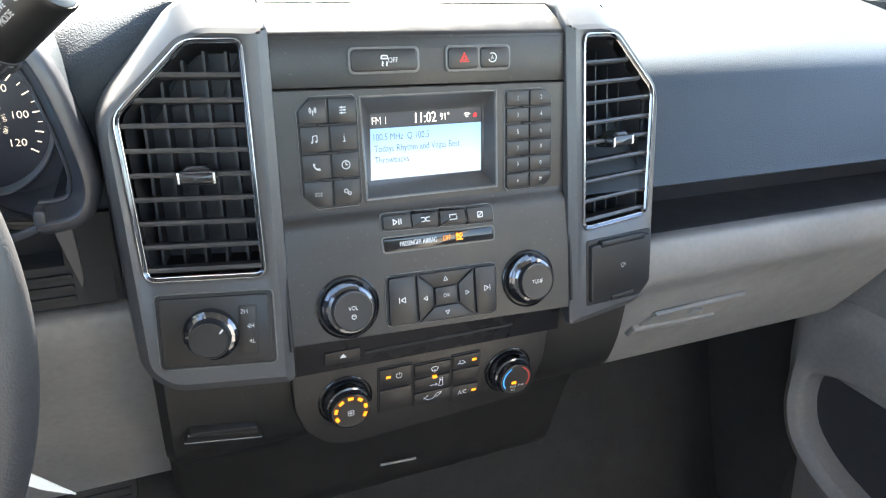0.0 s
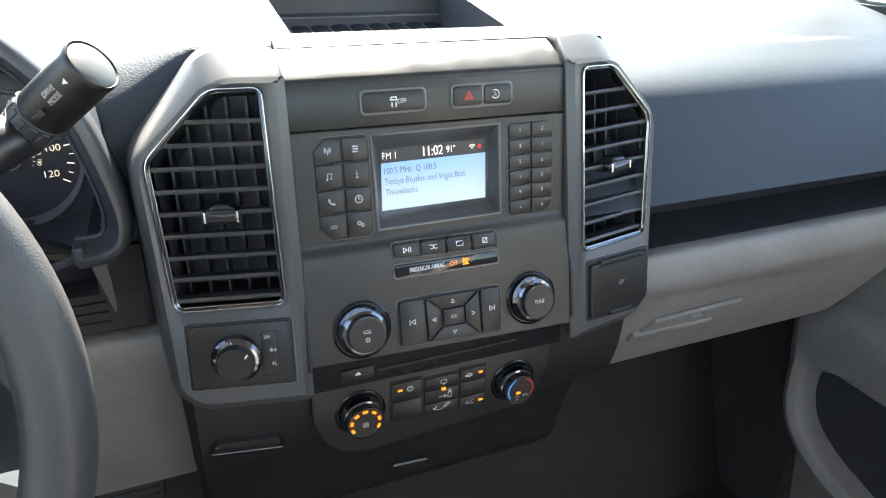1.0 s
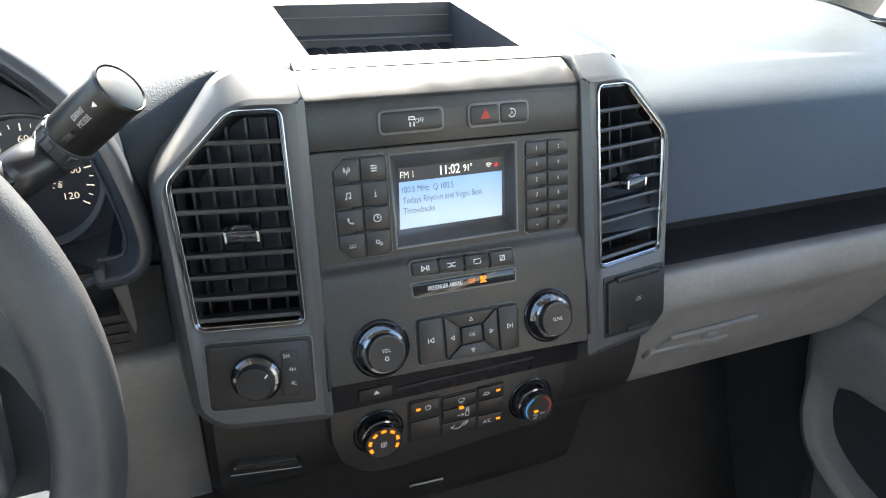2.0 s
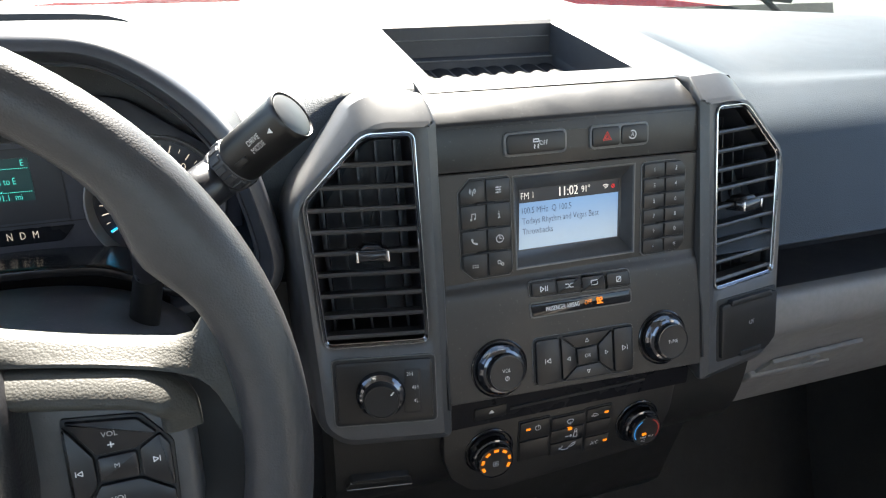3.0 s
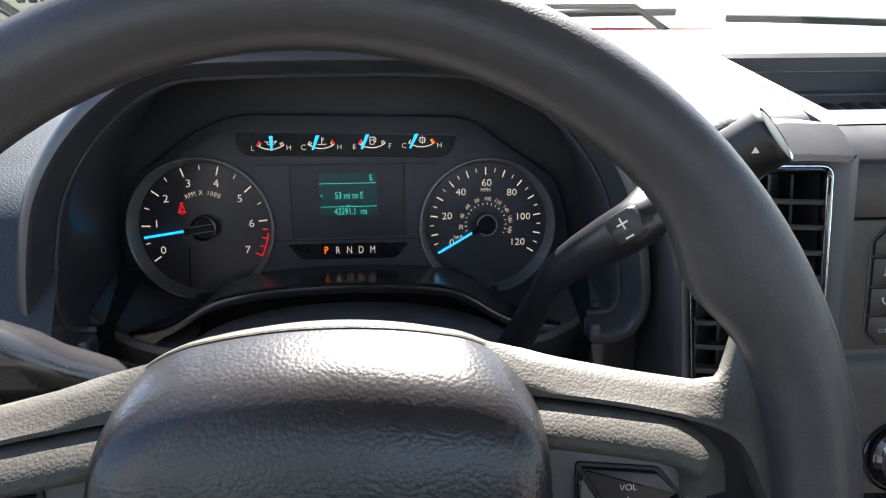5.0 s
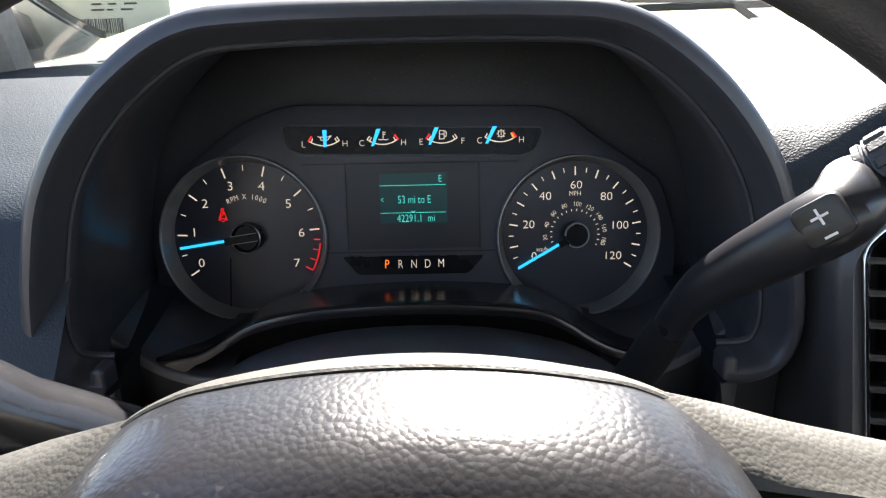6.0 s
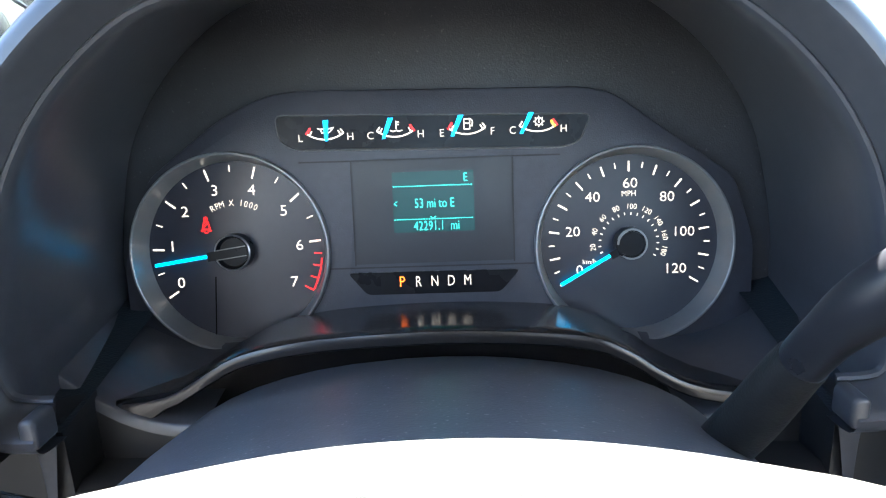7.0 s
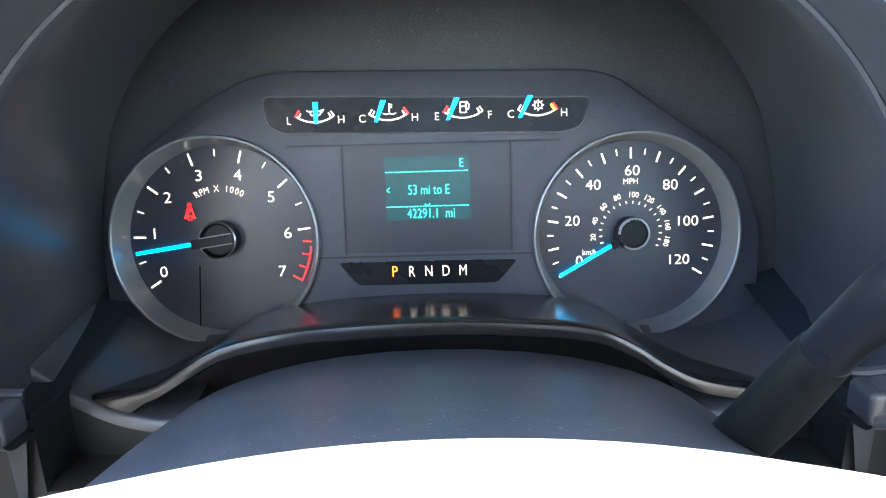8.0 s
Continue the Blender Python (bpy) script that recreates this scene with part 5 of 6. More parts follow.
def gauge(name, cx, cz, label, rs):
    g = part(name, lathe(BM(), CL, cx, cz, [(0.0594 * rs, DF), (0.001, DF)], n=64), mat(name + "_face", (0.026, 0.0265, 0.037), 0.32, var=0.05, smudge=0.01), cl, label)
    bm = BM()
    lathe(bm, CL, cx, cz, [(r * rs, d) for r, d in ((0.0625, -0.004), (0.0622, 0.0030), (0.0617, 0.0041), (0.0608, 0.0043), (0.0601, 0.0036), (0.0596, 0.0005), (0.0590, -0.0020), (0.0566, DF))], n=96, cap=False)
    part("ring", bm, SATIN_DARK, g, "satin grey ring")
    return g


DF = -0.0125
SATIN_DARK = mat("satin_grey_ring", (0.30, 0.30, 0.295), 0.38, metal=0.5, var=0.05)
TC, SC = (-0.5735, 0.9090), (-0.3282, 0.9058)


def polar(c, r, deg):
    return (c[0] + r * math.cos(radians(deg)), c[1] + r * math.sin(radians(deg)))


def ticks(bm, c, degs, r0, r1, w, d=0.0016):
    strokes(bm, CL, [[polar(c, r0, a), polar(c, r1, a)] for a in degs], w, d)


tach = gauge("tachometer", *TC, "tachometer dial with white digits and red zone", 0.99)
span = lambda i: 212 - i * 34.45
DM = DF + 0.0006
bm = BM()
ticks(bm, TC, [span(i) for i in range(7)], 0.0465, 0.0533, 0.0011, DM)
ticks(bm, TC, [span(i + 0.5) for i in range(6)], 0.0493, 0.0530, 0.0007, DM)
for i in range(8):
    lettering(bm, CL, str(i), *polar((-0.5741, 0.9075), 0.0406, 206 - i * 33.48), 0.0094, d=DM, wide=1.12)
for i, ch in enumerate("RPM X 1000"):
    if ch != " ":
        a = 90 + (4.5 - i) * 6.0
        lettering(bm, CL, ch, *polar(TC, 0.0298, a), 0.0056, turn=a - 90, d=DM, wide=0.85)
part("dial_print", bm, LIT, tach)
bm = BM()
ticks(bm, TC, [span(6.0), span(6.25), span(6.5), span(6.75)], 0.0490, 0.0535, 0.0008, DM)
strokes(bm, CL, [arc(TC[0], TC[1], 0.0538, span(6.35), span(7.0), 10), [polar(TC, 0.0480, span(7.0)), polar(TC, 0.0538, span(7.0))]], 0.0009, DM)
part("red_zone", bm, RED_LIT, tach)
bm = BM()
bx, bz_ = TC[0] - 0.0185, TC[1] + 0.0165
strokes(bm, CL, [arc(bx, bz_ + 0.0042, 0.0010, 0, 360, 9), [(bx - 0.0012, bz_ + 0.0022), (bx + 0.0012, bz_ + 0.0022), (bx + 0.0026, bz_ - 0.0024), (bx - 0.0026, bz_ - 0.0024), (bx - 0.0012, bz_ + 0.0022)], [(bx + 0.0016, bz_ + 0.0022), (bx - 0.0024, bz_ - 0.0022)], [(bx - 0.0034, bz_ - 0.0034), (bx - 0.0010, bz_ - 0.0034)], [(bx + 0.0010, bz_ - 0.0034), (bx + 0.0034, bz_ - 0.0034)], [(bx - 0.0010, bz_ - 0.0046), (bx + 0.0010, bz_ - 0.0046)]], 0.0007, DM)
part("belt_warning", bm, RED_LIT, tach)
bm = BM()
a = 188.0
strokes(bm, CL, [[polar(TC, 0.013, a), polar(TC, 0.0510, a)]], 0.0021, DF + 0.005)
part("needle", bm, BLUE_LIT, tach, "lit blue needle")
bm = BM()
lathe(bm, CL, TC[0], TC[1], [(0.0112, DF), (0.0110, -0.003), (0.0102, -0.002), (0.0094, -0.003), (0.0088, -0.0055), (0.002, -0.0055)], n=36)
hub_ = part("needle_hub", bm, SMOKE, tach)
bm = BM()
lathe(bm, CL, TC[0], TC[1], [(0.0113, -0.0035), (0.0112, -0.0022), (0.0106, -0.0018), (0.0101, -0.0022), (0.0100, -0.0035)], n=48, cap=False)
part("hub_ring", bm, SATIN, hub_, "thin satin ring")
seam = BM()
strokes(seam, CL, [[(TC[0] - 0.0148, TC[1] - 0.016), (TC[0] - 0.0172, TC[1] - 0.0535)]], 0.0009, DF + 0.0007)
part("face_seam", seam, GAPBLACK, tach)
bm = BM()
strokes(bm, CL, [[(TC[0] - 0.0140, TC[1] - 0.0020), (TC[0] + 0.0080, TC[1] + 0.0010)]], 0.0056, -0.0015)
part("hub_bar", bm, SMOKE, hub_)
for o_ in (-0.0029, 0.0029):
    bm = BM()
    strokes(bm, CL, [[(TC[0] - 0.0098 - o_ * 0.1, TC[1] - 0.0013 + o_), (TC[0] + 0.0090 - o_ * 0.1, TC[1] + 0.0012 + o_)]], 0.0007, -0.0012)
    part("hub_groove", bm, EDGE, hub_)

speedo = gauge("speedometer", *SC, "speedometer dial with white digits", 0.962)
sp = lambda v: 211 - v * 242 / 120.0
bm = BM()
ticks(bm, SC, [sp(v) for v in range(0, 121, 10)], 0.0438, 0.0496, 0.0010, DM)
ticks(bm, SC, [sp(v + 5) for v in range(0, 120, 10)], 0.0462, 0.0494, 0.0007, DM)
for v in range(0, 121, 20):
    lettering(bm, CL, str(v), *polar((SC[0], SC[1] + 0.0010), 0.0352 if v < 100 else 0.0338, sp(v) - 1.4), 0.0086, d=DM, wide=1.10)
lettering(bm, CL, "MPH", SC[0], SC[1] + 0.0300, 0.0048, d=DM, wide=0.95)
for v in range(20, 181, 20):
    lettering(bm, CL, str(v), *polar(SC, 0.0222, sp(v / 1.609)), 0.0047, turn=sp(v / 1.609) - 90, d=DM, wide=0.95)
lettering(bm, CL, "km/h", SC[0] - 0.0245, SC[1] - 0.0112, 0.0048, d=DM, wide=0.9)
ticks(bm, SC, [sp(v / 1.609) for v in range(0, 191, 10)], 0.0172, 0.0186, 0.0006, DM)
part("dial_print", bm, LIT, speedo)
bm = BM()
a = 209.5
strokes(bm, CL, [[polar(SC, 0.0130, a), polar(SC, 0.0490, a)]], 0.0021, DF + 0.005)
part("needle", bm, BLUE_LIT, speedo, "lit blue needle")
bm = BM()
lathe(bm, CL, SC[0], SC[1], [(0.0098, DF), (0.0097, -0.0045), (0.0090, -0.0040), (0.0080, -0.0040), (0.0078, -0.0052), (0.002, -0.0052)], n=36)
hub_ = part("needle_hub", bm, SMOKE, speedo)
bm = BM()
strokes(bm, CL, [arc(SC[0], SC[1], 0.0089, 232, 520, 40)], 0.0012, -0.0036)
strokes(bm, CL, [arc(SC[0], SC[1], 0.0085, 110, 178, 14)], 0.0014, -0.0034)
part("hub_arc", bm, SATIN_DARK, hub_)
bm = BM()
strokes(bm, CL, [[polar(SC, 0.0135, a), polar(SC, 0.0062, a + 180)]], 0.0046, -0.0044)
part("hub_bar", bm, SMOKE, hub_)

# small gauges
GW = rounded([(-0.5290, 0.9694), (-0.3700, 0.9656), (-0.3600, 0.9685), (-0.3535, 0.9838), (-0.5405, 0.9895), (-0.5385, 0.9745)], 0.0042)
bm = BM()
slab(bm, CL, GW, -0.004, 0.0012)
slot = part("gauge_window", bm, SMOKE, cl, "black window with four small gauges")
bm = BM()
hoop(bm, CL, [(inset(GW, -0.0010), -0.001), (inset(GW, -0.0008), 0.0014), (inset(GW, -0.0001), 0.0018), (inset(GW, 0.0003), 0.0010)])
part("window_edge", bm, EDGE, slot)
SG = [(-0.511, "L", "H", 0.0008, 0.0008), (-0.469, "C", "H", -0.0072, -0.0025), (-0.4265, "E", "F", -0.0088, -0.0035), (-0.3845, "C", "H", -0.0100, -0.0040)]


def gauge_icon(i, x, z):
    if i == 0:
        return [[(x - 0.0050, z + 0.0008), (x - 0.0030, z + 0.0002), (x - 0.0026, z - 0.0018), (x + 0.0020, z - 0.0018), (x + 0.0048, z + 0.0012), (x + 0.0022, z + 0.0004), (x - 0.0030, z + 0.0004)]]
    if i == 1:
        return [[(x, z - 0.0012), (x, z + 0.0034)], [(x, z + 0.0028), (x + 0.0016, z + 0.0028)], [(x, z + 0.0014), (x + 0.0016, z + 0.0014)], [(x - 0.0036, z - 0.0020), (x - 0.0018, z - 0.0026), (x, z - 0.0020), (x + 0.0018, z - 0.0026), (x + 0.0036, z - 0.0020)]]
    if i == 2:
        return [[(x - 0.0022, z - 0.0028), (x - 0.0022, z + 0.0030), (x + 0.0012, z + 0.0030), (x + 0.0012, z - 0.0028), (x - 0.0022, z - 0.0028)], [(x - 0.0022, z + 0.0006), (x + 0.0012, z + 0.0006)], [(x + 0.0012, z - 0.0010), (x + 0.0026, z - 0.0010), (x + 0.0028, z + 0.0018), (x + 0.0016, z + 0.0032)]]
    return [arc(x, z, 0.0021, 0, 360, 12)] + [[polar((x, z), 0.0022, a), polar((x, z), 0.0031, a)] for a in range(0, 360, 45)] + [[(x, z - 0.0008), (x, z + 0.0012)]]


for i, (cx, a_, b_, n0, n1_) in enumerate(SG):
    cz = 0.9770
    c_ = (cx, cz + 0.0165)
    wt = BM()
    lettering(wt, CL, a_, cx - 0.0150, cz - 0.0012, 0.0062, d=0.0018)
    lettering(wt, CL, b_, cx + 0.0150, cz - 0.0012, 0.0062, d=0.0018)
    strokes(wt, CL, [arc(*c_, 0.0187, 234, 306, 14)], 0.0008, 0.0018)
    strokes(wt, CL, [[polar(c_, 0.0158, q), polar(c_, 0.0187, q)] for q in ((240, 300, 306) if a_ in "LE" else (234, 240, 300))], 0.0008, 0.0018)
    part("gauge_print", wt, LIT, slot)
    ic = BM()
    strokes(ic, CL, gauge_icon(i, cx + 0.0005, cz + 0.0035), 0.0006, 0.0018)
    part("gauge_icon", ic, LIT_DIM, slot)
    rd = BM()
    q = 234 if a_ in "LE" else 306
    strokes(rd, CL, [[polar(c_, 0.0150, q), polar(c_, 0.0190, q)]], 0.0013, 0.0020)
    part("warning_print", rd, RED_LIT, slot)
    if i == 3:
        rd = BM()
        strokes(rd, CL, [[polar(c_, 0.0150, 301), polar(c_, 0.0188, 301)]], 0.0013, 0.0022)
        part("caution_print", rd, AMBER, slot)
    bm = BM()
    w0, w1 = 0.0010, 0.0016
    bm.faces.new([bm.verts.new(CL.at(x, z, 0.0030)) for x, z in ((cx + n0 - w0, 0.9738), (cx + n0 + w0, 0.9738), (cx + n1_ + w1, 0.9858), (cx + n1_ - w1, 0.9858))])
    part("gauge_needle", bm, BLUE_LIT, slot)
# message centre
WINDOWMAT = mat("window_black_plastic", (0.017, 0.0172, 0.0215), 0.42, grain=0.1, grain_scale=1300, var=0.05)
bm = BM()
slab(bm, CL, rrect(-0.4965, 0.8995, -0.4005, 0.9610, 0.001), -0.004, 0.0008)
mc = part("message_window", bm, WINDOWMAT, cl)
bm = BM()
slab(bm, CL, rrect(-0.4725, 0.9180, -0.4235, 0.9540, 0.0005), 0.0, 0.0014)
lcd = part("message_display", bm, TEAL_BACK, mc, "dim teal message display")
bm = BM()
lettering(bm, CL, "E", -0.4285, 0.9497, 0.0072, d=0.0019, wide=0.8)
lettering(bm, CL, "53 mi to E", -0.4475, 0.9350, 0.0080, d=0.0019, wide=0.72)
lettering(bm, CL, "42291.1  mi", -0.4465, 0.9215, 0.0078, d=0.0019, wide=0.75)
lettering(bm, CL, "<", -0.4708, 0.9350, 0.0070, d=0.0019, wide=0.6)
strokes(bm, CL, [[(-0.4720 + i * 0.0016, z), (-0.4712 + i * 0.0016, z)] for i in range(30) for z in (0.9455, 0.9258)] + [[(-0.4500, 0.9272), (-0.4485, 0.9260), (-0.4470, 0.9272)]], 0.0005, 0.0019)
part("message_text", bm, TEAL_LIT, lcd)
bm = BM()
strokes(bm, CL, [[(-0.4968, 0.8990), (-0.4968, 0.9615), (-0.4003, 0.9612), (-0.4003, 0.8990)], [(-0.528, 0.9618), (-0.4968, 0.9615)], [(-0.4003, 0.9612), (-0.372, 0.961)], [(-0.515, 0.8975), (-0.388, 0.8970)]], 0.0009, 0.0012)
part("seam", bm, DARKGAP, cl)
# gear display
bm = BM()
slab(bm, CL, rounded([(-0.4905, 0.8808), (-0.4090, 0.8805), (-0.3970, 0.8938), (-0.5020, 0.8945)], 0.003), -0.004, 0.0014)
gd = part("gear_window", bm, SMOKE, cl, "black gear indicator window")
bm = BM()
for i, w in enumerate("RNDM"):
    lettering(bm, CL, w, -0.4590 + i * 0.0100, 0.8880, 0.0092, d=0.0020, wide=0.72)
part("gear_print", bm, LIT, gd)
bm = BM()
lettering(bm, CL, "P", -0.4690, 0.8882, 0.0092, d=0.0020, wide=0.8)
part("park_letter", bm, glow("lit_park", (1.0, 0.15, 0.012), 0.24), gd)
# lower ledge in front of the gauges
LEDGE = [(-0.6380, 0.8552), (-0.6260, 0.8560), (-0.612, 0.8565), (-0.585, 0.860), (-0.566, 0.870), (-0.546, 0.881), (-0.520, 0.887), (-0.491, 0.890), (-0.446, 0.8915), (-0.405, 0.890), (-0.370, 0.886), (-0.350, 0.877), (-0.337, 0.868), (-0.320, 0.859), (-0.300, 0.8545), (-0.275, 0.8517)]
led = [tuple(p) for p in spline(LEDGE, 3)]
face = lambda x: 0.0068 + 0.0100 * min(1.0, max(0.0, (-0.588 - x) / 0.014))
bm = BM()
rows = [[(x, 0.204, 0.843 + max(0.0, z - 0.855) * 0.88) for x, z in led], [(x, 0.165, z - 0.0085) for x, z in led], [(x, 0.128, z - 0.001) for x, z in led], [(x, 0.123, z) for x, z in led], [(x, 0.1195, z - 0.0010) for x, z in led], [(x, 0.1188, z - 0.0026) for x, z in led], [(x, 0.1187, z - face(x) * 0.6) for x, z in led], [(x, 0.1190, z - face(x)) for x, z in led], [(x, 0.1205, z - face(x) - 0.0014) for x, z in led], [(x, 0.1290, z - face(x) - 0.0022) for x, z in led], [(x, 0.150, z - face(x) - 0.007) for x, z in led], [(x, 0.155, z - 0.06) for x, z in led], [(x, 0.12, 0.79) for x, z in led]]
rows = [[(r[0][0], 0.2, r[0][2])] + r + [(r[-1][0], 0.2, r[-1][2])] for r in rows]
grid(bm, rows)
part("ledge", bm, mat("ledge_gloss", (0.022, 0.02, 0.02), 0.2, smudge=0.03, spec=0.5, grain=0.03, grain_scale=900), cl, "curved black ledge under the gauges")

# smooth valley and apron that join the hood's walls to the ledge
for sd, xo, xi, zo, zi in ((-1, -0.6345, -0.5650, 0.8770, 0.8420), (1, -0.2535, -0.3250, 0.8740, 0.8400)):
    rows = []
    for y in (0.1170, 0.1185, 0.13, 0.15, 0.17, 0.206):
        g_ = 0.258 + 0.742 * (y - 0.117) / 0.089
        row = []
        for i in range(11):
            f_ = i / 10
            x = xo + (xi - xo) * f_ + sd * 0.010 * g_ * (1 - f_)
            row.append((x, y, zi + (zo - zi) * (1 - f_) ** 2.2 + 0.011 * g_ * f_ - (0.0015 if y < 0.118 else 0)))
        rows.append(row)
    front = [[(x, 0.1160, 0.785) for x, y, z in rows[0]], [(x, 0.1162, z - 0.005) for x, y, z in rows[0]]]
    rows.insert(0, front[1])
    part("valley_front", grid_bm(front), DARKGAP, cl)
    part("valley_panel", grid_bm(rows), HOODMAT, cl, "smooth dark panel beside the ledge", sharp=50)

# ---------- steering column and levers ----------
WA = 0.2552
WC = Vector((-0.4384, -0.1674, 0.9187))
WH = Tilt(WC, (1, 0, 0), (0, math.sin(WA), math.cos(WA)))
col = thing("steering_column", (-0.444, 0.02, 0.83), "dusty dark steering column shroud", "steering column")
bm = BM()
rows = []
for y, a_, top_ in ((0.14, 0.130, 0.868), (0.11, 0.136, 0.880), (0.105, 0.138, 0.8835), (0.06, 0.138, 0.894), (0.0, 0.134, 0.908), (-0.05, 0.126, 0.921), (-0.078, 0.118, 0.926), (-0.086, 0.108, 0.918), (-0.086, 0.05, 0.88)):
    b_ = 0.062
    rows.append([(-0.444 + a_ * math.copysign(abs(math.cos(t)) ** 0.9, math.cos(t)), y, top_ - b_ + b_ * math.sin(t) * (1 if math.sin(t) > 0 else 1.2)) for t in (math.pi * 2 * i / 48 for i in range(49))])
grid(bm, rows)
part("shroud", bm, mat("shroud_plastic", (0.068, 0.070, 0.081), 0.36, spec=0.6, smudge=0.02, grain=0.14, grain_scale=700, dust=0.5), col)
bm = BM()
tube(bm, [WC + WH.n * d for d in (-0.10, -0.03)], 0.034, n=32)
part("boss", bm, DARKGAP, col)

shift = thing("gear_shift_lever", (-0.34, 0.0, 0.93), "black column shift lever with drive mode lettering", "gear lever")
ax = Vector((0.689, -0.44, 0.642)).normalized()
B_ = Vector((-0.2305, -0.0515, 1.0310))
A_ = B_ - ax * 0.0435
on = lambda q: B_ - ax * q
bm = BM()
stem = [Vector(p) for p in ((-0.3300, 0.0290, 0.8930), (-0.3270, 0.0210, 0.9060), (-0.3250, 0.0130, 0.9190), (-0.3230, 0.0020, 0.9340), (-0.3190, -0.0110, 0.9495), (-0.3100, -0.0235, 0.9630), (-0.3005, -0.0346, 0.9750), (-0.2880, -0.0420, 0.9870))] + [on(0.064)]
stem = spline(stem, 4)
n_s = len(stem)
STEM_R = [0.0088, 0.0084, 0.0079, 0.0080, 0.0096, 0.0113, 0.0122, 0.0128, 0.0132]
tube(bm, stem, [STEM_R[min(i // 4, 8)] * (1 - (i % 4) / 4) + STEM_R[min(i // 4 + 1, 8)] * (i % 4) / 4 for i in range(n_s)], n=28)
part("stem", bm, mat("lever_satin", (0.015, 0.015, 0.018), 0.32, grain=0.08, grain_scale=1500), shift, "smooth black lever arm")
bm = BM()
neck = spline([(-0.3370, 0.0440, 0.868), (-0.3315, 0.0310, 0.889), (-0.3280, 0.0225, 0.904), (-0.3258, 0.0160, 0.9150), (-0.3245, 0.0115, 0.9215)], 4)
tube(bm, neck, [0.0102 - 0.0018 * (i / (len(neck) - 1)) ** 1.5 for i in range(len(neck))], n=20)
part("boot", bm, CONSOLE, shift, "soft black boot round the lever root")
def turned(bm, a, b, prof, n=36):
    d = (b - a).normalized()
    s1 = d.cross(Vector((0, 0, 1))).normalized()
    s2 = s1.cross(d)
    rws = [[bm.verts.new(a + d * h + (s1 * math.cos(t) + s2 * math.sin(t)) * r) for t in (2 * math.pi * i / n for i in range(n))] for r, h in prof]
    for p, q in zip(rws, rws[1:]):
        bridge(bm, p, q)
    bm.faces.new(rws[-1])
    return bm


ln = (B_ - A_).length
bm = BM()
turned(bm, A_, B_, [(0.0120, -0.003), (0.0140, -0.0012), (0.0145, 0.0), (0.0146, ln - 0.006), (0.0150, ln - 0.003), (0.0149, ln - 0.001), (0.0142, ln), (0.0134, ln - 0.001)])
part("knob", bm, BUTTON, shift, "grained black barrel knob")
bm = BM()
turned(bm, A_, B_, [(0.0132, ln - 0.002), (0.0131, ln - 0.0006), (0.0124, ln - 0.0002), (0.001, ln - 0.0002)])
part("end_button", bm, mat("end_button", (0.05, 0.05, 0.05), 0.4), shift)
bm = BM()
turned(bm, A_ - ax * 0.015, A_, [(0.0128, 0.0), (0.0142, 0.0004), (0.0142, 0.0028), (0.0134, 0.0032), (0.0134, 0.0040), (0.0146, 0.0044), (0.0147, 0.0138), (0.0140, 0.0146)])
ringp = part("switch_ring", bm, SOFT, shift)
s1_ = ax.cross(Vector((0, 0, 1))).normalized()
s2_ = s1_.cross(ax)
for i in range(14):
    t_ = 2 * math.pi * i / 14
    rows = []
    for q_, up_r in ((0.0052, 0.0146), (0.0060, 0.0155), (0.0122, 0.0155), (0.0130, 0.0146)):
        rows.append([A_ - ax * (0.015 - q_) + (s1_ * math.cos(t_ + e_) + s2_ * math.sin(t_ + e_)) * r_ for e_, r_ in ((-0.15, 0.0144), (-0.11, up_r), (0.11, up_r), (0.15, 0.0144))])
    part("grip_rib", grid_bm(rows), SOFT, ringp)
# lettering on the barrel side that faces the driver
face_n = Vector((-0.47, -0.70, -0.17))
face_n = (face_n - ax * face_n.dot(ax)).normalized()
side_v = face_n.cross(ax)
class Barrel:
    def at(self, x, z, d=0.0):
        r = 0.0147 + d
        a = z / 0.0147 + 0.10
        return A_ + ax * x + (face_n * math.cos(a) + side_v * math.sin(a)) * r


bm = BM()
lettering(bm, Barrel(), "DRIVE", 0.0225, 0.0020, 0.0043, wide=0.8)
lettering(bm, Barrel(), "MODE", 0.0225, -0.0025, 0.0043, wide=0.8)
bm.faces.new([bm.verts.new(Barrel().at(x, z, 0.0004)) for x, z in ((0.0352, -0.0018), (0.0322, -0.0002), (0.0352, 0.0014))])
part("marking", bm, PRINT, shift)
bm = BM()
slab(bm, Barrel(), rrect(0.0035, -0.0048, 0.0125, -0.0014, 0.001), -0.002, 0.0018, 0.0005)
part("drive_mode_button", bm, BUTTON, shift)
pn = Vector((-0.45, -0.85, 0.20))
pn = (pn - ax * pn.dot(ax)).normalized()
PL = Tilt(Vector((-0.2905, -0.0410, 0.9850)) + pn * 0.0124, ax, pn.cross(ax))
bm = BM()
slab(bm, PL, rrect(-0.0085, -0.0065, 0.0085, 0.0085, 0.003), -0.006, 0.0012, 0.001)
tg = part("toggle", bm, BUTTON, shift)
bm = BM()
strokes(bm, PL, [[(-0.0028, 0.0028), (0.0028, 0.0028)], [(0, 0), (0, 0.0056)], [(-0.002, -0.0044), (0.002, -0.0044)]], 0.0009, 0.0016)
part("marking", bm, PRINT, tg)

turn = thing("turn_signal_lever", (-0.49, -0.02, 0.868), "black turn signal lever beside the steering column", "lever")
bm = BM()
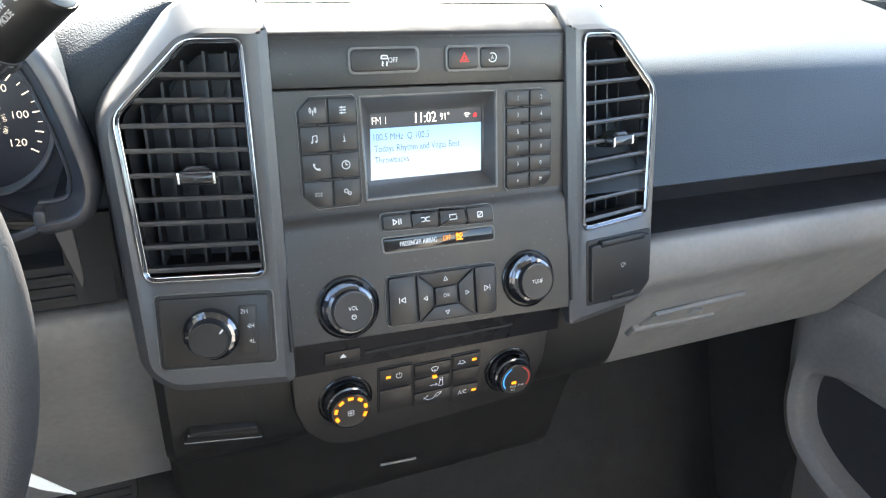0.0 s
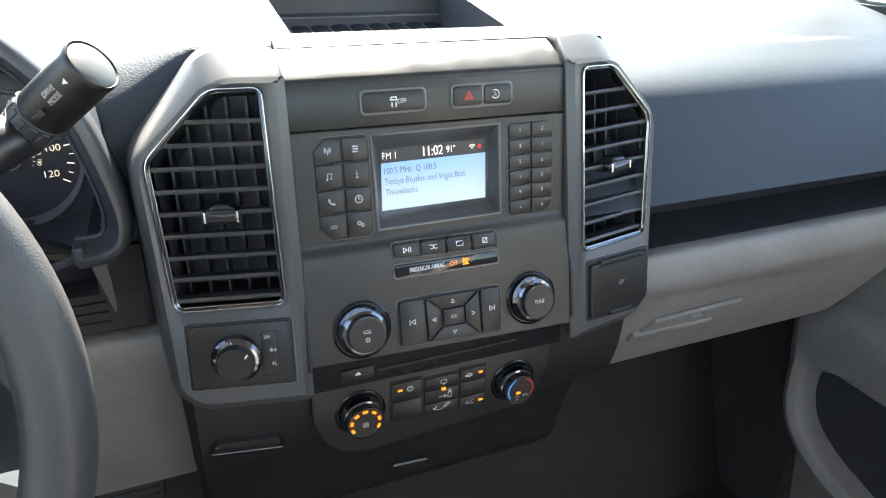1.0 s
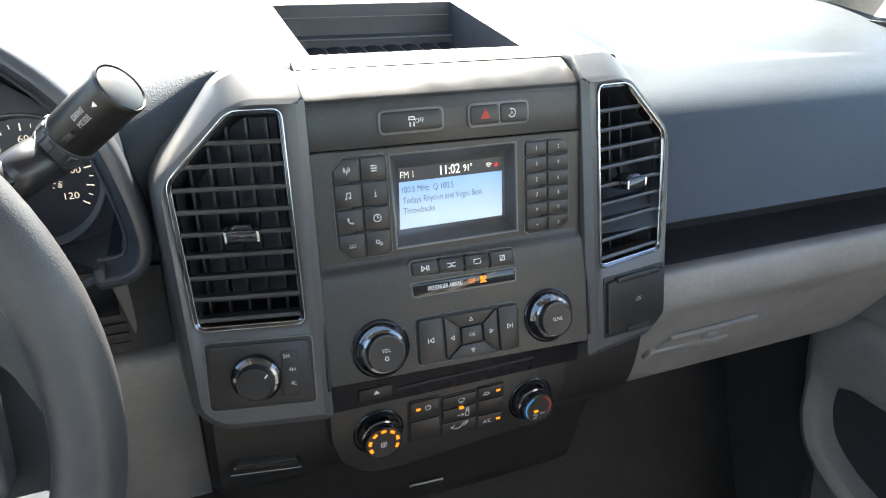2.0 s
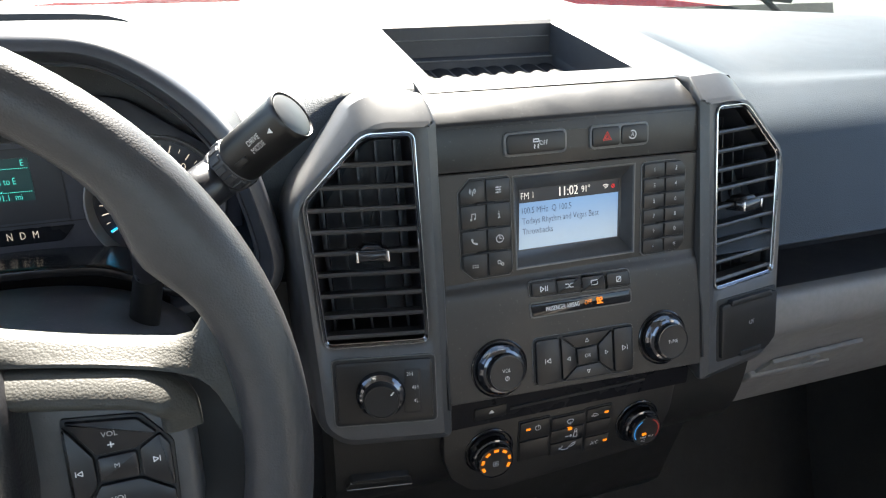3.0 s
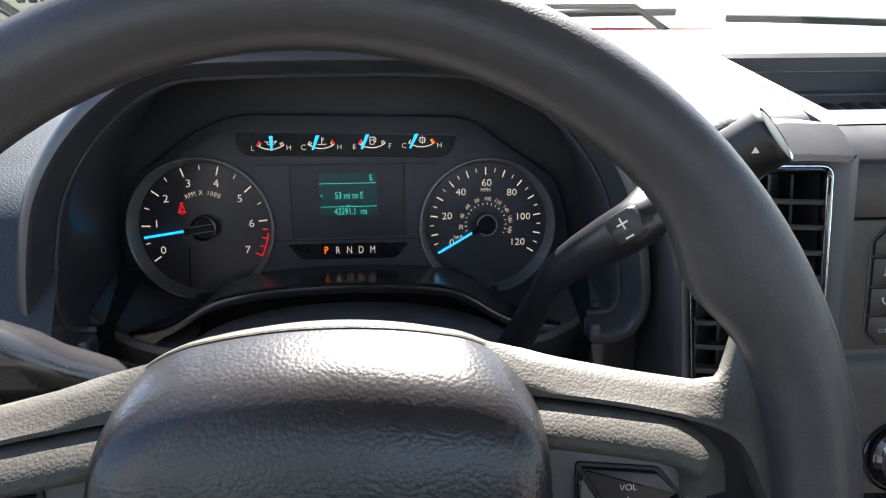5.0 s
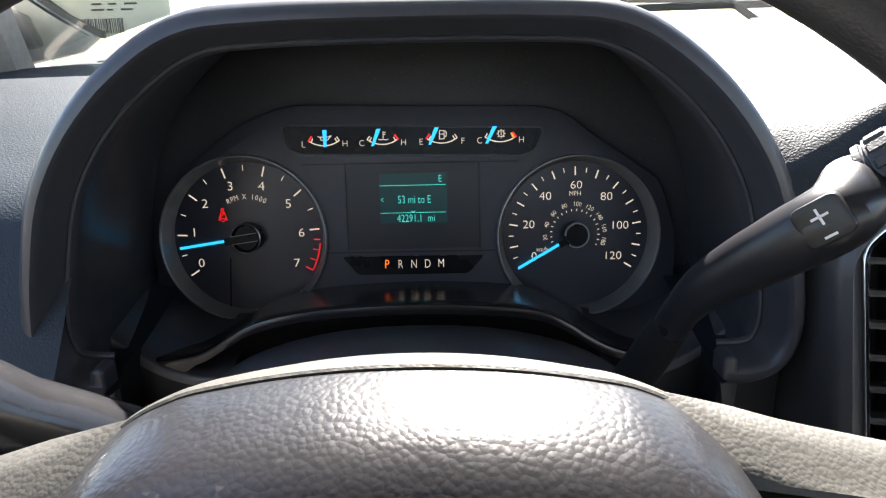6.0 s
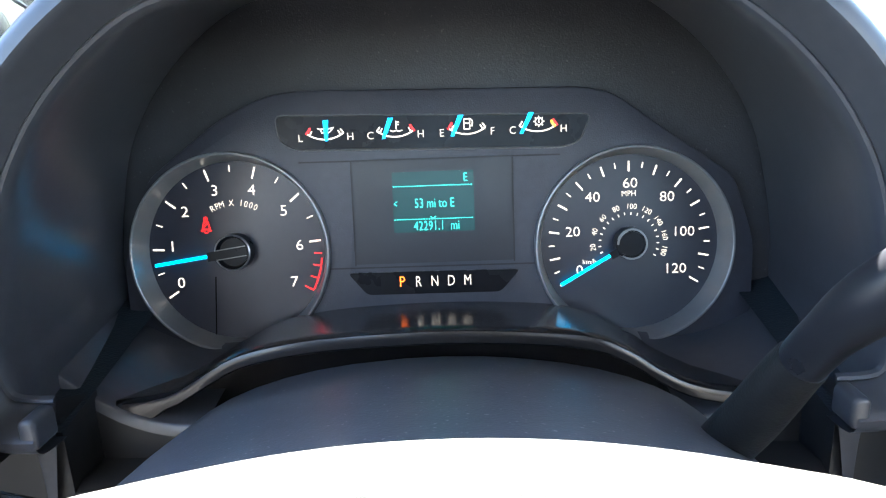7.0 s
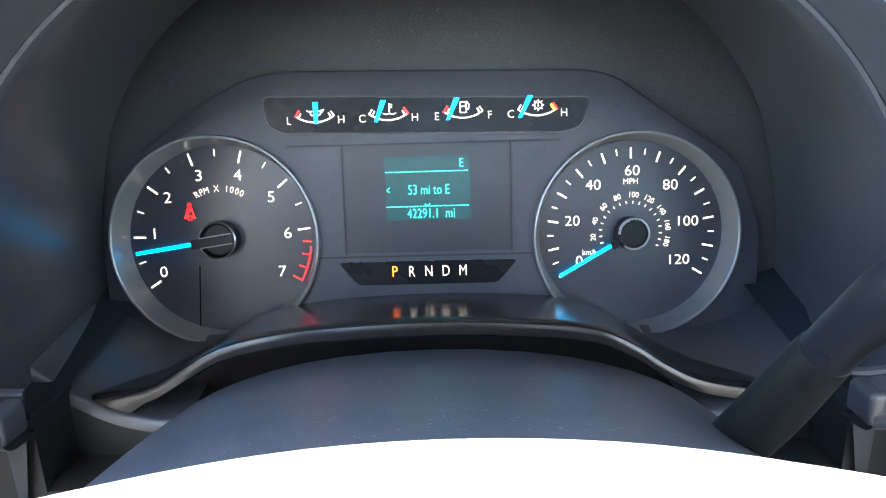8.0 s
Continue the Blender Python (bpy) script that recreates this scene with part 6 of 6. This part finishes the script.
tube(bm, spline([(-0.495, -0.020, 0.862), (-0.53, -0.056, 0.904), (-0.57, -0.088, 0.943), (-0.612, -0.122, 0.984)], 5), [0.0115] * 5 + [0.0150] * 5 + [0.0172] * 6, n=16)
part("stalk", bm, KNOB, turn)
bm = BM()
tube(bm, [(-0.590, -0.104, 0.962), (-0.596, -0.109, 0.968)], 0.0178, n=18)
part("switch_collar", bm, RUBBER, turn)

# ---------- steering wheel ----------
wheel = thing("steering_wheel", WC - WH.v * 0.196, "dark grey steering wheel with grained hub and control keys", "steering wheel")
bm = BM()
n1, n2 = 120, 22
R0, r0 = 0.1760, 0.0152
rows = []
for i in range(n1):
    th = 2 * math.pi * i / n1
    deg = math.degrees(th)
    bulge = sum(math.exp(-((deg - c) / 7.5) ** 2) for c in (31, 149)) * 0.009 + sum(math.exp(-((deg - c) / 12.0) ** 2) for c in (215, 325)) * 0.004
    row = []
    for j in range(n2):
        ph = 2 * math.pi * j / n2
        inward = max(0, -math.cos(ph))
        rad = R0 + r0 * math.cos(ph) - bulge * inward
        row.append(bm.verts.new(WH.at(rad * math.cos(th), rad * math.sin(th), r0 * 1.05 * math.sin(ph))))
    rows.append(row)
for i in range(n1):
    a, b = rows[i - 1], rows[i]
    bridge(bm, a, b)
part("rim", bm, RIMMAT, wheel, "smooth urethane rim")
HO = [(0, 0.0725), (0.014, 0.0721), (0.027, 0.0709), (0.039, 0.0690), (0.050, 0.0664), (0.0615, 0.0602), (0.0710, 0.0490), (0.0750, 0.034), (0.0755, 0.008), (0.0740, -0.015), (0.067, -0.04), (0.050, -0.060), (0.02, -0.067)]
HO = HO + [(-x, z) for x, z in HO[::-1] if x > 0]
hub = [tuple(p) for p in spline([(x, z, 0) for x, z in HO], 10, closed=True)]
hub = [(p[0], p[1]) for p in hub][::-1]
sc_ = lambda k: [(x * k, z * k * 0.94) for x, z in hub]
H0 = Tilt(WC + Vector((0.0045, 0, 0)), (1, 0, 0), (0, math.sin(WA), math.cos(WA)))
bm = BM()
sq_ = lambda kx, kz: [(x * kx, z * 0.94 * (kz if z > 0 else kx)) for x, z in hub]
made = hoop(bm, H0, [(sq_(kx, kz), d) for d, kx, kz in ((-0.024, 0.99, 0.95), (-0.018, 1.0, 0.985), (-0.0125, 1.004, 0.992), (-0.0095, 1.004, 0.983), (-0.004, 1.0, 0.958), (0.0, 0.996, 0.934), (0.004, 0.992, 0.906), (0.008, 0.987, 0.875), (0.0122, 0.980, 0.834), (0.0160, 0.968, 0.780), (0.0190, 0.945, 0.712), (0.0212, 0.90, 0.616), (0.0226, 0.80, 0.497), (0.0236, 0.64, 0.37), (0.0243, 0.42, 0.24), (0.0246, 0.2, 0.12), (0.0247, 0.05, 0.03))])
bm.faces.new(made[-1])
part("airbag_cover", bm, LEATHER, wheel, "grained black hub cover", sharp=60)
bm = BM()
up = lambda d: 0.0022 * min(1.0, max(0.0, (-0.014 - d) / 0.030))
hoop(bm, H0, [([(x, z + (up(d) * math.exp(-(x / 0.046) ** 2) if z > 0 else 0.0)) for x, z in sc_(k_)], d) for k_, d in ((0.76, -0.056), (0.855, -0.048), (0.902, -0.043), (0.938, -0.037), (0.968, -0.030), (0.991, -0.023), (1.005, -0.0165), (1.007, -0.0135), (1.004, -0.0118), (0.996, -0.0112), (0.97, -0.0125))])
part("hub_shell", bm, SPOKEMAT, wheel)
KEYMAT = mat("wheel_key_black", (0.014, 0.014, 0.016), 0.36)
BLUE = mat("badge_blue", (0.012, 0.02, 0.10), 0.2, coat=0.5)
bm = BM()
oval = [(0.0335 * math.cos(t), 0.0085 + 0.0135 * math.sin(t)) for t in (2 * math.pi * i / 48 for i in range(48))]
slab(bm, H0, oval, 0.0195, 0.0264, 0.001)
badge = part("badge", bm, BLUE, wheel, "plain blue oval badge with a silver ring")
bm = BM()
hoop(bm, H0, [(inset(oval, 0.0012), 0.0266), (inset(oval, 0.0020), 0.0270), (inset(oval, 0.0028), 0.0266)])
part("badge_ring", bm, CHROME, badge)
for s in (1, -1):
    X = lambda pts: [(s * x, z) for x, z in pts]
    bm = BM()
    rows = []
    low = 0.0045 if s < 0 else 0.0
    for u, vt, vg in ((0.046, 0.0655, 0.0478), (0.058, 0.0625, 0.0458), (0.0737, 0.0588, 0.0436), (0.0936, 0.0530, 0.0404), (0.1093, 0.0488, 0.0374), (0.128, 0.0449, 0.0330), (0.138, 0.0434, 0.0298), (0.1455, 0.0444, 0.0262), (0.1500, 0.0505, 0.0220), (0.1528, 0.0600, 0.0175), (0.1560, 0.0720, 0.0100), (0.1620, 0.0800, -0.0050), (0.1720, 0.0740, -0.0400)):
        vt, vg = vt - low, vg - low
        k_ = min(1.0, max(0.0, (u - 0.128) / 0.03))
        f_ = min(1.0, max(0.0, (0.113 - u) / 0.05))
        dd = lambda d: d * (1 - 0.25 * k_)
        rows.append([WH.at(s * u, v, dd(d)) for v, d in ((vt - 0.008 - 0.006 * f_, -0.026 - 0.012 * f_), (vt - 0.0075 * f_ - 0.0005, -0.0170 - 0.010 * f_), (vt - 0.0035 * f_, -0.0140 - 0.006 * f_), (vt - 0.0010, -0.0110 - 0.002 * f_), (vt * 0.66 + vg * 0.34, -0.0066), (vt * 0.33 + vg * 0.67, -0.0028), (vg + 0.0022, -0.0002), (vg + 0.0006, -0.0003), (vg, -0.002), (vg, -0.016))])
    grid(bm, rows)
    part("spoke", bm, SPOKEMAT, wheel, sharp=50)
    bm = BM()
    slab(bm, WH, X([(0.06, 0.045), (0.150, 0.030), (0.170, 0.010), (0.170, -0.045), (0.06, -0.045)]), -0.032, -0.024)
    part("recess", bm, DARKGAP, wheel)
    KP = Tilt(WC + Vector((-0.0080 * s, 0, 0)) - WH.v * 0.0015 - WH.n * 0.0165, (1, 0, 0), (0, math.sin(WA), math.cos(WA)))
    bm = BM()
    bz = rounded(X([(0.045, 0.0405), (0.0950, 0.0370), (0.118, 0.0325), (0.1330, 0.0275), (0.1440, 0.0165), (0.1490, 0.0020), (0.1490, -0.036), (0.045, -0.036)]), 0.006)
    slab(bm, KP, bz, -0.016, 0.012, 0.0045, steps=3)
    bzl = part("switch_bezel", bm, mat("switch_bezel_grey", (0.07, 0.07, 0.072), 0.4, grain=0.2, grain_scale=1200), wheel, "grey switch bezel", sharp=50)
    bm = BM()
    brow = spline([(0.052, 0.0458), (0.072, 0.0430), (0.090, 0.0402), (0.110, 0.0366), (0.126, 0.0328), (0.1380, 0.0260), (0.1440, 0.0165), (0.1452, 0.0050)], 4)
    rows = []
    for i, p in enumerate(brow):
        t_ = (brow[min(i + 1, len(brow) - 1)] - brow[max(i - 1, 0)]).normalized()
        dn = (t_.y, -t_.x)
        fade = 1.0 - 0.75 * max(0.0, (i / (len(brow) - 1) - 0.72) / 0.28)
        rows.append([WH.at(s * (p.x + dn[0] * a), p.y - low + dn[1] * a, -0.004 + (n_ + 0.004) * fade) for a, n_ in ((0.0, -0.012), (0.0002, -0.0008), (0.0011, 0.0012), (0.0035, 0.0042), (0.0060, 0.0068), (0.0085, 0.0088), (0.0105, 0.0098), (0.0125, 0.0092), (0.0148, 0.0050), (0.0168, -0.0075))])
    grid(bm, rows)
    part("bezel_brow", bm, SPOKEMAT, bzl, sharp=60)
    cx, cz = s * 0.1178, -0.0045
    bm = BM()
    slab(bm, KP, rounded(X([(0.0975, -0.032), (0.1395, -0.032), (0.1405, 0.0020), (0.1290, 0.0165), (0.0985, 0.0200)]), 0.002), 0.0, 0.0132, 0.0006)
    part("pad_plate", bm, DARKGAP, wheel)
    KS = [([(0.1000, 0.0185), (0.1275, 0.0152), (0.1345, 0.0075), (0.1258, 0.0022), (0.1100, 0.0022)], "VOL"),
          ([(0.0990, 0.0170), (0.1090, 0.0015), (0.1090, -0.0105), (0.0990, -0.0260)], "prev"),
          ([(0.1268, 0.0015), (0.1355, 0.0068), (0.1390, 0.0010), (0.1390, -0.0180), (0.1268, -0.0105)], "next"),
          ([(0.1000, -0.0275), (0.1100, -0.0112), (0.1258, -0.0112), (0.1385, -0.0195), (0.1385, -0.0300), (0.1000, -0.0300)], "VOL2"),
          ([(0.1102, -0.0100), (0.1256, -0.0100), (0.1256, 0.0010), (0.1102, 0.0010)], "M")]
    for pts, w in KS:
        bm = BM()
        slab(bm, KP, rounded(X(pts), 0.0012), 0.010, 0.0155, 0.0010)
        kb = part("key", bm, KEYMAT, wheel)
        if s > 0:
            bm = BM()
            if w in ("VOL", "VOL2"):
                lettering(bm, KP, "VOL", 0.1165, 0.0108 if w == "VOL" else -0.0180, 0.0033, d=0.0159)
                z_ = 0.0062 if w == "VOL" else -0.0235
                strokes(bm, KP, [[(0.1153, z_), (0.1177, z_)]] + ([[(0.1165, z_ - 0.0012), (0.1165, z_ + 0.0012)]] if w == "VOL" else []), 0.0005, 0.0159)
            elif w == "M":
                lettering(bm, KP, "M", 0.1175, -0.0035, 0.0031, d=0.0159)
            else:
                q = 0.1035 if w == "prev" else 0.1325
                e = -1 if w == "prev" else 1
                strokes(bm, KP, [tri(q, -0.0040, e, 0, 0.0012), [(q + e * 0.0018, -0.0051), (q + e * 0.0018, -0.0029)]], 0.00045, 0.0159)
            part("mark", bm, PRINT, kb)

# ---------- outside: cowl, bonnet, wipers ----------
bm = BM()
grid(bm, [[(x, y - 0.18 * (abs(x) / 0.85) ** 2, z - 0.03 * (abs(x) / 0.85) ** 2) for x in (-0.85, -0.6, -0.3, 0, 0.3, 0.6, 0.85)] for y, z in ((0.64, 1.03), (0.70, 1.03), (0.78, 1.035), (0.86, 1.03), (0.9, 0.98))])
tagged(part("cowl", bm, RUBBER), "black plastic cowl panel at the windshield base", "cowl", kind="structure")
truck = thing("truck_bonnet", (0, 1.4, 0.6), "glossy red truck bonnet seen through the windshield", "bonnet")
bm = BM()
grid(bm, [[(x, y - 0.16 * (abs(x) / 0.85) ** 2, z + (0.006 if abs(x) > 0.45 else 0.0) - 0.052 * (abs(x) / 0.85) ** 2) for x in (-0.88, -0.84, -0.7, -0.55, -0.48, -0.42, -0.2, 0, 0.2, 0.42, 0.48, 0.55, 0.7, 0.84, 0.88)] for y, z in ((0.92, 1.01), (0.96, 1.050), (1.3, 1.062), (1.8, 1.048), (2.1, 1.015), (2.25, 0.95), (2.3, 0.7))])
part("panel", bm, RED, truck)


def wiper(x0, x1, y):
    w = thing("wiper", (x0, y, 1.04), "black windshield wiper resting on the glass", "wiper", "wipers")
    P = lambda x, dz=0.0: (x, 0.70 - 0.17 * (abs(x) / 0.84) ** 2.2 - 0.0, 1.075 - (0.009 if x0 > 0.5 else 0.0) - 0.045 * (abs(x) / 0.84) ** 2 + dz)
    bm = BM()
    tube(bm, [P(x0 + (x1 - x0) * i / 10, 0.004) for i in range(11)], 0.0035, n=8, squash=1.6)
    part("blade", bm, RUBBER, w)
    bm = BM()
    tube(bm, [P(x0, -0.03), P(x0 + (x1 - x0) * 0.1, 0.012), P(x0 + (x1 - x0) * 0.55, 0.02)], [0.006, 0.005, 0.003], n=8)
    part("arm", bm, RUBBER, w)


wiper(0.02, -0.62, 0.7), wiper(0.72, 0.10, 0.7)

# ---------- footwell and small things ----------
pedal = thing("brake_pedal", (-0.29, 0.26, 0.44), "black rubber brake pedal below the knee panel", "pedal")
pp = Plane(-0.29, 0.255, 0.48, 0, 0.35)
bm = BM()
slab(bm, pp, rrect(-0.335, 0.452, -0.262, 0.502, 0.012), -0.012, 0.0, 0.004)
part("pad", bm, RUBBER, pedal)
for i in range(5):
    bm = BM()
    slab(bm, pp, rrect(-0.328, 0.459 + i * 0.0085, -0.269, 0.4632 + i * 0.0085, 0.001), -0.002, 0.002, 0.0008)
    part("rib", bm, RUBBER, pedal)
bm = BM()
tube(bm, [(-0.30, 0.268, 0.49), (-0.30, 0.36, 0.62), (-0.30, 0.45, 0.72)], 0.010, n=8)
part("arm", bm, RUBBER, pedal)

tag = thing("key_tag", (-0.30, -0.06, 0.78), "white paper key tag hanging beside the steering column", "tag")
bm = BM()
tp = Plane(-0.30, -0.06, 0.75, 0.1, 0.1)
slab(bm, tp, rounded([(-0.340, 0.798), (-0.328, 0.806), (-0.266, 0.738), (-0.284, 0.749)], 0.003), -0.0006, 0.0006)
part("paper", bm, PAPER, tag)
bm = BM()
tube(bm, [(-0.37, 0.0, 0.85), (-0.345, -0.05, 0.81), (-0.336, -0.061, 0.794)], 0.0022, n=8)
part("key", bm, SATIN, tag)

# driver's pillar foot: trim, speaker grille, glass border, window sheet
WQ = Plane(-0.8, 0.452, 1.06)
bm = BM()
slab(bm, WQ, rounded([(-0.8738, 1.0250), (-0.7990, 1.0400), (-0.7760, 1.0555), (-0.8120, 1.0770), (-0.8420, 1.1000), (-0.90, 1.14), (-0.90, 1.02)], 0.004), -0.02, 0.0, 0.003)
pf = tagged(part("pillar_foot_trim", bm, mat("pale_pillar_plastic", (0.42, 0.41, 0.385), 0.55, grain=0.25, grain_scale=900)), "pale grey pillar foot trim with a perforated speaker grille", "trim", kind="structure")
bm = BM()
slab(bm, WQ, rounded([(-0.8493, 1.0425), (-0.8281, 1.0467), (-0.8370, 1.0751), (-0.8600, 1.0850), (-0.8620, 1.0640)], 0.004), -0.004, 0.0018, 0.001)
gr = part("speaker_grille", bm, mat("grille_plastic", (0.26, 0.255, 0.24), 0.5), pf)
bm = BM()
for i in range(15):
    for j in range(24):
        x, z = -0.8600 + i * 0.0022 + (j % 2) * 0.0011 - (j - 12) * 0.0003, 1.0455 + j * 0.0014
        if z < 1.0445 + (x + 0.8493) * 0.2 or x > -0.8285 - (z - 1.0467) * 0.31:
            continue
        bm.faces.new([bm.verts.new(WQ.at(x + a * 0.0007, z + b * 0.0005, 0.0022)) for a, b in ((-1, 0), (0, -1), (1, 0), (0, 1))])
tagged(part("grille_holes", bm, DARKGAP, gr), kind="stuff")
bm = BM()
slab(bm, WQ, [(-0.7700, 1.0530), (-0.7690, 1.0590), (-0.8010, 1.0765), (-0.8350, 1.1030), (-0.8480, 1.1030), (-0.8120, 1.0720)], -0.012, -0.004)
tagged(part("trim", bm, DARKGAP), "black border of the windshield glass", "trim", kind="structure")
sheet = thing("window_sheet", (-0.77, 0.462, 1.06), "cream printed paper sheet behind the windshield corner", "paper")
WS = Plane(-0.78, 0.463, 1.06)
bm = BM()
slab(bm, WS, [(-0.84, 1.115), (-0.805, 1.072), (-0.768, 1.054), (-0.70, 1.075), (-0.70, 1.115)], -0.0008, 0.0)
part("paper", bm, mat("cream_paper", (0.62, 0.60, 0.50), 0.8, var=0.05), sheet)
random.seed(4)
x = -0.8030
while x < -0.750:
    w = random.choice((0.0004, 0.0007, 0.0011))
    bm = BM()
    slab(bm, WS, [(x, 1.058 + max(0.0, (-0.772 - x) * 0.5)), (x + w, 1.058 + max(0.0, (-0.772 - x) * 0.5)), (x + w, 1.0725), (x, 1.0725)], 0.0, 0.0006)
    part("bar", bm, DARKGAP, sheet)
    x += w + random.choice((0.0006, 0.0009, 0.0014))
for x0, x1, z0 in ((-0.7800, -0.7670, 1.0800), (-0.7640, -0.7580, 1.0800), (-0.7500, -0.7380, 1.0800), (-0.7790, -0.7690, 1.0855), (-0.7620, -0.7540, 1.0855), (-0.7460, -0.7330, 1.0855)):
    bm = BM()
    slab(bm, WS, [(x0, z0), (x1, z0), (x1, z0 + 0.0018), (x0, z0 + 0.0018)], 0.0, 0.0006)
    part("text_bar", bm, DARKGAP, sheet)
for i in range(5):
    bm = BM()
    slab(bm, WS, rrect(-0.812 + i * 0.0125, 1.0925, -0.8025 + i * 0.0125, 1.100, 0.002), 0.0, 0.0006)
    part("heavy_bar", bm, DARKGAP, sheet)
